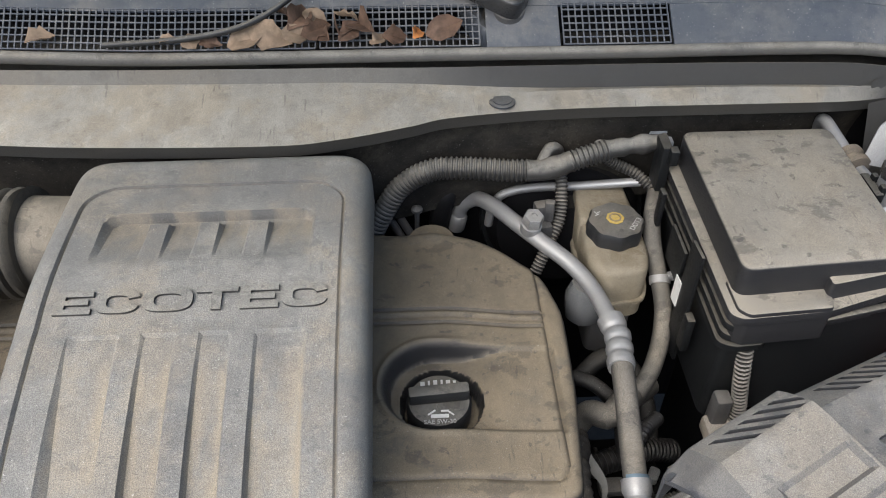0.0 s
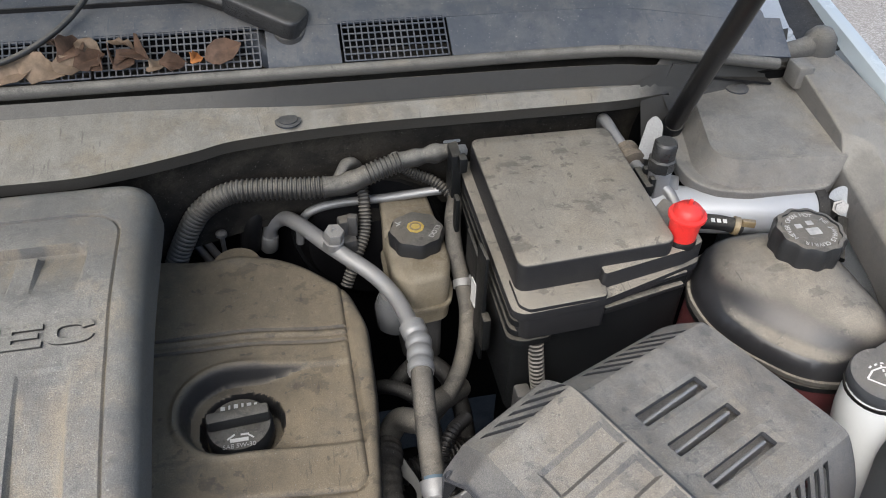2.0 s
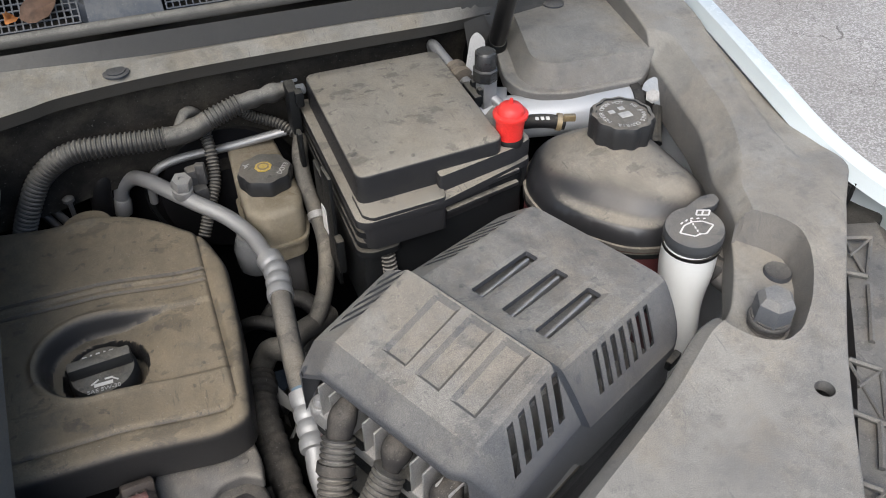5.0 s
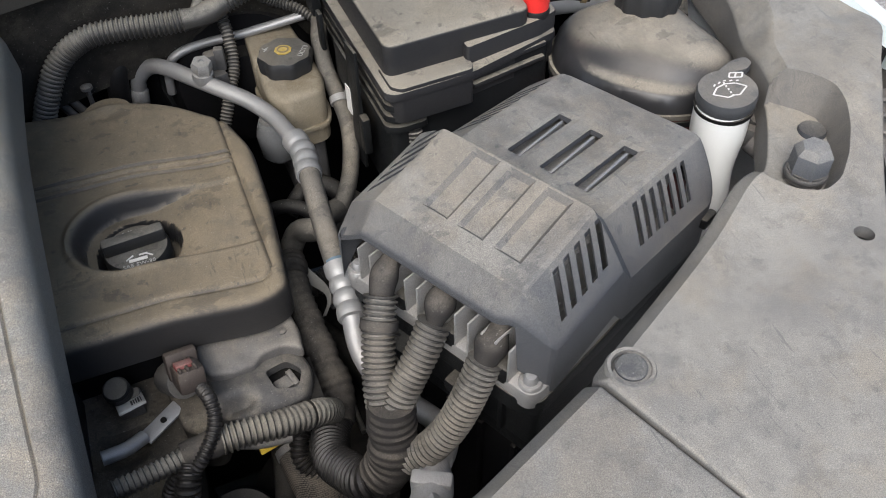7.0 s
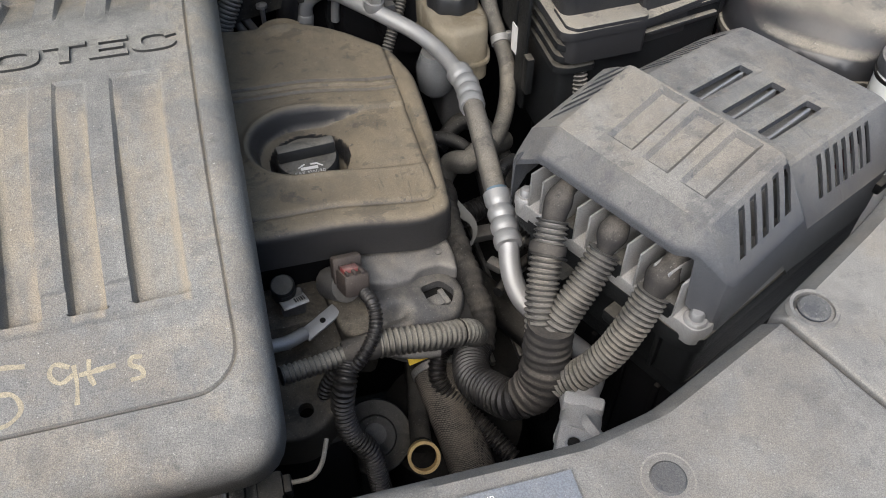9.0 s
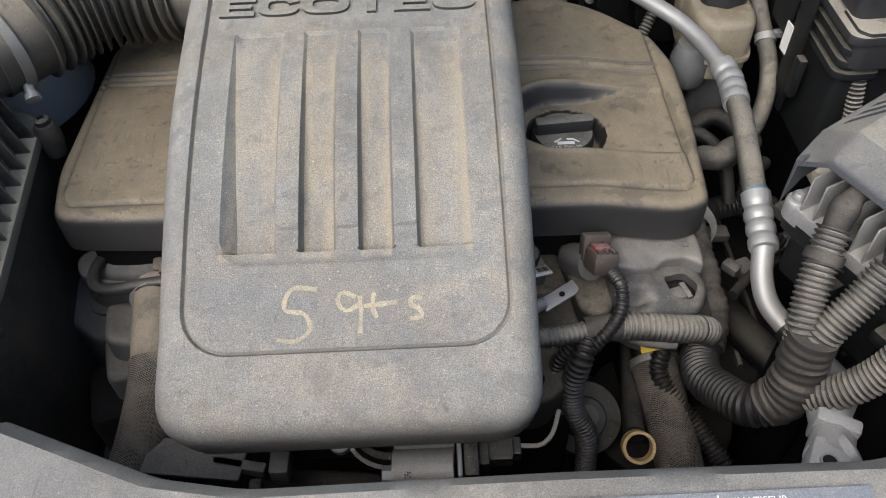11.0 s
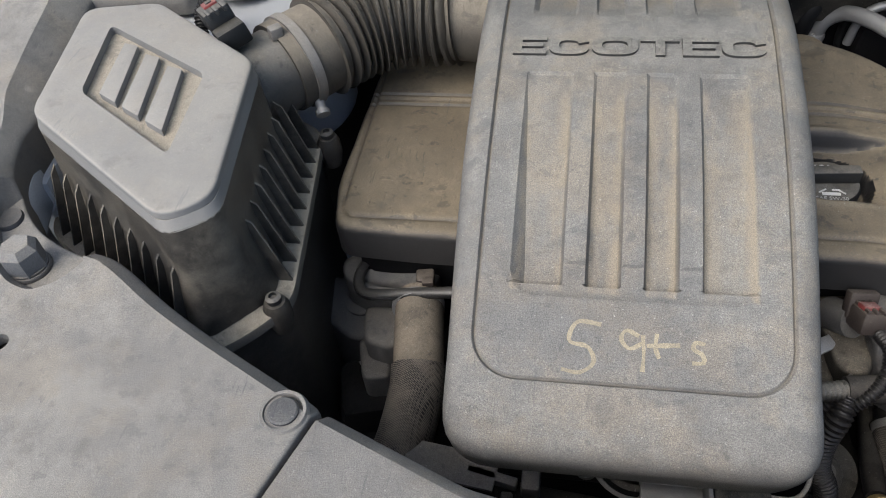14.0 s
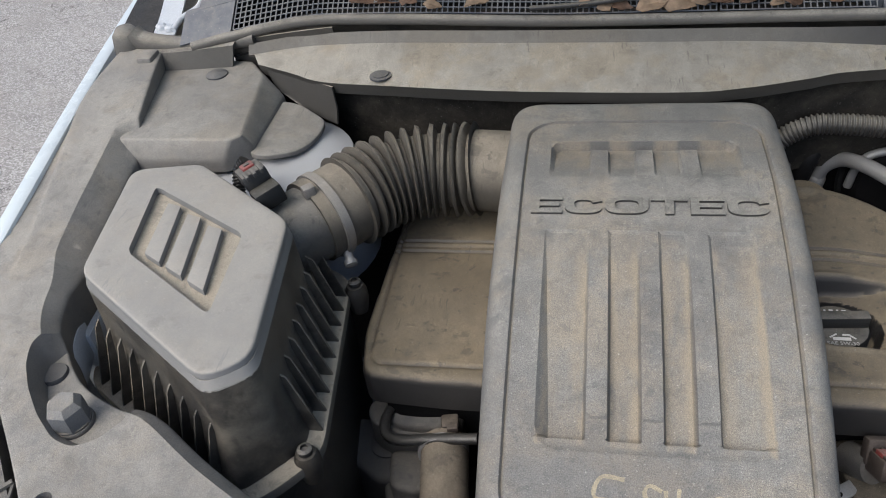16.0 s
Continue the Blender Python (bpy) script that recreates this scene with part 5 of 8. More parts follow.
def pad(name_out, top, crown, rim, slope):
    inner = rounded(crown, 0.012, 3)

    def h(x, y):
        d, _ = polygon_distance(x, y, inner)
        return rim + (top - rim) * (1 - max(0.0, min(1.0, (d + 0.5 * slope) / slope)))
    return pressed(name_out, 0.0045, h, 0.003, 0.012, lines=[inset(inner, 0.5 * slope), inset(inner, -0.5 * slope)])


def frustum(top, zt, low, zl, skirt, bevel=0.004):
    bm = bmesh.new()
    rings = [[bm.verts.new((x, y, z)) for x, y in ring] for ring, z in ((top, zt), (low, zl), (low, zl - skirt))]
    roof = bm.faces.new(rings[0])
    for a, b in zip(rings, rings[1:]):
        for k in range(len(a)):
            bm.faces.new((a[k], b[k], b[(k + 1) % len(a)], a[(k + 1) % len(a)]))
    bmesh.ops.recalc_face_normals(bm, faces=bm.faces[:])
    edges = [e for e in bm.edges if len(e.link_faces) == 2]
    bmesh.ops.bevel(bm, geom=edges, offset=bevel, segments=3, profile=0.5, affect="EDGES", clamp_overlap=True)
    return bm


for out, top, ins, rim, cp, slope in ((PAD_R, 1.086, [(0.622, 0.85), (0.605, 0.785), (0.573, 0.665), (0.578, 0.642), (0.598, 0.626), (0.700, 0.6165), (0.78, 0.61), (0.785, 0.85)], 1.058, (0.673, 0.782), 0.015),
                               (PAD_L, 1.109, None, 1.085, (-0.760, 0.760), 0.03)):
    tower = thing("strut_tower_cover", (cp[0], 0.7, 1.0), "dusty grey plastic cover over the strut tower", "strut cover", "strut tower covers")
    part("cover", pad(out, top, ins, rim, slope) if ins else frustum(PAD_L_TOP, top, PAD_L, rim, 0.016), TRIM, tower, "", 14)
    part("push_clip", lathe([(0.015, top - 0.002), (0.015, top + 0.002), (0.012, top + 0.004), (0.0, top + 0.0045)], 24, (*cp, 0)), CLIP, tower)
single("strut_flap", pressed(rounded([(-0.668, 0.735), (-0.668, 0.606), (-0.640, 0.600), (-0.615, 0.615), (-0.600, 0.640), (-0.592, 0.672), (-0.594, 0.702), (-0.645, 0.730)], 0.014, 4), 0.006, lambda x, y: 1.082 - 0.010 * step(x, -0.64, -0.59), 0.002, 0.004), TRIM,
       "thin dusty plastic flap beside the strut cover", "flap")
single("strut_tower", lathe([(0.12, 0.90), (0.118, 1.00), (0.105, 1.045), (0.07, 1.062), (0.0, 1.066)], 32, (-0.655, 0.645, 0)), SILVER, "silver painted strut tower", "strut tower")
for s in (1, -1):
    x0 = 0.735 if s > 0 else -0.848
    z0 = 1.112 if s > 0 else 1.128
    y0 = 0.024 if s > 0 else 0.0
    single("cowl_end", sheet([[(x0 - s * 0.10, 0.782 + y0, z0 - 0.03), (x0, 0.775 + y0, z0 - 0.022), (x0 + s * 0.075, 0.790 + y0, z0 - 0.012)],
                              [(x0 - s * 0.11, 0.786 + y0, z0 + 0.012), (x0, 0.784 + y0, z0 + 0.004), (x0 + s * 0.078, 0.796 + y0, z0 + 0.006)],
                              [(x0 - s * 0.11, 0.81 + y0, z0 + 0.015), (x0, 0.81 + y0, z0 + 0.006), (x0 + s * 0.08, 0.815 + y0, z0 + 0.004)]], 20, 0.004), SEAL, "dusty rubber end piece of the cowl seal", "seal", "cowl ends", "structure")
    single("bump_stop", lathe([(0.022, -0.02), (0.023, 0.0), (0.020, 0.018), (0.012, 0.028), (0.0, 0.031)], 24, (x0 + s * 0.06, 0.812, z0 + 0.004)), SEAL, "dusty domed rubber stop at the cowl corner", "rubber stop", "bump stops")
    single("rail_block", block(x0 - s * 0.0 + s * 0.012, 0.770, z0 - 0.004, 0.022, 0.030, 0.03, 0.003), TRIM, "small plastic block on the side shroud", "block", "rail blocks")

# ---- hood hinges in the corners of the cowl ----
for s in (1, -1):
    x0, z0 = (0.757, 1.128) if s > 0 else (-0.862, 1.146)
    # the hood hinge: painted leaf, curled rim and two bolts
    hinge = thing("hood_hinge", (x0, 0.9, z0 - 0.01), "pale blue-grey painted hood hinge beside the cowl", "bracket", "hood hinges")
    part("leaf_plate", sheet([[(x0 - s * 0.022, 0.822, z0 - 0.004), (x0 - s * 0.016, 0.87, z0 + 0.006), (x0 - s * 0.002, 0.95, z0 + 0.03), (x0 + s * 0.02, 1.06, z0 + 0.07)],
                              [(x0 + s * 0.012, 0.822, z0 - 0.004), (x0 + s * 0.018, 0.87, z0 + 0.006), (x0 + s * 0.032, 0.95, z0 + 0.03), (x0 + s * 0.054, 1.06, z0 + 0.07)]], 24, 0.003), SHEET, hinge)
    part("leaf_rim", tube([(x0 - s * 0.020, 0.826, z0 + 0.001), (x0 - s * 0.026, 0.850, z0 + 0.008), (x0 - s * 0.046, 0.872, z0 + 0.016), (x0 - s * 0.040, 0.91, z0 + 0.030), (x0 - s * 0.020, 0.97, z0 + 0.055)], 0.0045, 10), SHEET, hinge)
    for dx, y in ((-0.012, 0.833), (0.004, 0.838)):
        part("bolt", lathe([(0.008, 0.0), (0.008, 0.005), (0.005, 0.008), (0.0, 0.008)], 16, (x0 + s * dx, y, z0 - 0.002)), SHEET, hinge)
    single("hinge_trough", sheet([[(x0 - s * 0.09, 0.83, z0 - 0.02), (x0 - s * 0.07, 0.95, z0 + 0.02), (x0 - s * 0.04, 1.10, z0 + 0.06)], [(x0 - s * 0.03, 0.83, z0 - 0.03), (x0 - s * 0.01, 0.95, z0 + 0.0), (x0 + s * 0.02, 1.10, z0 + 0.04)],
                                  [(x0 + s * 0.016, 0.83, z0 - 0.012), (x0 + s * 0.036, 0.95, z0 + 0.02), (x0 + s * 0.06, 1.10, z0 + 0.07)]], 24, 0.003), GUTTER, "dusty panel under the hood hinge", "panel", "hinge panels", "structure")
    # black sheet in place of the shade down between hinge and wing
    single("gap_shade_sheet", sheet([[(x0 + s * 0.026, 0.815, z0 - 0.02), (x0 + s * 0.05, 0.95, z0 - 0.01), (x0 + s * 0.08, 1.10, z0 + 0.0)], [(x0 + s * 0.075, 0.815, z0 - 0.016), (x0 + s * 0.10, 0.95, z0 - 0.006), (x0 + s * 0.12, 1.10, z0 + 0.004)]], 20, 0.003), BLACKER, "black sheet standing in for the shade between hood hinge and wing", "gap", "wing gaps", "structure")
    single("seal_end", tube([(x0 - s * 0.15, 0.806, z0 - 0.006), (x0 - s * 0.09, 0.806, z0 - 0.012), (x0 - s * 0.03, 0.808, z0 - 0.014), (x0 + s * 0.02, 0.810, z0 - 0.008), (x0 + s * 0.036, 0.812, z0 + 0.004)], 0.012, 14, 0.006, taper=lambda u: 0.8 + 0.5 * u), SEAL, "dusty rubber end of the hood seal", "seal", "seal ends", "structure")

# ---- hood prop ----
rod = thing("hood_prop", (0.571, 0.746, 1.06), "black gas strut that holds the hood up", "hood strut")
part("strut", tube([(0.573, 0.760, 1.03), (0.5615, 0.690, 1.165), (0.549, 0.611, 1.313), (0.51, 0.375, 1.757)], 0.0115, 18, 0.02), CHIPPED, rod)
part("socket", join(lathe([(0.0125, 0), (0.0135, 0.004), (0.0135, 0.03), (0.0118, 0.034)], 20, (0.572, 0.752, 1.045), (-0.0865, -0.53, 1)), block(0.573, 0.758, 1.03, 0.02, 0.02, 0.035, 0.004)), BLACK, rod)

# ---- brake fluid reservoir ----
res = thing("brake_reservoir", (0.24, 0.70, 0.86), "yellowed dusty brake fluid reservoir with a black lobed cap", "brake reservoir")
part("front_chamber", slab(rounded([(0.203, 0.655), (0.222, 0.632), (0.268, 0.638), (0.276, 0.665), (0.276, 0.745), (0.205, 0.745)], 0.012, 4), 0.885, 0.962, 0.010, 4), YELLOWED, res)
part("rear_chamber", slab(rounded([(0.203, 0.72), (0.272, 0.715), (0.268, 0.800), (0.207, 0.806)], 0.008, 4), 0.89, 0.968, 0.006, 3), YELLOWED, res)
part("flange", slab(rounded([(0.198, 0.652), (0.220, 0.628), (0.270, 0.634), (0.280, 0.662), (0.280, 0.75), (0.20, 0.75)], 0.012, 4), 0.908, 0.913, 0.001), YELLOWED, res)
part("base", slab(rounded([(0.215, 0.655), (0.265, 0.65), (0.265, 0.76), (0.215, 0.76)], 0.012, 4), 0.80, 0.887, 0.004), GREYCAST, res)
BC = (0.240, 0.700, 0.0)
bc = part("cap", lathe([(0.028, 0.960), (0.0325, 0.963), (0.0335, 0.978), (0.031, 0.983), (0.0, 0.984)], 64, BC, wave=0.04, lobes=8), CAPBLACK, res, "black lobed screw cap")
part("disc", lathe([(0.0, 0.9838), (0.0108, 0.9840), (0.0108, 0.9848), (0.0, 0.985)], 8, (0.239, 0.702, 0)), YELLOW, bc, "yellow octagonal warning disc")
part("disc_ring", lathe([(0.0072, 0.9849), (0.0072, 0.9856), (0.0055, 0.9856), (0.0055, 0.9849), (0.0072, 0.9849)], 24, (0.239, 0.702, 0)), BRASS, bc)
part("fluid_text", writing("DOT3", 0.009, pose(0.261, 0.690, 0.9846, 0, 0, 55), 0.0002), WORN_PRINT, bc)
part("symbol", join(block(0.221, 0.713, 0.9843, 0.006, 0.0012, 0.0004, 0, 30), block(0.219, 0.709, 0.9843, 0.006, 0.0012, 0.0004, 0, 30), block(0.2175, 0.713, 0.9843, 0.0012, 0.005, 0.0004, 0, 30)), WORN_PRINT, bc)
boost = thing("brake_booster", (0.20, 0.83, 0.80), "black round brake booster at the bulkhead", "brake booster")
part("shell", lathe([(0.10, 0), (0.105, 0.02), (0.09, 0.05), (0.0, 0.055)], 32, (0.20, 0.83, 0.90), (0, -1, 0.1)), DARK, boost)
part("neck", lathe([(0.05, 0.05), (0.045, 0.075), (0.0, 0.08)], 28, (0.20, 0.83, 0.90), (0, -1, 0.1)), DARK, boost)
part("rim", lathe([(0.108, 0.012), (0.111, 0.018), (0.108, 0.024)], 32, (0.20, 0.83, 0.90), (0, -1, 0.1)), BLACK, boost)

# ---- refrigerant pipe over the engine ----
ac = thing("refrigerant_line", (0.16, 0.6, 0.9), "bare aluminium refrigerant line with crimped rubber hose sections", "pipe")
part("upper_pipe", tube([(0.060, 0.800, 0.905), (0.066, 0.798, 0.932), (0.084, 0.787, 0.951), (0.103, 0.755, 0.963), (0.125, 0.720, 0.966), (0.150, 0.690, 0.963), (0.180, 0.660, 0.955), (0.200, 0.628, 0.948), (0.209, 0.595, 0.946), (0.2125, 0.570, 0.946)], 0.0098, 16, 0.005), ALU, ac)
part("end_nut", lathe([(0.011, -0.014), (0.012, -0.012), (0.012, 0.008), (0.010, 0.012)], 12, (0.060, 0.800, 0.905), (0.15, -0.1, 1)), CAST, ac)
for pts, r in (([(0.2125, 0.578, 0.946), (0.216, 0.553, 0.944), (0.211, 0.510, 0.944)], 0.0148), ([(0.203, 0.395, 0.922), (0.2015, 0.369, 0.912), (0.198, 0.335, 0.905)], 0.0146)):
    part("crimp", tube(pts, r, 20, 0.002, taper=lambda u: 1.0 - 0.15 * (math.exp(-((u - 0.25) / 0.05) ** 2) + math.exp(-((u - 0.5) / 0.05) ** 2) + math.exp(-((u - 0.75) / 0.05) ** 2)) - 0.06 * (u > 0.95)), ALU, ac)
part("hose", tube([(0.212, 0.515, 0.945), (0.208, 0.480, 0.946), (0.204, 0.430, 0.935), (0.2025, 0.395, 0.922), (0.202, 0.380, 0.916)], 0.0118, 16, 0.006), RUBBER, ac, "dusty black rubber hose section")
part("blue_band", tube([(0.2035, 0.398, 0.9235), (0.2032, 0.394, 0.9220)], 0.0124, 18, 0.002), BLUEBAND, ac)
part("lower_pipe", tube([(0.199, 0.340, 0.905), (0.196, 0.318, 0.885), (0.200, 0.297, 0.869), (0.212, 0.276, 0.860), (0.226, 0.248, 0.857), (0.239, 0.222, 0.859), (0.240, 0.198, 0.866), (0.226, 0.176, 0.873), (0.208, 0.160, 0.878)], 0.0108, 16, 0.005), ALU, ac)
part("pipe_clamp", tube([(0.2135, 0.2735, 0.8595), (0.2185, 0.264, 0.8585)], 0.0145, 18, 0.003), BLACKER, ac, "black rubber pipe clamp")
fit = join(tube([(0.214, 0.175, 0.872), (0.204, 0.145, 0.882), (0.185, 0.118, 0.893)], 0.018, 20, 0.004), block(0.183, 0.114, 0.893, 0.032, 0.036, 0.03, 0.006, -30), block(0.206, 0.150, 0.884, 0.036, 0.014, 0.034, 0.003, -30), lathe([(0.014, 0), (0.014, 0.008), (0.010, 0.010), (0.0, 0.010)], 20, (0.199, 0.122, 0.896), (0.8, 0.2, 0.4)))
part("fitting", fit, FITTING, ac, "cast aluminium end fitting with a threaded hole")
# flat dark disc: the shade inside the threaded hole as colour
part("thread_shade", lathe([(0.0055, 0.0), (0.0055, 0.0006), (0.0, 0.0006)], 18, (0.180, 0.110, 0.9082)), DARK, ac)
part("hole_rim", lathe([(0.0055, 0.0), (0.0078, 0.0), (0.0075, 0.0016), (0.0058, 0.0016), (0.0055, 0.0)], 20, (0.180, 0.110, 0.9078)), ALU, ac)
part("port", lathe([(0.010, -0.006), (0.0125, 0.0), (0.0125, 0.010), (0.0095, 0.0105), (0.0095, 0.013)], 24, (0.139, 0.702, 0.972), (0.1, -0.2, 1)), ALU, ac)
part("port_cap", lathe([(0.0118, 0.0115), (0.0125, 0.0125), (0.0125, 0.0225), (0.0112, 0.0255), (0.004, 0.0258), (0.0038, 0.0235), (0.0, 0.0235)], 6, (0.139, 0.702, 0.972), (0.1, -0.2, 1)), CAST, ac, "dull grey hexagonal port cap")
single("bulkhead_tube", tube([(0.100, 0.790, 0.905), (0.103, 0.787, 0.935), (0.112, 0.785, 0.955), (0.130, 0.785, 0.964), (0.160, 0.785, 0.968), (0.21, 0.780, 0.972), (0.295, 0.762, 0.990)], 0.0058, 12, 0.006), ALU, "thin bare aluminium tube behind the reservoir", "pipe")

# ---- looms and hoses at the bulkhead ----
loom = thing("main_loom", (0.1, 0.76, 1.0), "thick dusty corrugated wiring loom along the bulkhead", "cable loom")
part("corrugated_tube", tube([(-0.055, 0.735, 0.93), (-0.038, 0.742, 0.965), (-0.012, 0.752, 1.003), (0.025, 0.752, 1.026), (0.065, 0.748, 1.030), (0.111, 0.744, 1.028), (0.140, 0.742, 1.028)], 0.0125, 16, ridge=0.003, pitch=0.0055), LOOM, loom)
part("taped_joint", tube([(0.136, 0.742, 1.028), (0.155, 0.741, 1.029), (0.172, 0.742, 1.033), (0.190, 0.743, 1.040)], 0.0125, 14, 0.004, wobble=0.15), LOOM, loom)
part("corrugated_tube", tube([(0.187, 0.743, 1.038), (0.205, 0.745, 1.044), (0.230, 0.748, 1.050)], 0.0118, 16, ridge=0.003, pitch=0.0055), LOOM, loom)
part("taped_end", tube([(0.228, 0.748, 1.050), (0.25, 0.750, 1.052), (0.275, 0.752, 1.054), (0.300, 0.755, 1.054)], 0.0112, 14, 0.004, wobble=0.3), LOOM, loom)
part("branch", tube([(0.155, 0.750, 1.032), (0.165, 0.765, 1.040), (0.178, 0.775, 1.030), (0.185, 0.78, 1.0)], 0.008, 10, 0.004, wobble=0.2), LOOM, loom)
part("steel_clip", join(block(0.012, 0.772, 1.040, 0.022, 0.01, 0.018, 0.003, 20), block(-0.004, 0.768, 1.035, 0.010, 0.008, 0.010, 0.002)), CAST, loom)
single("loom_clip", join(block(0.300, 0.790, 1.052, 0.030, 0.012, 0.022, 0.005), block(0.300, 0.782, 1.034, 0.038, 0.016, 0.010, 0.003)), GREYCLIP, "pale blue-grey plastic loom clip on the bulkhead", "clip")
single("branch_loom", tube([(0.178, 0.765, 1.030), (0.183, 0.770, 1.005), (0.184, 0.755, 0.985), (0.180, 0.735, 0.955), (0.165, 0.715, 0.93), (0.15, 0.70, 0.90)], 0.0072, 12, ridge=0.002, pitch=0.0045), LOOM, "thin dusty corrugated loom branch", "cable loom")
single("rear_loom", tube([(0.225, 0.765, 1.045), (0.232, 0.775, 1.025), (0.250, 0.778, 1.008), (0.275, 0.770, 0.998), (0.295, 0.755, 0.985)], 0.0065, 12, ridge=0.002, pitch=0.0045), LOOM, "thin dusty corrugated loom branch", "cable loom")
single("sensor", join(block(0.158, 0.735, 0.968, 0.020, 0.016, 0.03, 0.003, 10), block(0.160, 0.722, 0.952, 0.018, 0.016, 0.02, 0.003, 10), block(0.166, 0.730, 0.975, 0.012, 0.01, 0.03, 0.002, -15)), GREYCAST, "dusty grey plastic sensor plug", "sensor")
vac = thing("vacuum_hose", (0.29, 0.65, 0.9), "dusty brown-grey rubber hose beside the fuse box", "hose")
part("hose", tube([(0.298, 0.745, 0.985), (0.288, 0.715, 0.975), (0.285, 0.685, 0.955), (0.288, 0.650, 0.932), (0.287, 0.615, 0.915), (0.275, 0.575, 0.895), (0.255, 0.545, 0.87), (0.22, 0.52, 0.84)], 0.0105, 14, 0.006), RUBBER, vac)
part("clamp", join(tube([(0.2885, 0.652, 0.934), (0.288, 0.644, 0.929)], 0.0125, 16, 0.003), block(0.301, 0.648, 0.938, 0.012, 0.008, 0.010, 0.002)), CAST, vac)
single("coolant_hose", tube([(0.16, 0.50, 0.82), (0.185, 0.515, 0.86), (0.205, 0.50, 0.875), (0.225, 0.52, 0.87), (0.27, 0.565, 0.84)], 0.014, 14, 0.006), RUBBER, "dusty rubber coolant hose", "hose")
single("bulkhead_hose", tube([(0.035, 0.80, 0.90), (0.042, 0.795, 0.945), (0.055, 0.805, 0.965), (0.075, 0.83, 0.97)], 0.014, 14, 0.006), BLACKER, "black rubber hose at the bulkhead", "hose")
single("dipstick", join(tube([(0.005, 0.765, 0.90), (0.006, 0.760, 0.955)], 0.003, 8), lathe([(0.0, 0), (0.007, 0.002), (0.007, 0.006), (0.0, 0.009)], 14, (0.006, 0.760, 0.955))), GREYCAST, "small grey bleeder stem behind the engine", "stem")
for dx in (0.0, 0.014):
    single("heater_pipe", tube([(-0.06 + dx, 0.79, 0.985), (-0.03 + dx, 0.78, 0.93), (0.0 + dx, 0.76, 0.88)], 0.0055, 10), GREYCAST, "dull grey heater pipe behind the engine", "pipe", "heater pipes")
tag = tube([(0.171, 0.506, 0.838), (0.175, 0.494, 0.836), (0.184, 0.474, 0.829), (0.196, 0.452, 0.824), (0.195, 0.436, 0.820), (0.184, 0.420, 0.818)], 0.0072, 8, 0.005, flat=0.08, taper=lambda u: 1.0 - 0.55 * step(u, 0.35, 0.8))
single("tag_strip", tag, PALESTRIP, "pale printed plastic label strip on a hose", "label strip")

# ---- engine control module ----
MODULE = Matrix.Translation((0.290, 0.149, 0.0)) @ pose(0, 0, 0, 0, 0, 25.3)


def lerp_table(u, table):
    for (a, x), (b, y) in zip(table, table[1:]):
        if u <= b:
            return x + (y - x) * (u - a) / (b - a)
    return table[-1][1]


EMBOSS = [[(0.040, a), (0.108, a), (0.108, b), (0.040, b)] for a, b in ((0.119, 0.147), (0.082, 0.109), (0.044, 0.071))]


def module_height(u, v):
    h = lerp_table(u, [(-0.1, 1.030), (0.001, 1.036), (0.021, 1.060), (0.110, 1.083), (0.127, 1.061), (0.5, 1.030)])
    e1, e2 = v + 0.008, 0.214 - v
    h -= 0.046 * (1 - max(0.0, min(1.0, e1 / 0.036))) ** 1.2 + 0.020 * (1 - max(0.0, min(1.0, e2 / 0.030)))
    for em in EMBOSS:
        d = box_distance(u, v, em[0][0], em[1][0], em[0][1], em[2][1], 0.0005)
        h -= 0.0042 * max(0.0, min(1.0, -d / 0.004))
    for c in (0.136, 0.100, 0.063):
        d = box_distance(u, v, 0.143, 0.234, c - 0.012, c + 0.012, 0.002)
        h -= 0.0016 * max(0.0, min(1.0, -d / 0.003))
    return h


def module_lines():
    out = []
    for em in EMBOSS:
        out += [em, [(em[0][0] + 0.004, em[0][1] + 0.004), (em[1][0] - 0.004, em[0][1] + 0.004), (em[1][0] - 0.004, em[2][1] - 0.004), (em[0][0] + 0.004, em[2][1] - 0.004)]]
    for u in (0.021, 0.110, 0.127):
        out.append([(u, 0.0282), (u, 0.1758), (u + 0.0002, 0.1756), (u + 0.0002, 0.0284)])
    return out


def module_holes():
    out = []
    for c in (0.136, 0.100, 0.063):
        out.append(rounded([(0.148, c - 0.0075), (0.229, c - 0.0075), (0.229, c + 0.0075), (0.148, c + 0.0075)], 0.002, 2))
    for a, b, n in ((0.040, 0.107, 5), (0.154, 0.248, 7)):
        p = (b - a) / n
        for k in range(n):
            c, w = a + p * (k + 0.5), p * 0.27
            out.append([(c - 0.005 - w, 0.0005), (c - 0.005 + w, 0.0005), (c + 0.008 + w, 0.022), (c + 0.008 - w, 0.022)])
    for a, b, n in ((0.040, 0.112, 5), (0.158, 0.262, 7)):
        p = (b - a) / n
        for k in range(n):
            c, w = a + p * (k + 0.5), p * 0.24
            out.append([(c + 0.012 - w, 0.1865), (c + 0.012 + w, 0.1865), (c - 0.012 + w, 0.207), (c - 0.012 - w, 0.207)])
    return out


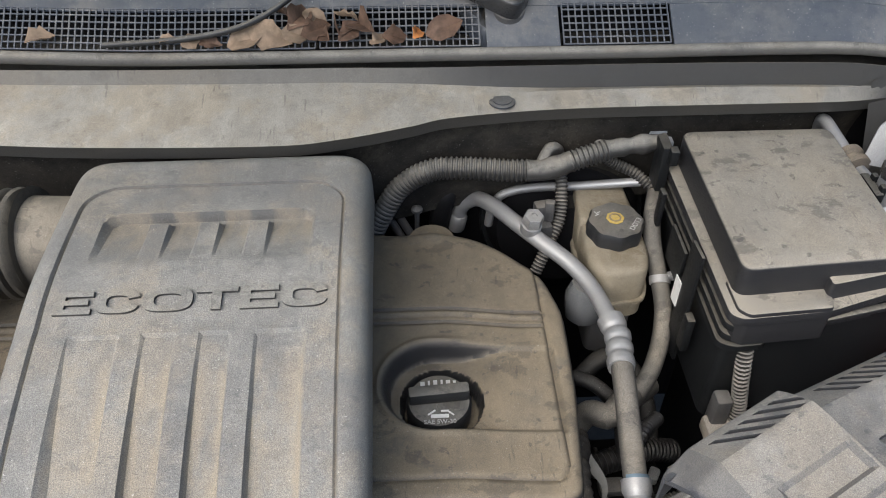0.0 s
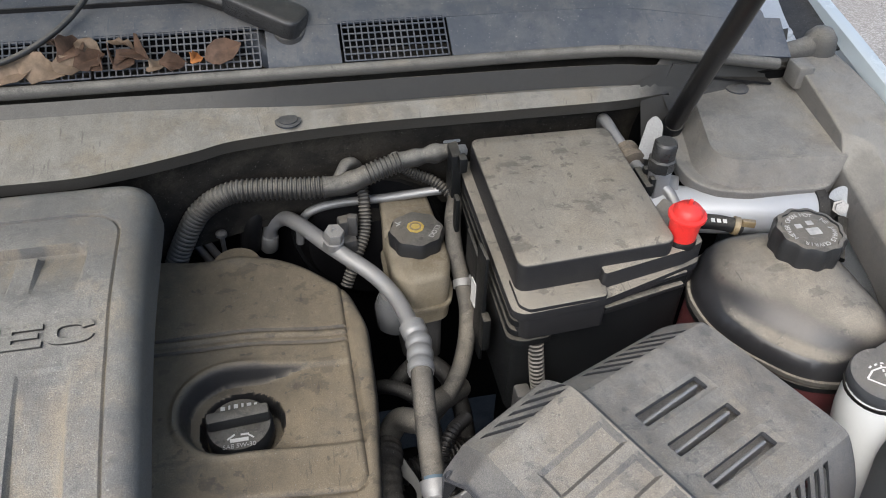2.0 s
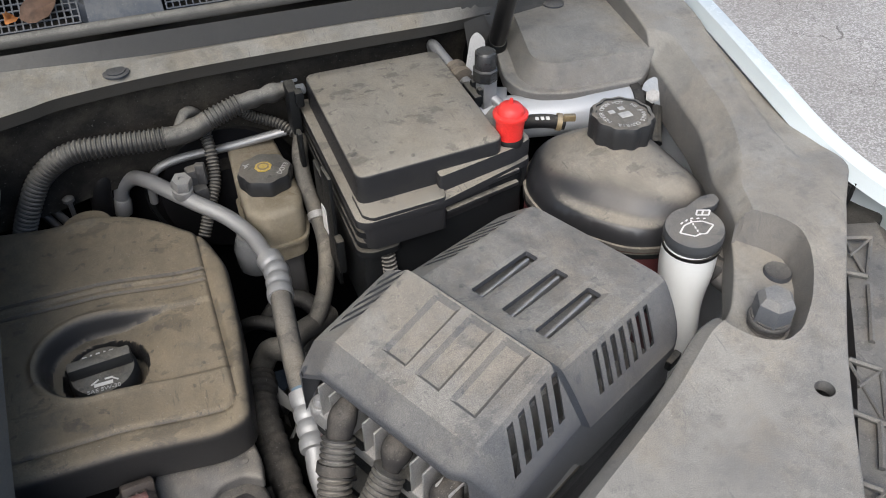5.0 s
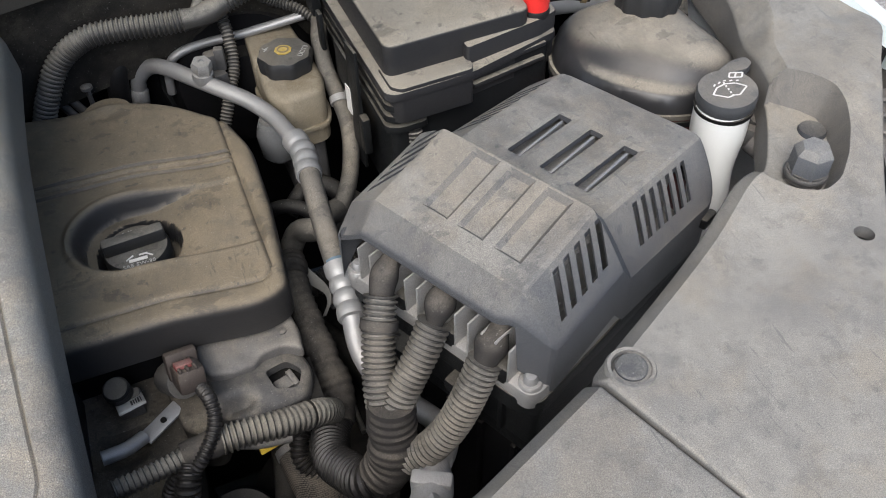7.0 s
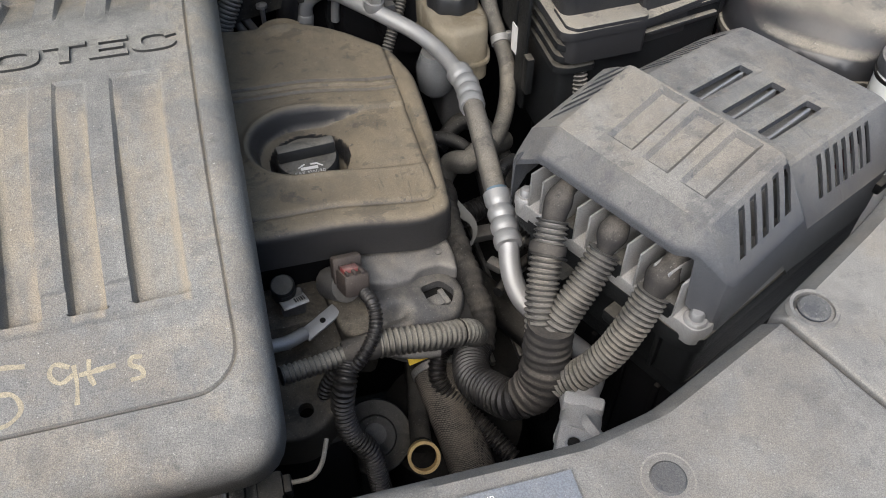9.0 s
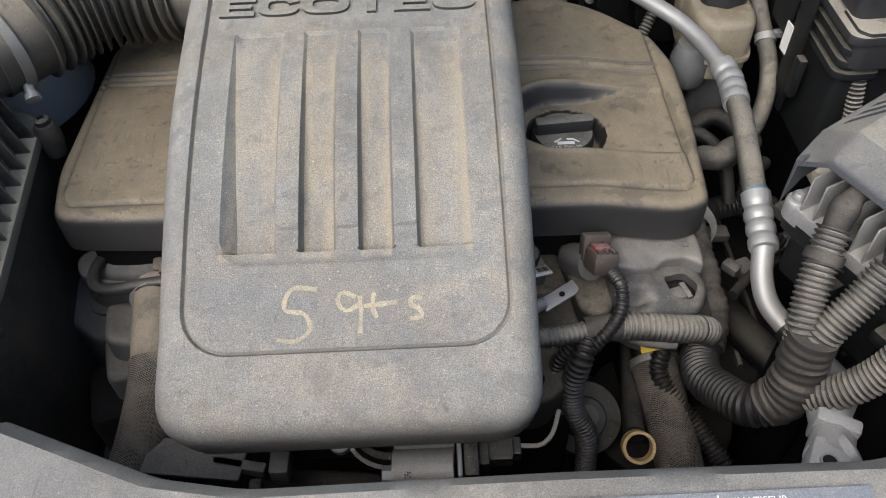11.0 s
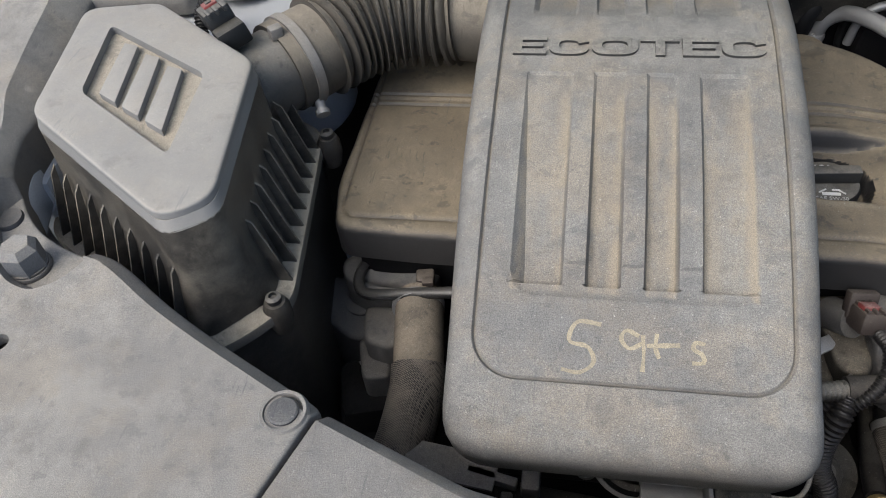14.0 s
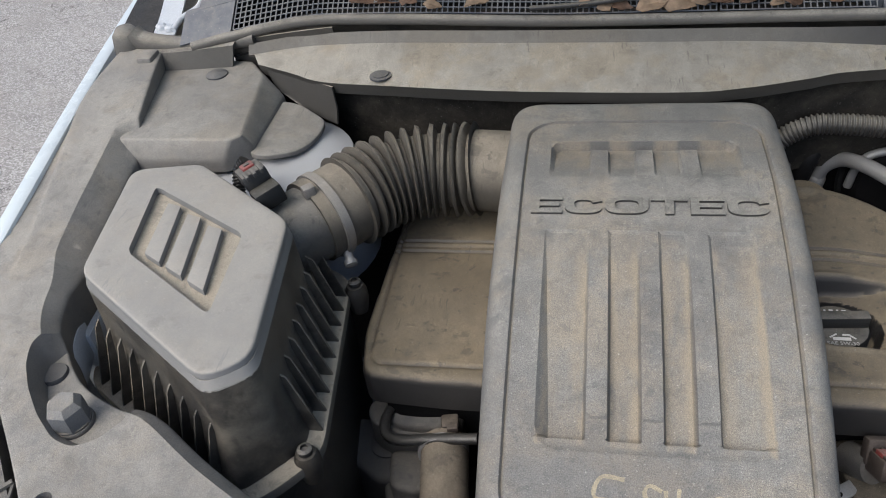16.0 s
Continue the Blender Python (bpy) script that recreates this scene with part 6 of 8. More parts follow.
module = thing("control_module", (0.41, 0.30, 0.85), "aluminium engine control module under a dusty grey slotted cover", "control module")
module_cover = pressed(rounded([(0.003, 0.036), (0.022, -0.008), (0.278, -0.010), (0.294, 0.03), (0.294, 0.185), (0.275, 0.212), (-0.002, 0.216), (0.001, 0.18)], [0.006, 0.008, 0.02, 0.02, 0.02, 0.02, 0.006, 0.004], 4), 0.0042, module_height, 0.0025, 0.055, None, module_holes(), 0.006, module_lines())
for v in module_cover.verts:
    # the front is open above the fins
    if v.co.x < 0.0205 and v.co.z < 1.02 and 0.02 < v.co.y < 0.212:
        v.co.z = module_height(v.co.x, v.co.y) - 0.007
module_cover.transform(MODULE)
part("cover", module_cover, GREYBOX, module, "dusty grey plastic slotted cover", 16)


def local(bm, m=MODULE):
    bm.transform(m)
    return bm


part("body", local(slab(rounded([(0.002, 0.0), (0.012, -0.006), (0.27, -0.006), (0.27, 0.206), (0.006, 0.214), (0.0, 0.206)], 0.006, 3), 0.950, 0.970, 0.003)), CAST, module, "cast aluminium body")
part("rim", local(slab(rounded([(0.000, 0.014), (0.010, -0.008), (0.27, -0.008), (0.27, 0.208), (0.002, 0.208), (0.000, 0.19)], 0.006, 3), 0.938, 0.957, 0.003)), BLACK, module, "black sealing rim")
for k in range(13):
    v = 0.022 + 0.0142 * k
    part("fin", local(block(0.036, v, 0.989, 0.068, 0.0022, 0.042, 0.0007)), CAST, module)
part("fin_wall", local(slab(rounded([(0.055, 0.032), (0.26, 0.032), (0.26, 0.176), (0.055, 0.176)], 0.004, 2), 0.966, 1.034, 0.001)), CAST, module)
for u, v in ((0.014, 0.007), (0.009, 0.203)):
    part("corner_tab", local(lathe([(0.0105, 0.962), (0.0105, 0.971), (0.009, 0.973), (0.0, 0.973)], 24, (u, v, 0))), CAST, module)
    part("bolt", local(lathe([(0.0065, 0.972), (0.0065, 0.977), (0.0045, 0.980), (0.0, 0.9805)], 20, (u, v, 0))), ALU, module)
for v in (0.150, 0.093, 0.037):
    part("plug", local(block(0.016, v, 0.972, 0.030, 0.030, 0.022, 0.004)), BLACK, module)
for c in (0.136, 0.100, 0.063):
    part("slot_bar", local(block(0.186, c + 0.001, 1.0415, 0.078, 0.0034, 0.014, 0.0012)), ALU, module)
part("tray", local(slab(rounded([(0.012, -0.002), (0.285, -0.006), (0.285, 0.20), (0.012, 0.20)], 0.01, 3), 0.88, 0.941, 0.003)), BLACK, module)
for v in (0.03, 0.075, 0.12, 0.165):
    part("tray_rib", local(block(0.010, v, 0.912, 0.010, 0.005, 0.055, 0.001)), BLACK, module)
for u, v in ((0.0, 0.062), (-0.004, 0.14)):
    part("tray_lug", local(block(u, v, 0.93, 0.03, 0.034, 0.016, 0.005)), BLACK, module)
part("tray_latch", local(block(0.262, -0.012, 0.985, 0.02, 0.008, 0.012, 0.002)), BLACK, module)
batt = thing("battery_box", (0.41, 0.30, 0.35), "black battery box below the control module", "battery box")
part("case", local(slab(rounded([(0.02, 0.0), (0.25, 0.0), (0.25, 0.17), (0.02, 0.17)], 0.01, 3), 0.35, 0.860, 0.003)), DARK, batt)
part("lid", local(slab(rounded([(0.015, -0.004), (0.255, -0.004), (0.255, 0.174), (0.015, 0.174)], 0.01, 3), 0.858, 0.881, 0.003)), BLACK, batt)
for v in (0.02, 0.06, 0.10, 0.14):
    part("rib", local(block(0.018, v, 0.74, 0.006, 0.006, 0.22, 0.001)), DARK, batt)

# the three looms of the module and their trunk
looms = thing("module_loom", (0.19, 0.2, 0.85), "three dusty corrugated looms joined into one taped trunk", "cable loom")
LOOM_RUNS = (([(0.262, 0.312, 1.006), (0.240, 0.300, 1.016), (0.223, 0.287, 1.012), (0.211, 0.272, 0.994)], [(0.213, 0.275, 0.998), (0.203, 0.257, 0.976), (0.195, 0.240, 0.955), (0.190, 0.226, 0.938), (0.188, 0.215, 0.922)]),
             ([(0.298, 0.264, 1.006), (0.275, 0.254, 1.014), (0.257, 0.243, 1.008), (0.243, 0.231, 0.990)], [(0.245, 0.233, 0.993), (0.230, 0.224, 0.972), (0.215, 0.217, 0.953), (0.204, 0.212, 0.937), (0.197, 0.208, 0.920)]),
             ([(0.325, 0.213, 1.004), (0.302, 0.204, 1.011), (0.283, 0.194, 1.002), (0.267, 0.184, 0.980)], [(0.270, 0.186, 0.985), (0.253, 0.178, 0.957), (0.235, 0.174, 0.927), (0.214, 0.176, 0.900), (0.196, 0.186, 0.878)]))
for boot, run in LOOM_RUNS:
    part("boot", tube(boot, 0.0122, 16, 0.003, wobble=0.35, taper=lambda u: 0.90 + 0.14 * math.sin(u * 11)), TAPE, looms, "taped loom end")
    part("corrugated_tube", tube(run, 0.0134, 20, ridge=0.0036, pitch=0.0050), LOOM, looms)
part("collar", tube([(0.206, 0.262, 0.983), (0.203, 0.257, 0.977)], 0.0168, 18, 0.003), TAPE, looms)
part("tape", tube([(0.195, 0.212, 0.934), (0.192, 0.207, 0.912), (0.190, 0.200, 0.890), (0.184, 0.195, 0.868), (0.172, 0.195, 0.852)], 0.0200, 20, ridge=0.0014, pitch=0.009, wobble=0.12, taper=lambda u: 1.0 + 0.12 * math.sin(u * 3)), TAPE, looms, "black cloth tape")
part("trunk", tube([(0.178, 0.193, 0.856), (0.160, 0.200, 0.842), (0.148, 0.225, 0.824), (0.140, 0.252, 0.808), (0.146, 0.285, 0.795), (0.160, 0.310, 0.790)], 0.0185, 18, ridge=0.003, pitch=0.006), BLACKLOOM, looms)
part("taped_riser", tube([(0.158, 0.300, 0.792), (0.168, 0.325, 0.800), (0.166, 0.360, 0.820), (0.163, 0.400, 0.835), (0.162, 0.450, 0.845), (0.17, 0.50, 0.84)], 0.0175, 16, ridge=0.0014, pitch=0.010, wobble=0.14), TAPE, looms)
part("cross_tube", tube([(0.155, 0.300, 0.815), (0.140, 0.283, 0.848), (0.106, 0.273, 0.866), (0.075, 0.271, 0.874), (0.046, 0.270, 0.878)], 0.0125, 16, ridge=0.003, pitch=0.0055), LOOM, looms)
part("cross_tape", tube([(0.05, 0.270, 0.878), (0.032, 0.268, 0.880), (0.014, 0.266, 0.880)], 0.0125, 14, 0.004, wobble=0.2), TAPE, looms)
part("cross_tube", tube([(0.018, 0.266, 0.880), (-0.010, 0.258, 0.884), (-0.045, 0.250, 0.890)], 0.0085, 14, ridge=0.0022, pitch=0.005), LOOM, looms)
part("drop_tube", tube([(0.020, 0.264, 0.878), (0.010, 0.245, 0.862), (0.004, 0.238, 0.83), (0.008, 0.234, 0.79), (0.024, 0.228, 0.75), (0.03, 0.22, 0.68)], 0.0105, 14, ridge=0.0028, pitch=0.0055), BLACKLOOM, looms)
part("drop_tube", tube([(0.012, 0.262, 0.872), (-0.008, 0.256, 0.845), (-0.012, 0.250, 0.81), (-0.010, 0.245, 0.76), (-0.004, 0.24, 0.70)], 0.0068, 12, ridge=0.002, pitch=0.0045), BLACKLOOM, looms)
single("plug_lead", tube([(0.046, 0.312, 0.905), (0.050, 0.296, 0.908), (0.050, 0.282, 0.900), (0.044, 0.268, 0.894), (0.030, 0.255, 0.884), (0.018, 0.252, 0.872)], 0.0062, 12, ridge=0.0018, pitch=0.004), BLACKLOOM, "thin black corrugated lead of the ignition plug", "cable")
single("diagonal_loom", tube([(0.130, 0.320, 0.780), (0.117, 0.310, 0.772), (0.113, 0.292, 0.755), (0.130, 0.270, 0.735), (0.148, 0.250, 0.720), (0.175, 0.21, 0.70)], 0.0095, 14, ridge=0.0025, pitch=0.005), BLACKLOOM, "black corrugated loom running down beside the filler tube", "cable loom")

# ignition coil cover and its plug
coil = thing("coil_cover", (0.09, 0.34, 0.85), "dusty grey cam sensor housing with a slot-shaped opening", "sensor housing")


def coil_top(x, y):
    h = 0.893 - 0.10 * max(0.0, x - 0.07) - 0.10 * max(0.0, 0.35 - y)
    return h + 0.0015 * noise.noise(Vector((x, y, 0)) * 60) - 0.003 * math.exp(-((x - 0.095) / 0.012) ** 2) * step(y, 0.36, 0.33)


def coil_low(x, y):
    h = 0.880 - 0.16 * max(0.0, x - 0.08) - 0.45 * max(0.0, 0.318 - y)
    return h + 0.0015 * noise.noise(Vector((x, y, 3)) * 60) - 0.010 * math.exp(-((y - 0.303 - 0.15 * (x - 0.06)) / 0.006) ** 2) * (1 - step(x, 0.075, 0.095))


SLOT = rounded([(0.103, 0.330), (0.126, 0.336), (0.138, 0.322), (0.130, 0.306), (0.108, 0.308)], 0.006, 4)
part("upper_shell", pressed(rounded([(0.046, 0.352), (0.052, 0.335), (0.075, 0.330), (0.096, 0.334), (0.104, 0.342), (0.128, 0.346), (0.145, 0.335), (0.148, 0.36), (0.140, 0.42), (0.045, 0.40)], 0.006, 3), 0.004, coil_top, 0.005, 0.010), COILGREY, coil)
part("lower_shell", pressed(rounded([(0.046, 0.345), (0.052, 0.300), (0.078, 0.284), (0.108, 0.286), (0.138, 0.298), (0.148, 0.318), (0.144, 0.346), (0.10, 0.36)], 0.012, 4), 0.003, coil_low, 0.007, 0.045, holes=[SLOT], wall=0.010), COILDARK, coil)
part("slot_floor", slab([(0.09, 0.295), (0.15, 0.295), (0.15, 0.345), (0.09, 0.345)], 0.845, lambda x, y: 0.855 - 0.2 * max(0.0, 0.318 - y), 0.0), DARK, coil)
part("slot_insert", join(block(0.117, 0.319, 0.858, 0.018, 0.016, 0.010, 0.003, 15), block(0.127, 0.322, 0.858, 0.006, 0.02, 0.012, 0.001, 15)), COILGREY, coil)
part("shell_screw", lathe([(0.0045, 0), (0.0045, 0.004), (0.0, 0.005)], 12, (0.131, 0.362, 0.884)), GREYCAST, coil)
part("lower_lip", tube([(0.028, 0.298, 0.856), (0.048, 0.286, 0.850), (0.080, 0.274, 0.846), (0.11, 0.272, 0.842)], 0.006, 10, 0.004), COILGREY, coil)
part("body", slab(rounded([(0.004, 0.385), (0.018, 0.300), (0.045, 0.290), (0.06, 0.33), (0.06, 0.39)], 0.012, 3), 0.80, lambda x, y: 0.868 + 0.10 * (y - 0.34), 0.006, 3), GRIME, coil)
plug = thing("ignition_plug", (0.04, 0.335, 0.88), "brown dusty connector plug with a red lock tab", "connector")
part("housing", block(0, 0, 0, 0.026, 0.040, 0.024, 0.004, m=pose(0.036, 0.334, 0.905, -25, 10, 10)), PLUGBROWN, plug)
part("collar", block(0, 0, 0, 0.030, 0.012, 0.028, 0.003, m=pose(0.034, 0.346, 0.908, -25, 10, 10)), PLUGBROWN, plug)
part("red_lock", block(0, 0, 0, 0.016, 0.012, 0.006, 0.001, m=pose(0.036, 0.333, 0.920, -25, 10, 10)), REDLOCK, plug)
for dx in (-0.007, 0.0, 0.007):
    part("rib", block(0, 0, 0, 0.003, 0.034, 0.004, 0.001, m=pose(0.036 + dx, 0.336, 0.9185, -25, 10, 10)), PLUGBROWN, plug)
part("wire", tube([(0.042, 0.316, 0.902), (0.050, 0.312, 0.905), (0.047, 0.302, 0.907)], 0.0025, 6), BEIGE, plug)
part("holder", tube([(0.018, 0.362, 0.872), (0.026, 0.345, 0.886), (0.032, 0.335, 0.894)], 0.017, 16, 0.006), GREYCAST, plug)
strap = thing("ground_strap", (-0.01, 0.3, 0.86), "bare aluminium ground strap with a drilled lug", "strap")
part("lug", block(0, 0, 0, 0.042, 0.015, 0.004, 0.001, m=pose(0.000, 0.322, 0.862, 10, -10, 28)), ALU, strap)
# thin dark disc paints the shade of the drilled hole, lug stays solid
part("lug_shade", lathe([(0.003, 0.0), (0.003, 0.001), (0.0, 0.001)], 12, (0.002, 0.321, 0.866)), DARK, strap)
part("tail", tube([(-0.018, 0.313, 0.862), (-0.035, 0.302, 0.868), (-0.055, 0.298, 0.872)], 0.0068, 12), ALU, strap)
head = thing("cam_sensor", (-0.024, 0.352, 0.87), "black cam sensor with a pale barcode plate", "sensor")
part("plate", block(0, 0, 0, 0.026, 0.026, 0.003, 0.0008, m=pose(-0.022, 0.343, 0.878, -28, 0, 12)), WORN_PRINT, head, "pale printed plate")
part("barcode", join(*[block(0, 0, 0, 0.0010 + 0.0006 * (k % 3 == 0), 0.010, 0.0006, 0, m=pose(-0.022, 0.343, 0.878, -28, 0, 12) @ pose(0.001 + 0.0022 * k, -0.004, 0.0018)) for k in range(5)]), BLACKER, head)
part("cap", lathe([(0.0125, -0.012), (0.0125, 0.008), (0.0105, 0.0105), (0.0, 0.011)], 24, (-0.030, 0.356, 0.884), (0, -0.3, 0.95)), BLACK, head)
part("foot", block(-0.024, 0.352, 0.866, 0.024, 0.020, 0.022, 0.003), GREYCAST, head)
single("cam_cover", join(pressed(rounded([(-0.10, 0.40), (-0.10, 0.225), (-0.03, 0.215), (0.0, 0.235), (0.02, 0.27), (0.02, 0.36), (0.0, 0.40)], 0.016, 4), 0.006,
                              lambda x, y: 0.845 - 0.16 * max(0.0, 0.30 - y) + 0.008 * step(y, 0.325, 0.335) - 0.012 * math.exp(-((x + 0.036) ** 2 + (y - 0.315) ** 2) / 0.014 ** 2) + 0.001 * noise.noise(Vector((x, y, 0)) * 40), 0.006, 0.04, holes=[circle(-0.030, 0.243, 0.0075)], wall=0.01)), GRIME, "grimy cast timing cover below the valve cover", "engine casting")
filler = thing("dipstick_tube", (0.08, 0.25, 0.7), "dark oil dipstick tube with a yellow pull ring", "dipstick")
part("tube", tube([(0.098, 0.36, 0.72), (0.093, 0.32, 0.715), (0.084, 0.270, 0.722), (0.078, 0.232, 0.735)], 0.0115, 14, 0.006), BLACKER, filler)
part("ring", lathe([(0.0135, -0.008), (0.0165, -0.008), (0.0168, 0.008), (0.0135, 0.008), (0.0135, -0.008)], 36, (0.076, 0.214, 0.745), (-0.05, -0.6, 0.8)), RINGYELLOW, filler, "dull yellow plastic pull ring")
single("yellow_tag", block(0, 0, 0, 0.022, 0.004, 0.020, 0.001, m=pose(0.087, 0.278, 0.838, -25, 0, 12)), TAGYELLOW, "small yellow printed tag hanging under a loom", "tag")
pump = thing("tensioner", (0.04, 0.27, 0.68), "black belt tensioner disc beneath the looms", "pulley")
part("disc", lathe([(0.0, 0.014), (0.022, 0.012), (0.024, 0.006), (0.040, 0.004), (0.042, -0.01), (0.03, -0.014)], 36, (0.034, 0.272, 0.705), (0.0, -0.5, 0.85)), BLACK, pump)
part("hub", lathe([(0.012, 0), (0.012, 0.02), (0.0, 0.022)], 20, (0.034, 0.272, 0.71), (0.0, -0.5, 0.85)), GREYCAST, pump)
sleeved = thing("sleeved_hose", (0.125, 0.25, 0.7), "black braided heat sleeve over a hose", "hose")
part("sleeve", tube([(0.115, 0.32, 0.74), (0.120, 0.28, 0.725), (0.128, 0.235, 0.70), (0.135, 0.18, 0.66)], 0.026, 18, 0.006), BRAID, sleeved)
part("hose_end", tube([(0.114, 0.335, 0.744), (0.1155, 0.318, 0.739)], 0.0225, 18, 0.004), BLACKER, sleeved)
part("clamp", tube([(0.1152, 0.322, 0.740), (0.1158, 0.314, 0.738)], 0.0275, 20, 0.003), CAST, sleeved)
single("lower_hose", tube([(0.17, 0.52, 0.70), (0.20, 0.44, 0.72), (0.23, 0.36, 0.73), (0.27, 0.30, 0.72)], 0.02, 16, 0.006), BLACKER, "black rubber coolant hose low in the bay", "hose")
gear = thing("gearbox", (0.18, 0.40, 0.5), "gearbox casing low in the bay, coloured near-black for the deep shade", "gearbox")
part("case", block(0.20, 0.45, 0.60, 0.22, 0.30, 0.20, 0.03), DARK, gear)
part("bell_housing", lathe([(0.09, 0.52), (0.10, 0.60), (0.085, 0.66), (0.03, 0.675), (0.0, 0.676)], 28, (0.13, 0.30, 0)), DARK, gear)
for k in range(5):
    part("rib", block(0.12 + 0.035 * k, 0.45, 0.702, 0.006, 0.24, 0.012, 0.002), GREYCAST, gear)
for k, (x, y, zc, sx, sy) in enumerate(((0.215, 0.47, 0.78, 0.03, 0.02), (0.24, 0.42, 0.77, 0.02, 0.03), (0.21, 0.40, 0.80, 0.014, 0.02), (0.26, 0.47, 0.80, 0.018, 0.012))):
    single("gear_linkage", block(x, y, zc, sx, sy, 0.012, 0.003, 20 * k), CAST if k % 2 else GREYCAST, "small dull metal linkage piece on the gearbox", "linkage", "gear linkage pieces")

# throttle body and sensors under the front of the cover
throttle = thing("throttle_body", (-0.14, 0.18, 0.8), "cast aluminium throttle body with a black motor cover", "throttle body")
part("casting", join(tube([(-0.168, 0.158, 0.828), (-0.112, 0.156, 0.830)], 0.020, 22, 0.006), block(-0.14, 0.176, 0.826, 0.055, 0.02, 0.03, 0.004)), CAST, throttle)
part("throat", lathe([(0.036, -0.02), (0.040, -0.004), (0.040, 0.004), (0.036, 0.008), (0.030, 0.008), (0.030, -0.02), (0.0, -0.02)], 40, (-0.172, 0.205, 0.838), (0.0, -0.45, 0.9)), BLACK, throttle)
part("throat_rim", lathe([(0.040, -0.002), (0.044, 0.0), (0.044, 0.005), (0.040, 0.007), (0.040, -0.002)], 40, (-0.172, 0.205, 0.836), (0.0, -0.45, 0.9)), CAST, throttle)
for bx, by in ((-0.217, 0.186), (-0.131, 0.186)):
    part("ear", lathe([(0.011, -0.014), (0.011, 0.0), (0.0, 0.001)], 20, (bx, by, 0.838), (0, -0.3, 0.95)), CAST, throttle)
    part("bolt", lathe([(0.0075, 0.0), (0.0075, 0.005), (0.006, 0.006), (0.004, 0.006), (0.004, 0.003), (0, 0.003)], 18, (bx, by, 0.838), (0, -0.3, 0.95)), ALU, throttle)
part("flange", block(-0.109, 0.168, 0.830, 0.004, 0.062, 0.056, 0.001), ALU, throttle)
part("motor_cover", join(block(-0.099, 0.168, 0.828, 0.014, 0.06, 0.054, 0.003), block(-0.088, 0.172, 0.828, 0.012, 0.04, 0.035, 0.003)), BLACK, throttle)
part("connector", join(block(-0.072, 0.172, 0.834, 0.024, 0.026, 0.020, 0.003), block(-0.072, 0.160, 0.838, 0.020, 0.006, 0.012, 0.001), block(-0.057, 0.172, 0.834, 0.008, 0.018, 0.014, 0.002)), BLACK, throttle)
part("side_bolt", lathe([(0.008, 0), (0.008, 0.010), (0.0, 0.010)], 6, (-0.168, 0.150, 0.838), (-1, 0, 0.1)), ALU, throttle)
part("barcode", join(*[block(-0.157 + 0.0022 * (k % 3), 0.1425 + 0.0022 * (k // 3), 0.8475, 0.0012, 0.0012, 0.0006, 0) for k in (0, 2, 3, 4, 7, 8)]), BLACKER, throttle)
single("sensor_lead", tube([(-0.056, 0.174, 0.836), (-0.046, 0.172, 0.838), (-0.034, 0.172, 0.84), (-0.024, 0.180, 0.845), (-0.016, 0.20, 0.85)], 0.0022, 8), BEIGE, "thin pale sensor wire", "cable")
single("front_bracket", join(block(-0.345, 0.172, 0.842, 0.09, 0.035, 0.004, 0.001, -8), block(-0.305, 0.165, 0.838, 0.05, 0.010, 0.012, 0.002, -12), block(-0.268, 0.165, 0.838, 0.018, 0.028, 0.022, 0.004)), GREYCAST, "dark steel bracket below the front of the engine cover", "bracket")
single("intake_manifold", join(block(-0.21, 0.24, 0.83, 0.26, 0.10, 0.10, 0.02), block(-0.20, 0.33, 0.88, 0.27, 0.10, 0.05, 0.012)), BLACKER, "black plastic intake manifold under the engine cover", "intake manifold")

# ---- air filter box ----
airbox = thing("air_filter_box", (-0.65, 0.38, 0.7), "grey plastic air filter box with a ribbed black lower half", "air filter box")
AIR_TOP = [(-0.781, 0.536), (-0.698, 0.548), (-0.558, 0.444), (-0.533, 0.254), (-0.570, 0.228), (-0.752, 0.356)]
AIR_LOW = [(-0.800, 0.560), (-0.690, 0.572), (-0.545, 0.492), (-0.516, 0.262), (-0.566, 0.206), (-0.775, 0.346)]
EMBLEM = [(-0.735, 0.502), (-0.600, 0.420), (-0.592, 0.303), (-0.715, 0.388)]


def air_height(x, y):
    return 1.107


EM_ROUND = rounded(EMBLEM, 0.010, 4)
part("lid", pressed(rounded(AIR_TOP, [0.02, 0.012, 0.014, 0.02, 0.02, 0.016], 4), 0.008, air_height, 0.003, 0.010, holes=[EM_ROUND], wall=0.012), AIRBOX, airbox, "smooth pale grey lid panel with slats")


part("emblem_floor", slab(rounded([(-0.742, 0.508), (-0.594, 0.424), (-0.586, 0.296), (-0.721, 0.382)], 0.01, 3), 1.090, 1.0985, 0.0), AIRFLANGE, airbox, "sand-filled recess floor")
for c in (0.036, 0.073, 0.110):
    o = Vector((-0.735, 0.502)) + Vector((0.855, -0.519)) * (c - 0.012) + Vector((0.171, -0.985)) * 0.009
    a, w = Vector((0.855, -0.519)) * 0.027, Vector((0.171, -0.985)) * 0.094
    bm = slab(rounded([tuple(o), tuple(o + a), tuple(o + a + w), tuple(o + w)], 0.002, 2), 1.094, lambda x, y, o=o: 1.1000 + 0.0058 * min(1.0, max(0.0, (Vector((x, y)) - o).dot(Vector((0.855, -0.519))) / 0.020)), 0.0012, 2)
    part("slat", bm, AIRBOX, airbox)


def ringed(pts, r=0.014):
    p = rounded(pts, r, 4)
    return p + p[:1]


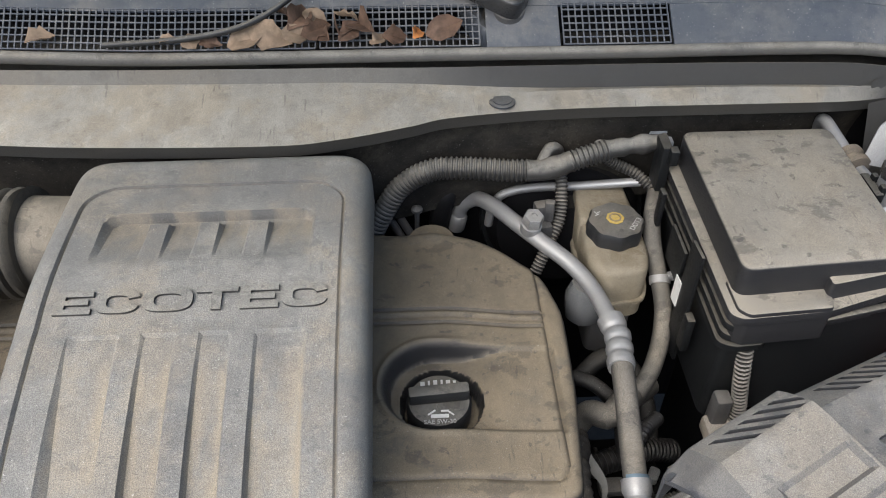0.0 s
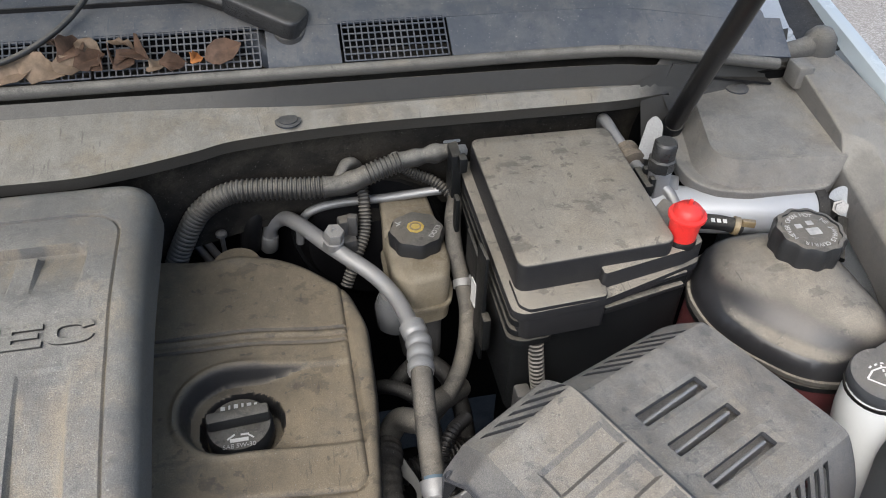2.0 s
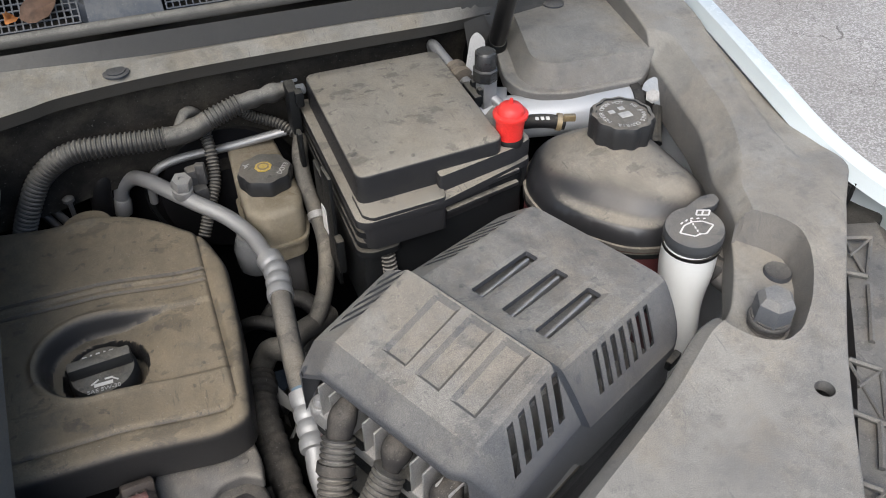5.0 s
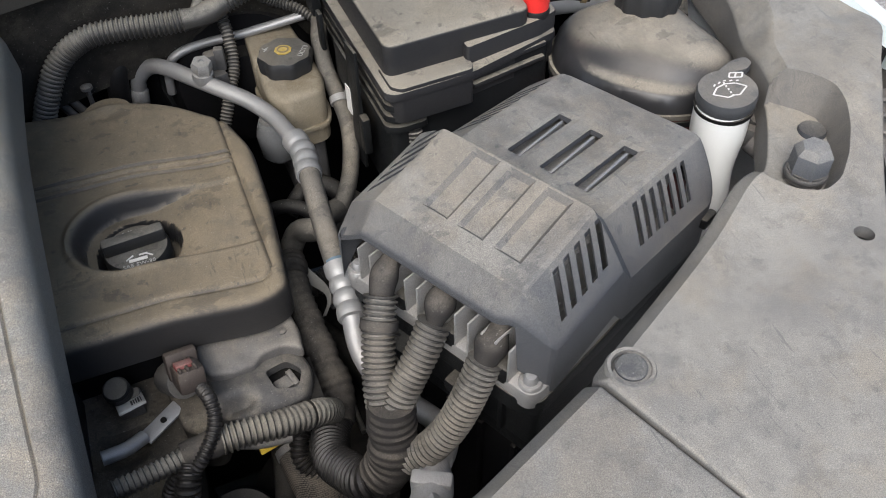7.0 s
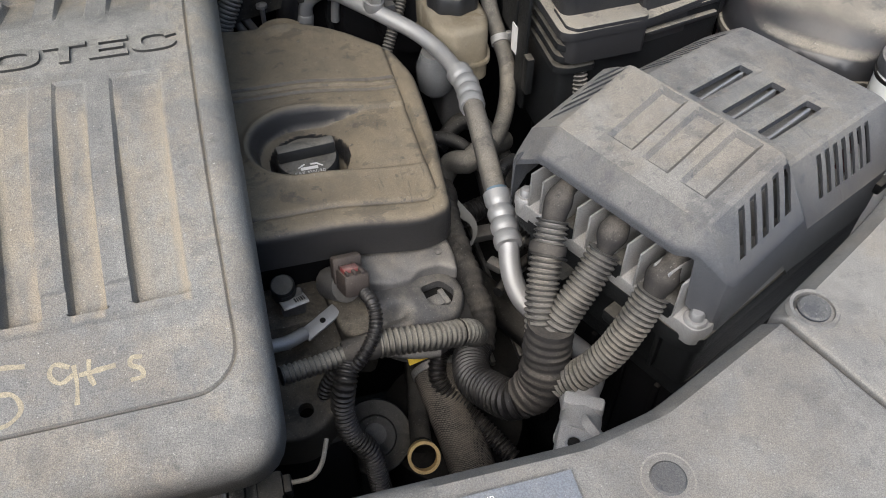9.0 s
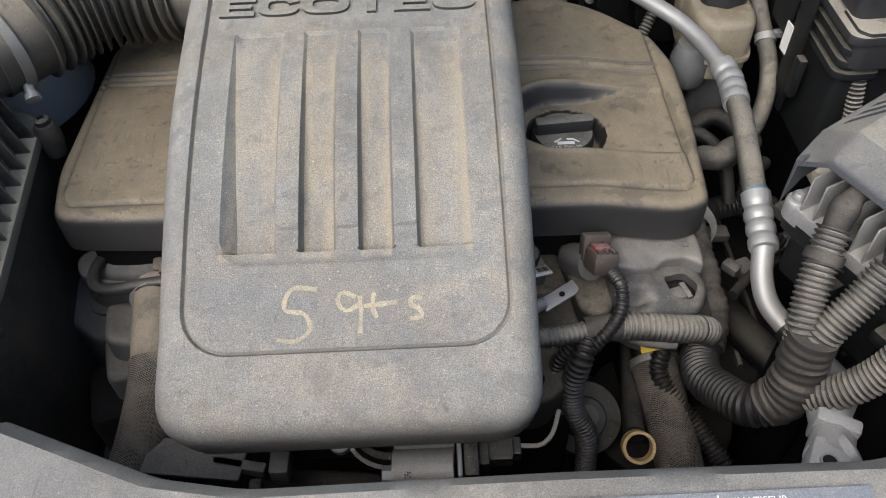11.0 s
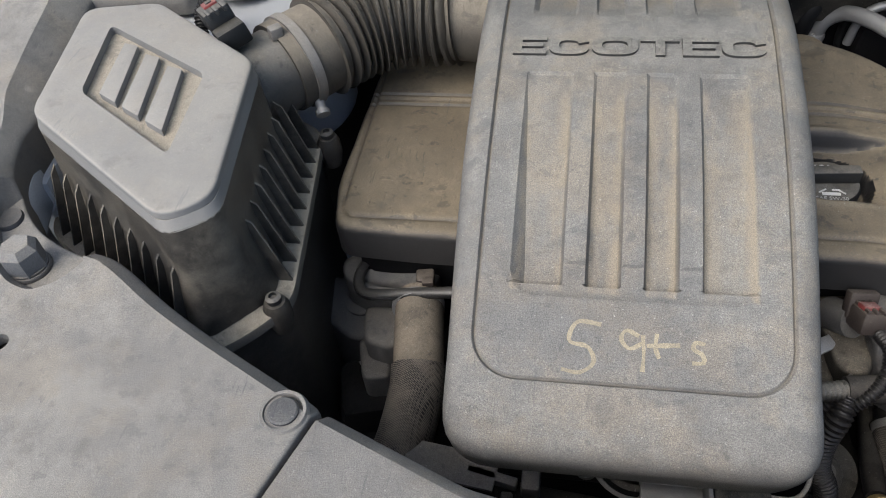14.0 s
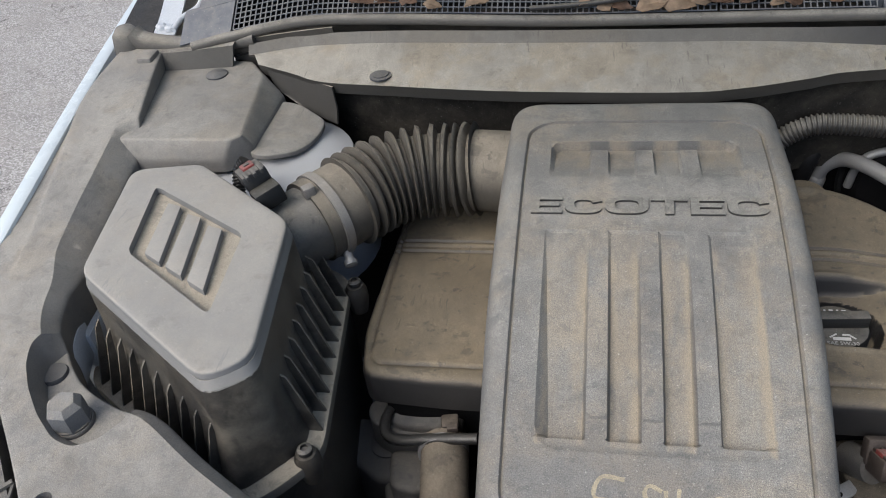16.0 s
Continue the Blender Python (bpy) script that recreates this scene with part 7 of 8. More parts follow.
part("chamfer", sheet([[(*p, 1.099) for p in ringed(AIR_TOP)], [(*p, 1.089) for p in ringed([(-0.65 + (x + 0.65) * 1.028, 0.40 + (y - 0.40) * 1.028) for x, y in AIR_TOP])]], 120, 0.001, smooth_rails=False), AIRBOX, airbox)
part("upper_shell", sheet([[(*p, 1.090) for p in ringed([(-0.65 + (x + 0.65) * 1.026, 0.40 + (y - 0.40) * 1.026) for x, y in AIR_TOP])], [(-0.65 + (p[0] + 0.65) * 1.050, 0.40 + (p[1] - 0.40) * 1.050, 1.030) for p in ringed(AIR_TOP)], [(*p, 0.968) for p in ringed(AIR_LOW)]], 140, 0.002, smooth_rails=False), AIRDARK, airbox, "dark scuffed side wall")
FL = [(-0.82, 0.58), (-0.685, 0.592), (-0.530, 0.508), (-0.498, 0.258), (-0.530, 0.216), (-0.568, 0.186), (-0.79, 0.332)]
part("flange", slab(rounded(FL, 0.022, 4), 0.955, 0.967, 0.003), AIRFLANGE, airbox, "dusty rim of the lower half")
part("lower_shell", slab(rounded([(-0.655 + (x + 0.655) * 0.955, 0.39 + (y - 0.39) * 0.955) for x, y in FL], 0.02, 4), 0.55, 0.956, 0.002), AIRLOW, airbox)
for k in range(9):
    y = 0.285 + 0.024 * k
    x = -0.521 - (y - 0.262) * 0.126
    bm = bmesh.new()
    top_x = x - 0.020
    vs = []
    for dy in (-0.0011, 0.0011):
        vs.append([bm.verts.new(p) for p in ((x + 0.001, y + dy, 0.967), (x + 0.019, y + dy, 0.967), (x - 0.004, y + dy + 0.004, 1.040), (x - 0.012, y + dy + 0.004, 1.046))])
    a, b = vs
    bm.faces.new(a), bm.faces.new(b[::-1])
    for i in range(4):
        bm.faces.new((a[i], b[i], b[(i + 1) % 4], a[(i + 1) % 4]))
    part("gusset", bm, AIRDARK, airbox)
    part("lower_rib", block(x + 0.006, y, 0.80, 0.014, 0.006, 0.30, 0.0015), AIRLOW, airbox)
for k in range(10):
    t = 0.10 + 0.093 * k
    x, y = -0.566 + (-0.775 + 0.566) * t, 0.206 + (0.346 - 0.206) * t
    nx, ny = -0.555, -0.832
    bm = bmesh.new()
    vs = []
    for s in (-0.0011, 0.0011):
        tx, ty = 0.832 * s, -0.555 * s
        vs.append([bm.verts.new(p) for p in ((x - nx * 0.002 + tx, y - ny * 0.002 + ty, 0.967), (x + nx * 0.014 + tx, y + ny * 0.014 + ty, 0.967), (x - nx * 0.008 + tx, y - ny * 0.008 + ty, 1.038), (x - nx * 0.015 + tx, y - ny * 0.015 + ty, 1.046))])
    a, b = vs
    bm.faces.new(a), bm.faces.new(b[::-1])
    for i in range(4):
        bm.faces.new((a[i], b[i], b[(i + 1) % 4], a[(i + 1) % 4]))
    part("gusset", bm, AIRDARK, airbox)
for p in ((-0.512, 0.252), (-0.520, 0.488)):
    part("screw_boss", lathe([(0.010, 0.935), (0.0135, 0.953), (0.013, 0.968), (0.010, 0.975), (0.0, 0.976)], 20, (*p, 0)), AIRLOW, airbox)
    part("screw", lathe([(0.0075, 0.976), (0.0075, 0.981), (0.004, 0.983), (0.004, 0.979), (0.0, 0.979)], 16, (*p, 0)), CAPBLACK, airbox)
single("airbox_stay", block(-0.66, 0.39, 0.45, 0.12, 0.16, 0.21, 0.01), DARK, "dark stay under the air filter box", "bracket")

# ---- intake duct ----
duct = thing("intake_duct", (-0.45, 0.58, 1.0), "dusty corrugated rubber intake duct from the air box to the engine", "intake duct")
part("mass_air_tube", tube([(-0.635, 0.450, 1.030), (-0.612, 0.476, 1.034), (-0.589, 0.501, 1.038), (-0.560, 0.534, 1.040)], 0.047, 30, 0.006, taper=lambda u: 1.05 - 0.05 * step(u, 0.3, 0.6)), RUBBERGREY, duct)
part("cuff", tube([(-0.570, 0.523, 1.040), (-0.549, 0.547, 1.041), (-0.530, 0.570, 1.041)], 0.0515, 32, 0.004), DUCT, duct)
part("bellows", tube([(-0.535, 0.564, 1.041), (-0.508, 0.594, 1.042), (-0.480, 0.613, 1.043), (-0.446, 0.625, 1.043), (-0.410, 0.629, 1.042), (-0.385, 0.629, 1.044)], 0.0505, 36, ridge=0.016, pitch=0.0145), DUCT, duct)
part("rear_cuff", tube([(-0.390, 0.629, 1.042), (-0.365, 0.628, 1.041), (-0.325, 0.626, 1.040)], 0.050, 32, 0.006), DUCT, duct)
part("clamp", tube([(-0.560, 0.534, 1.0405), (-0.553, 0.542, 1.0408)], 0.0545, 36, 0.003), CLAMPGREY, duct, "dusty steel hose clamp")
part("clamp_lug", block(-0.560, 0.515, 1.092, 0.014, 0.012, 0.014, 0.002, 40), CLAMPGREY, duct)
part("clamp_screw", join(lathe([(0.0055, -0.012), (0.0055, 0.010), (0.008, 0.010), (0.008, 0.016), (0.0, 0.017)], 12, (-0.527, 0.507, 1.008), (0.4, -0.8, -0.5)), block(-0.532, 0.510, 1.022, 0.014, 0.012, 0.02, 0.002, 40)), ALU, duct)
maf = thing("air_flow_sensor", (-0.60, 0.5, 1.08), "black air flow sensor with a red-locked plug", "sensor")
MM = Matrix.Translation((-0.622, 0.520, 1.108)) @ pose(0, 0, 0, 12, -14, -52)
part("sensor_body", local(block(0.030, 0.0, -0.016, 0.030, 0.032, 0.022, 0.003), MM), BLACK, maf)
part("plug", local(block(-0.004, 0, 0, 0.040, 0.030, 0.022, 0.003), MM), CAPBLACK, maf)
for d in (-0.009, 0.0, 0.009):
    part("rib", local(block(0.016, d, 0.010, 0.022, 0.004, 0.006, 0.001), MM), CAPBLACK, maf)
part("red_lock", local(block(-0.010, 0.0, 0.0115, 0.018, 0.015, 0.004, 0.001), MM), REDLOCK, maf)
part("lock_slot", local(block(-0.010, 0.0, 0.0132, 0.008, 0.007, 0.003, 0.0005), MM), CAPBLACK, maf)
for d, mt in ((-0.008, BEIGE), (-0.003, TAGYELLOW), (0.003, BEIGE), (0.008, BLACK)):
    part("wire", local(tube([(-0.022, d, 0.002), (-0.034, d * 0.8, 0.004), (-0.044, d * 0.4 - 0.004, -0.004)], 0.0018, 6, 0.004), MM), mt, maf)
part("lead", tube([(-0.648, 0.558, 1.105), (-0.658, 0.552, 1.090), (-0.652, 0.530, 1.068), (-0.64, 0.52, 1.05)], 0.0065, 12, ridge=0.0018, pitch=0.004), BLACKLOOM, maf)

# ---- left of the engine: thermostat, hose, vent tube ----
hose = thing("radiator_hose", (-0.39, 0.26, 0.8), "brown dusty radiator hose running into a braided sleeve", "hose")
part("bare_hose", tube([(-0.402, 0.350, 0.868), (-0.398, 0.325, 0.868), (-0.393, 0.285, 0.862), (-0.390, 0.262, 0.855)], 0.0265, 24, 0.006), HOSEBROWN, hose)
part("sleeve", tube([(-0.391, 0.270, 0.857), (-0.390, 0.245, 0.848), (-0.398, 0.20, 0.826), (-0.418, 0.14, 0.79), (-0.44, 0.09, 0.74)], 0.0285, 26, 0.005), BRAID, hose, "woven black heat sleeve")
part("clamp", tube([(-0.402, 0.343, 0.868), (-0.401, 0.334, 0.868)], 0.0285, 26, 0.003), ALU, hose)
vent = thing("vent_tube", (-0.44, 0.36, 0.86), "bent black vent tube below the valve cover", "hose")
part("tube", tube([(-0.470, 0.395, 0.870), (-0.474, 0.372, 0.872), (-0.466, 0.350, 0.874), (-0.445, 0.341, 0.880), (-0.41, 0.338, 0.890), (-0.36, 0.335, 0.900)], 0.0065, 12), GLOSSBLACK, vent)
therm = thing("thermostat_housing", (-0.44, 0.35, 0.76), "grimy cast thermostat housing", "thermostat housing")
part("cap", pressed(rounded([(-0.502, 0.400), (-0.495, 0.375), (-0.462, 0.358), (-0.405, 0.355), (-0.385, 0.37), (-0.385, 0.41), (-0.48, 0.415)], 0.012, 3), 0.004, lambda x, y: 0.868 - 0.010 * math.exp(-(((x + 0.437) / 0.030) ** 2 + ((y - 0.375) / 0.009) ** 2) ** 2), 0.005, 0.04), GREYCAST, therm)
part("neck", slab(rounded([(-0.470, 0.357), (-0.415, 0.360), (-0.41, 0.315), (-0.43, 0.300), (-0.462, 0.308)], 0.012, 4), 0.76, 0.842, 0.008, 3), GREYCAST, therm)
part("foot", slab(rounded([(-0.478, 0.335), (-0.44, 0.335), (-0.43, 0.285), (-0.462, 0.28)], 0.010, 4), 0.74, 0.808, 0.008, 3), GREYCAST, therm)
single("housing_bolt", lathe([(0.0095, 0.0), (0.0095, 0.010), (0.0, 0.011)], 6, (-0.472, 0.325, 0.76), (-0.75, -0.45, 0.5)), CAST, "rusty hex bolt in the thermostat housing", "bolt")
mount = thing("engine_mount", (-0.50, 0.40, 0.75), "black engine mount arm with a hex bolt", "engine mount")
part("arm", slab(rounded([(-0.545, 0.400), (-0.53, 0.425), (-0.47, 0.418), (-0.448, 0.385), (-0.452, 0.345), (-0.485, 0.335), (-0.53, 0.365)], 0.014, 4), 0.72, lambda x, y: 0.806 + 0.10 * (y - 0.38), 0.008, 3), GREYCAST, mount)
part("washer", lathe([(0.021, 0.0), (0.021, 0.004), (0.017, 0.006), (0.0, 0.006)], 26, (-0.484, 0.388, 0.806), (0, -0.1, 1)), GREYCAST, mount)
part("bolt", lathe([(0.0095, 0.004), (0.0095, 0.013), (0.0, 0.014)], 6, (-0.484, 0.388, 0.806), (0, -0.1, 1)), CAST, mount)
single("bay_stub", join(lathe([(0.020, 0), (0.022, 0.012), (0.010, 0.014), (0.009, 0.030), (0.0, 0.031)], 18, (-0.554, 0.31, 0.70), (-0.3, -0.5, 0.8)), block(-0.53, 0.31, 0.68, 0.05, 0.06, 0.03, 0.008, 20)), GREYCAST, "grimy bolt stub low in the bay", "bolt")
single("cam_plug", join(block(-0.395, 0.360, 0.890, 0.020, 0.018, 0.014, 0.003, 10), block(-0.391, 0.352, 0.894, 0.012, 0.010, 0.008, 0.001, 10)), PLUGBROWN, "small brown and red connector under the valve cover", "connector")
single("lower_casting", join(block(-0.46, 0.30, 0.72, 0.08, 0.08, 0.10, 0.015, 15), block(-0.43, 0.24, 0.68, 0.10, 0.06, 0.10, 0.015)), DARK, "dark casting low beside the engine", "engine casting")

# ---- bolts, pins and clips on the shroud ----
for px, py, bx, by in ((0.661, 0.2775, 0.609, 0.227), (-0.768, 0.280, -0.718, 0.226)):
    hb = thing("hood_bumper", (bx, by, 1.0), "dark rubber hood bumper with a hexagonal head", "hood bumper", "hood bumpers")
    part("head", lathe([(0.0172, 1.036), (0.0180, 1.038), (0.0178, 1.0590), (0.0130, 1.0655), (0.0124, 1.0660), (0.0, 1.0662)], 6, (bx, by, 0)), BUMPER, hb, "", 20)
    part("washer", lathe([(0.0185, 1.032), (0.0195, 1.034), (0.0195, 1.0365), (0.0185, 1.038), (0.0, 1.038)], 24, (bx, by, 0)), GREYCAST, hb)
    part("stem", lathe([(0.0185, 1.005), (0.0185, 1.020), (0.0168, 1.022), (0.0185, 1.025), (0.0168, 1.028), (0.0185, 1.031), (0.0168, 1.034), (0.0175, 1.040)], 22, (bx, by, 0)), GREYCAST, hb)
    single("push_pin", lathe([(0.0135, 1.012), (0.0138, 1.0300), (0.0126, 1.0325), (0.0115, 1.0318), (0.0, 1.0325)], 28, (px, py, 0.0 if px > 0 else 0.008)), CLIP, "round dark push pin in the shroud pocket", "clip", "shroud pins")
for x, y, zc in ((0.346, 0.103, 1.041), (-0.444, 0.102, 1.041), (0.187, 0.011, 1.037), (-0.287, 0.011, 1.037)):
    clip = thing("shroud_clip", (x, y, zc), "round dark push clip set in a ring of the radiator shroud", "clip", "shroud clips")
    part("head", lathe([(0.0118, zc - 0.003), (0.0118, zc + 0.001), (0.0105, zc + 0.0022), (0.0, zc + 0.0026)], 28, (x, y, 0)), CLIP, clip)
    part("ring", lathe([(0.0140, zc - 0.003), (0.0150, zc + 0.0008), (0.0175, zc + 0.0012), (0.0195, zc - 0.003), (0.0140, zc - 0.003)], 32, (x, y, 0)), TRIM, clip)
for x, y, zc in ((0.104, 0.752, 1.1175), (-0.520, 0.735, 1.1165)):
    single("gutter_clip", join(lathe([(0.0145, zc - 0.001), (0.0145, zc + 0.001), (0.013, zc + 0.0016), (0.0, zc + 0.0018)], 28, (x, y, 0)), lathe([(0.0105, zc + 0.001), (0.0105, zc + 0.003), (0.0, zc + 0.0034)], 28, (x, y, 0))), CLIP, "round dark push clip in the cowl gutter", "clip", "gutter clips")
single("bulkhead_clip", lathe([(0.013, 0), (0.013, 0.004), (0.009, 0.006), (0, 0.0065)], 22, (-0.548, 0.782, 1.07), (0, -1, 0.4)), BLACK, "round black clip on the bulkhead", "clip")

# warning label on the shroud
sticker = thing("warning_label", (0.03, 0.02, 1.04), "dark warning label with orange and white French print", "label")
LZ = 1.0402
part("sheet", block(0.035, 0.004, LZ, 0.19, 0.054, 0.0006, 0), LABELBLUE, sticker)
part("orange_band", block(-0.040, 0.0215, LZ + 0.0005, 0.038, 0.012, 0.0004, 0), LABELORANGE, sticker, "orange warning band")
part("heading", writing("CLIMATISEUR", 0.0066, pose(0.0595, 0.0245, LZ + 0.0006), 0.0001), WHITE_PRINT, sticker)
part("text", writing("Utiliser seulement le fluide\nfrigorigène R-134a et de l'huile\nsynthétique (huile PAG).", 0.0050, pose(0.0725, 0.0115, LZ + 0.0006), 0.0001), WHITE_PRINT, sticker)
part("text", writing("Attention aux doigts! Risque\nLe ventilateur peut se", 0.0046, pose(0.0065, 0.0175, LZ + 0.0006), 0.0001), WHITE_PRINT, sticker)
part("fan_symbol", join(block(0.029, 0.0255, LZ + 0.0006, 0.006, 0.004, 0.0002, 0)), WHITE_PRINT, sticker)
part("divider", block(0.0385, 0.008, LZ + 0.0006, 0.0008, 0.042, 0.0002, 0), WHITE_PRINT, sticker)

# ---- headlamp beside the shroud ----
for s in (1, -1):
    def hl(pts):
        return pts if s > 0 else mirror(pts)
    lamp = thing("headlamp", hl([(0.80, 0.20, 0.9)])[0], "dark dusty headlamp housing beside the shroud", "headlamp", "headlamps")
    rails = [hl([(0.802, 0.344, 0.90), (0.752, 0.279, 0.90), (0.672, 0.181, 0.90), (0.56, 0.05, 0.90), (0.48, -0.07, 0.90)]),
             hl([(0.808, 0.341, 0.994), (0.757, 0.277, 1.003), (0.677, 0.179, 1.007), (0.565, 0.047, 1.001), (0.485, -0.074, 0.99)]),
             hl([(0.845, 0.325, 0.998), (0.795, 0.255, 1.006), (0.705, 0.160, 1.008), (0.59, 0.03, 1.002), (0.51, -0.09, 0.99)]),
             hl([(0.90, 0.300, 0.95), (0.86, 0.20, 0.95), (0.76, 0.10, 0.94), (0.65, -0.04, 0.92), (0.58, -0.16, 0.9)])]
    part("housing", sheet(rails, 50, 0.003), LAMPGREY, lamp)
    part("lens_edge", sheet([hl([(0.858, 0.318, 1.006), (0.806, 0.246, 1.014), (0.716, 0.150, 1.016), (0.60, 0.02, 1.01)]), hl([(0.866, 0.314, 1.008), (0.814, 0.241, 1.016), (0.724, 0.145, 1.018), (0.608, 0.015, 1.012)]), hl([(0.93, 0.28, 0.96), (0.88, 0.18, 0.97), (0.78, 0.08, 0.97), (0.66, -0.06, 0.95)])], 40, 0.004), BLACK, lamp)
    # moulded locking frames along the lamp, and the strips between them
    for a, b, c, d in (((0.782, 0.309), (0.808, 0.299), (0.760, 0.254), (0.740, 0.271)), ((0.665, 0.176), (0.684, 0.155), (0.644, 0.107), (0.626, 0.130)), ((0.578, 0.079), (0.596, 0.059), (0.558, 0.014), (0.540, 0.036))):
        def bar(p, q, r=0.0022, up=1.009):
            return tube(hl([(*p, up), ((p[0] + q[0]) / 2, (p[1] + q[1]) / 2, up), (*q, up)]), r, 6, 0.008)
        mid = ((a[0] + d[0]) / 2 + 0.006, (a[1] + d[1]) / 2 - 0.004)
        part("lamp_clip", join(bar(a, b, 0.0030), bar(c, d, 0.0030), bar(b, c, 0.0022, 1.008), bar(a, c, 0.0018, 1.007), bar(mid, b, 0.0018, 1.008)), LAMPGREY, lamp)
    for a, b in (((0.752, 0.243), (0.700, 0.184)), ((0.640, 0.112), (0.606, 0.074))):
        part("housing_strip", tube(hl([(*a, 1.009), ((a[0] + b[0]) / 2, (a[1] + b[1]) / 2, 1.010), (*b, 1.009)]), 0.0028, 6, 0.008), LAMPGREY, lamp)
    # added black block, gives the darkness behind the seal fins
    part("dark_filler", block(*hl([(0.832, 0.356, 0.966)])[0], 0.105, 0.075, 0.056, 0.006, 35 * s), BLACKER, lamp, "black filler block added for the dark gap at the lamp's end")
    for k in range(5):
        w = hl([(0.785 + 0.009 * k, 0.352 + 0.001 * k, 1.022)])[0]
        part("seal_fin", block(*w, 0.0025, 0.012, 0.036, 0.0006, 20 * s), BLACKER, lamp)

# ---- cowl: wiper, cable, leaves ----
wiper = thing("wiper", (0.115, 0.85, 1.17), "black dusty windscreen wiper arm on its spindle", "wiper")
part("spindle", lathe([(0.019, 0.0), (0.020, 0.005), (0.015, 0.008), (0.0145, 0.016), (0.018, 0.018), (0.018, 0.026), (0.012, 0.030), (0.0, 0.031)], 28, (0.117, 0.842, 1.163), (0, -0.35, 1)), GREYCAST, wiper)
head = slab(rounded([(-0.024, -0.020), (0.024, -0.020), (0.020, 0.075), (-0.020, 0.075)], 0.016, 5), -0.008, 0.014, 0.006, 3)
head.transform(Matrix.Translation((0.116, 0.836, 1.196)) @ pose(0, 0, 0, 14, 0, 62))
part("arm_head", head, GLOSSBLACK, wiper, "black hinged cap of the wiper arm")
part("arm", tube([(0.060, 0.868, 1.214), (0.02, 0.885, 1.222), (-0.04, 0.898, 1.228), (-0.12, 0.908, 1.234), (-0.3, 0.922, 1.24)], 0.020, 16, 0.008, flat=0.5, taper=lambda u: 1.0 - 0.5 * step(u, 0.05, 0.7)), CHIPPED, wiper)
part("well", lathe([(0.030, 0.003), (0.028, -0.006), (0.020, -0.010), (0.0, -0.010)], 30, (0.118, 0.845, 1.170), (0, -0.5, 0.87)), BLACKER, wiper)
single("spindle_fairing", lathe([(0.056, -0.010), (0.050, 0.004), (0.044, 0.008), (0.038, 0.006), (0.031, -0.002), (0.028, -0.008), (0.026, -0.012), (0.056, -0.010)], 44, (0.120, 0.855, 1.178), (0, -0.5, 0.87)), COWL, "blue-grey moulded cowl ring round the wiper spindle", "cowl", kind="structure")
single("washer_hose", tube([(-0.085, 0.90, 1.235), (-0.105, 0.865, 1.215), (-0.135, 0.830, 1.200), (-0.180, 0.808, 1.186), (-0.245, 0.803, 1.176), (-0.33, 0.806, 1.170)], 0.0035, 10, 0.006), CAPBLACK, "thin black washer hose lying on the cowl", "hose")


def leaf(size, curl, lobes, seed):
    """A dry leaf: an uneven outline, a midrib fold and curled rim."""
    r = random.Random(seed)
    bm = bmesh.new()
    n = 22
    mid = [bm.verts.new((size * (t / 6 - 0.5), 0, 0.002 * math.sin(t))) for t in range(7)]
    for s in (1, -1):
        rim = []
        for t in range(7):
            u = t / 6
            w = size * 0.34 * math.sin(math.pi * min(0.97, max(0.03, u)) ** 0.85) * (1 + 0.30 * lobes * math.sin(u * 14 + seed) + r.uniform(-0.12, 0.12))
            rim.append(bm.verts.new((size * (u - 0.5) + r.uniform(-0.05, 0.05) * size, s * w, curl * size * (w / size) ** 1.3 * 1.6 + r.uniform(-0.02, 0.02) * size)))
        for a, b, c, d in zip(mid, mid[1:], rim[1:], rim):
            bm.faces.new((a, b, c, d))
    bmesh.ops.subdivide_edges(bm, edges=bm.edges[:], cuts=1, smooth=0.6, use_grid_fill=True)
    bmesh.ops.solidify(bm, geom=bm.faces[:], thickness=0.0005)
    return bm


r = random.Random(4)
LEAVES = [(-0.175, 0.2, 0.056, LEAF_B, 10), (-0.150, 0.25, 0.062, LEAF_B, -15), (-0.118, 0.55, 0.050, LEAF_A, 60), (-0.100, 0.7, 0.040, LEAF_B, -30), (-0.098, 0.35, 0.042, LEAF_A, 20), (-0.120, 0.2, 0.040, LEAF_B, 0),
          (-0.075, 0.4, 0.045, LEAF_A, 100), (-0.060, 0.3, 0.042, LEAF_A, 40), (-0.045, 0.35, 0.048, LEAF_A, -60), (-0.012, 0.22, 0.036, LEAF_A, 15), (0.012, 0.24, 0.026, LEAF_C, 70), (0.043, 0.3, 0.052, LEAF_A, 5),
          (-0.215, 0.15, 0.036, LEAF_A, -20), (-0.235, 0.15, 0.03, LEAF_B, 30), (-0.088, 0.15, 0.035, LEAF_A, -70), (-0.030, 0.15, 0.03, LEAF_B, 45), (-0.26, 0.12, 0.028, LEAF_B, 5), (-0.40, 0.10, 0.04, LEAF_B, 12),
          (-0.555, 0.3, 0.055, LEAF_A, 5), (-0.525, 0.25, 0.04, LEAF_A, 60), (-0.495, 0.3, 0.042, LEAF_A, -30), (-0.46, 0.2, 0.03, LEAF_B, 0), (-0.135, 0.75, 0.036, LEAF_A, 140), (-0.065, 0.6, 0.034, LEAF_B, 170)]
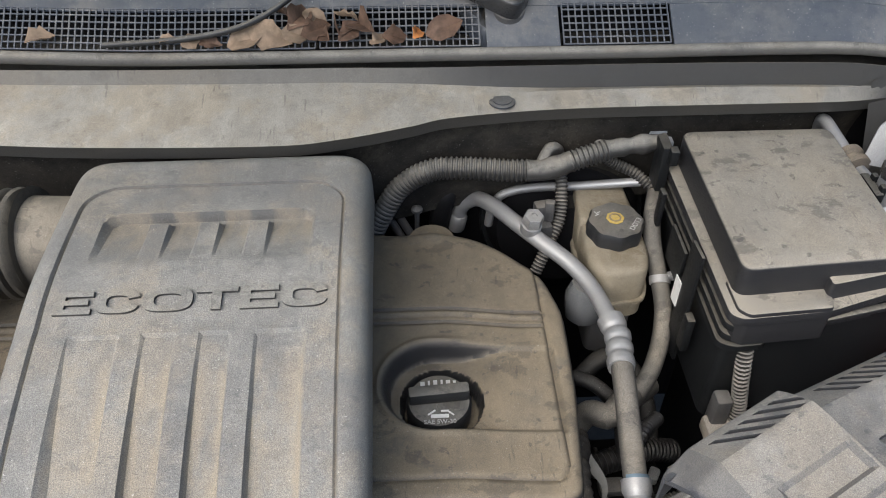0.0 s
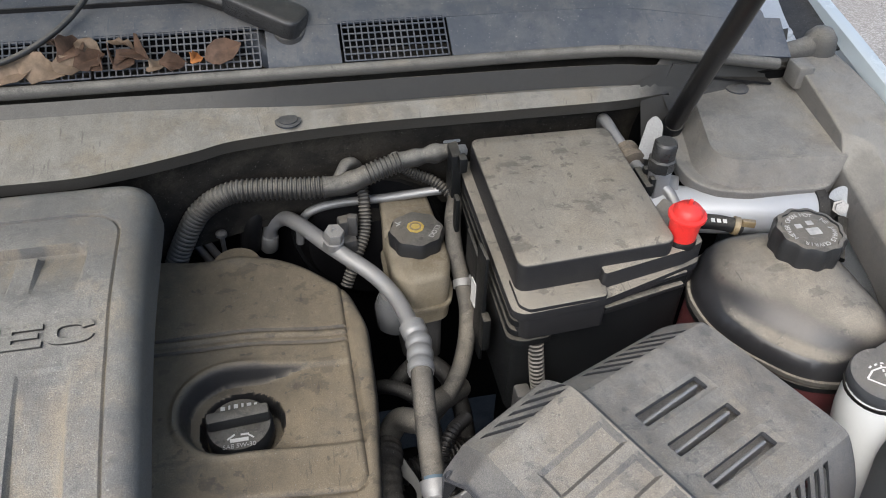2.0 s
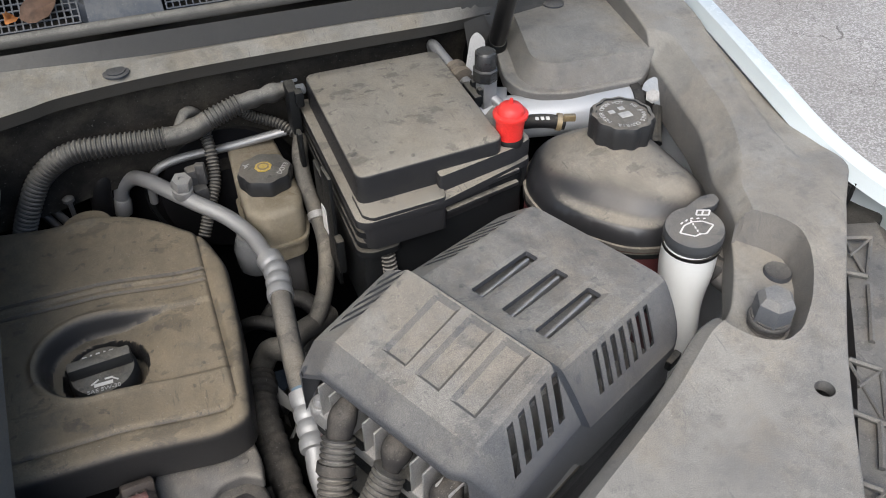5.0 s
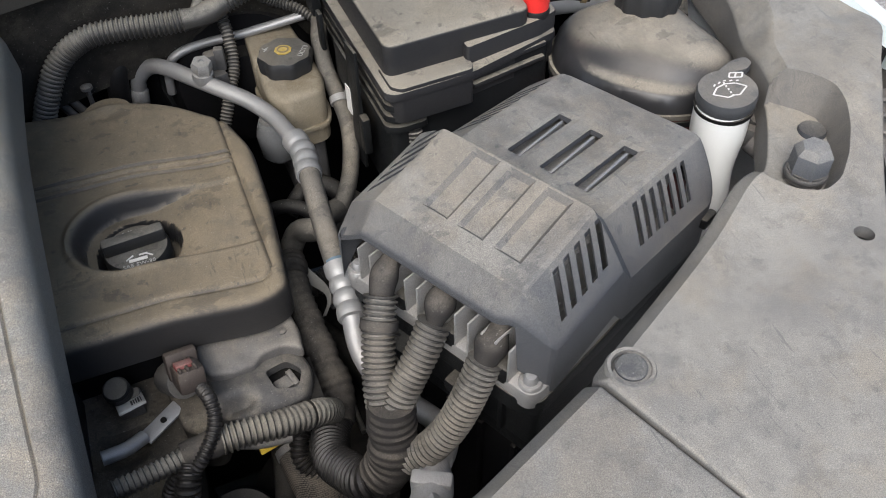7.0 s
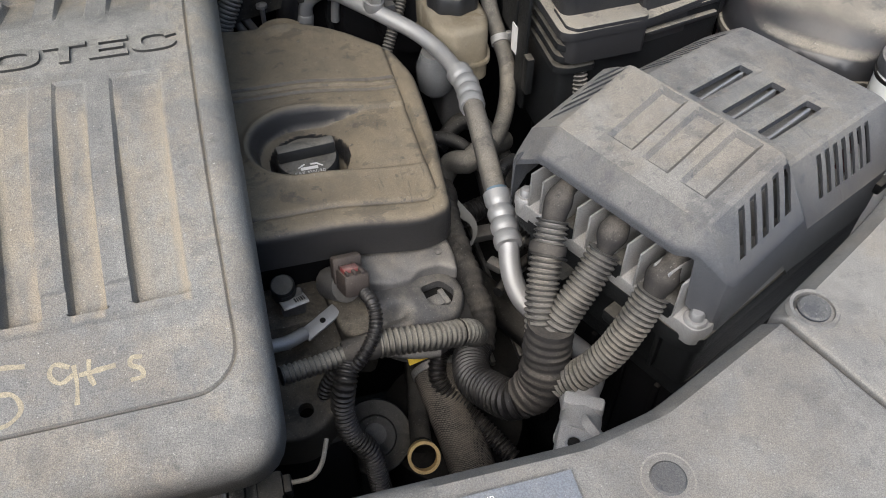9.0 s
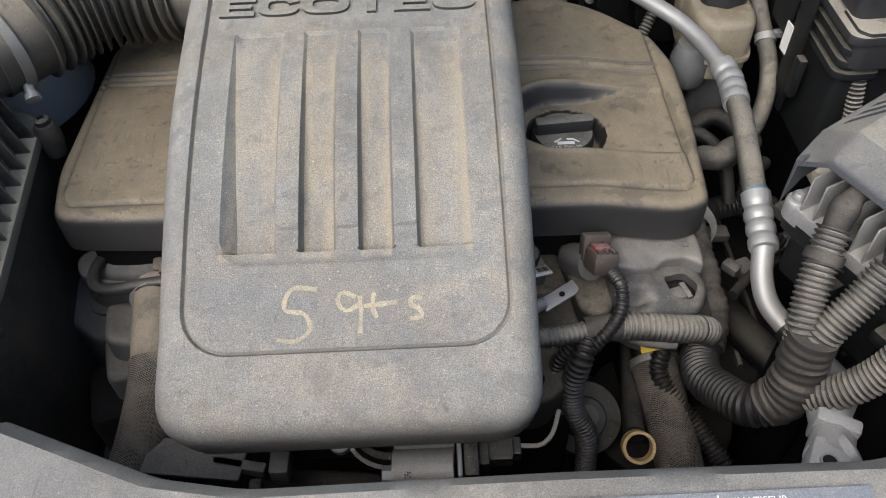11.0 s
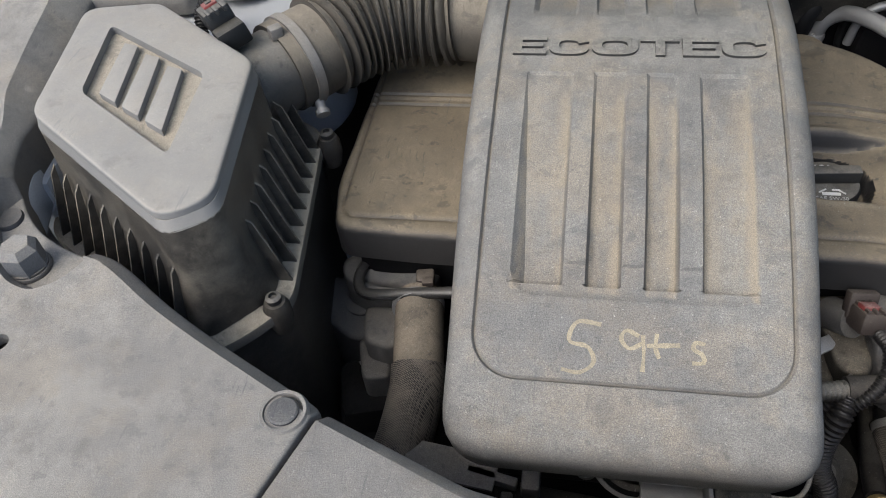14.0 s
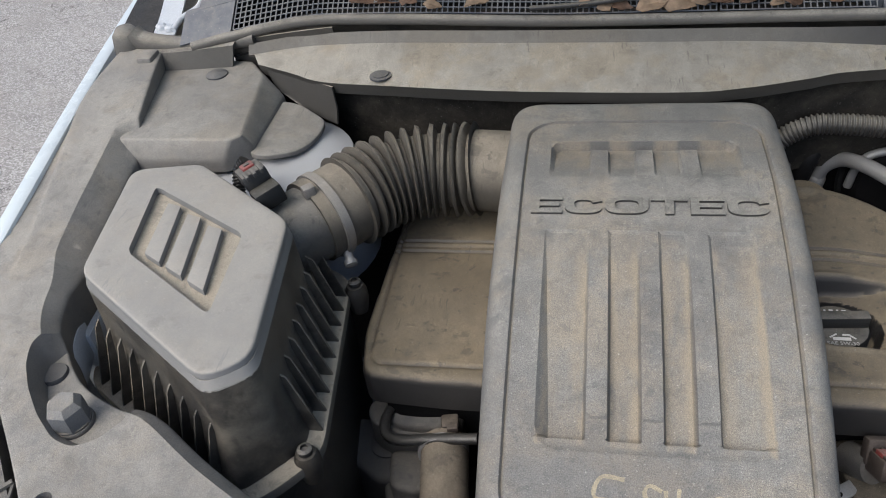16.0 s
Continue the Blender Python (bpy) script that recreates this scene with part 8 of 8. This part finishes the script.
for k, (x, t, size, mat, turn) in enumerate(LEAVES):
    bm = leaf(size * 0.82, r.uniform(0.3, 1.0), r.uniform(0.2, 0.9), k)
    p = on_grille(x, t)
    bm.transform(Matrix.Translation(p + Vector((0, -0.003, 0.004 + 0.003 * (k % 3)))) @ pose(0, 0, 0, 30 + r.uniform(-25, 30), r.uniform(-20, 20), turn))
    kind_word = {LEAF_A: "curled brown dry leaf", LEAF_B: "pale tan dry leaf", LEAF_C: "small orange dry leaf"}[mat]
    single("leaf", bm, mat, kind_word + " lying on the cowl grille", "leaf", "leaves on the cowl")


# ---- clutter deep in the bay ----
single("inner_bracket", join(block(-0.800, 0.345, 1.005, 0.035, 0.09, 0.05, 0.008, 18), block(-0.80, 0.40, 0.97, 0.03, 0.10, 0.09, 0.006, 8)), SHEET, "blue-grey painted sheet metal bracket beside the air box", "bracket")
single("bypass_hose", tube([(0.155, 0.575, 0.845), (0.178, 0.560, 0.868), (0.205, 0.545, 0.866), (0.225, 0.525, 0.845), (0.23, 0.49, 0.81)], 0.0085, 12), BLACKER, "thin black rubber bypass hose", "hose")
single("ribbed_hose", tube([(0.165, 0.49, 0.79), (0.190, 0.485, 0.800), (0.225, 0.495, 0.800), (0.26, 0.51, 0.79), (0.30, 0.52, 0.77)], 0.013, 14, ridge=0.003, pitch=0.006), BLACKLOOM, "black ribbed hose deep in the bay", "hose")
single("shift_cable", tube([(0.20, 0.36, 0.80), (0.24, 0.40, 0.79), (0.30, 0.43, 0.79), (0.36, 0.46, 0.80)], 0.006, 10), BLACKER, "black gear cable across the gearbox", "cable")
single("bay_loom", tube([(0.40, 0.42, 0.84), (0.345, 0.435, 0.81), (0.30, 0.43, 0.80), (0.255, 0.415, 0.815)], 0.0075, 12, ridge=0.002, pitch=0.005), LOOM, "grey corrugated loom below the fuse box", "cable loom")
single("fluid_tank", lathe([(0.0, 0.865), (0.018, 0.867), (0.024, 0.875), (0.025, 0.905), (0.018, 0.925), (0.0, 0.927)], 22, (0.205, 0.655, 0)), CLEARGREY, "small smoky plastic bulb on the brake line", "reservoir")
for k, (x, y, zc, a) in enumerate(((-0.47, 0.33, 0.70, 10), (-0.50, 0.29, 0.66, 40), (-0.455, 0.26, 0.65, -20))):
    single("belt_bracket", join(block(x, y, zc, 0.045, 0.03, 0.03, 0.008, a), lathe([(0.008, 0), (0.008, 0.008), (0, 0.009)], 6, (x, y, zc + 0.014))), GREYCAST, "grimy bracket with a bolt beside the belt drive", "bracket", "belt brackets")
single("alternator", join(lathe([(0.05, -0.04), (0.055, -0.03), (0.055, 0.03), (0.04, 0.04), (0.0, 0.042)], 28, (-0.44, 0.24, 0.60), (-0.3, -0.6, 0.7))), GREYCAST, "grimy alternator low beside the engine", "alternator")
single("crank_hose", tube([(-0.16, 0.155, 0.79), (-0.20, 0.16, 0.80), (-0.25, 0.17, 0.79), (-0.30, 0.19, 0.76)], 0.012, 12), BLACKER, "black hose under the throttle body", "hose")
single("small_plug", join(block(-0.31, 0.135, 0.83, 0.03, 0.02, 0.018, 0.003), block(-0.335, 0.14, 0.825, 0.02, 0.016, 0.014, 0.003), block(-0.29, 0.14, 0.82, 0.012, 0.03, 0.03, 0.003)), BLACK, "black sensor plug at the front of the engine", "connector")

single("bay_cable", tube([(0.262, 0.505, 0.86), (0.240, 0.480, 0.872), (0.225, 0.455, 0.862), (0.232, 0.425, 0.842), (0.262, 0.405, 0.83)], 0.0075, 12, ridge=0.002, pitch=0.005), BLACKLOOM, "black corrugated cable tube in the dark bay", "cable loom")
single("heater_hose", tube([(0.190, 0.585, 0.83), (0.222, 0.600, 0.852), (0.250, 0.590, 0.848), (0.268, 0.560, 0.82), (0.272, 0.52, 0.78)], 0.0115, 14, 0.006), BLACKER, "black rubber heater hose low behind the pipes", "hose")
relay = thing("bay_connector", (0.275, 0.455, 0.82), "small grey dusty connector on a cable beside the fuse box", "connector")
part("housing", block(0.278, 0.452, 0.836, 0.026, 0.018, 0.016, 0.003, 25), GREYCAST, relay)
part("latch", block(0.279, 0.451, 0.8455, 0.014, 0.007, 0.004, 0.001, 25), BEIGE, relay)
part("lead", tube([(0.290, 0.457, 0.836), (0.302, 0.462, 0.832), (0.310, 0.475, 0.82), (0.312, 0.495, 0.80)], 0.0035, 8), BLACKER, relay)
single("loom_tie", join(tube([(0.2045, 0.256, 0.975), (0.2035, 0.2545, 0.9735)], 0.0172, 18, 0.002)), BLACKER, "black cable tie round a loom", "cable tie")
single("loom_tie", join(tube([(0.130, 0.2805, 0.853), (0.127, 0.2795, 0.855)], 0.0148, 18, 0.002)), BLACKER, "black cable tie round a loom", "cable tie")
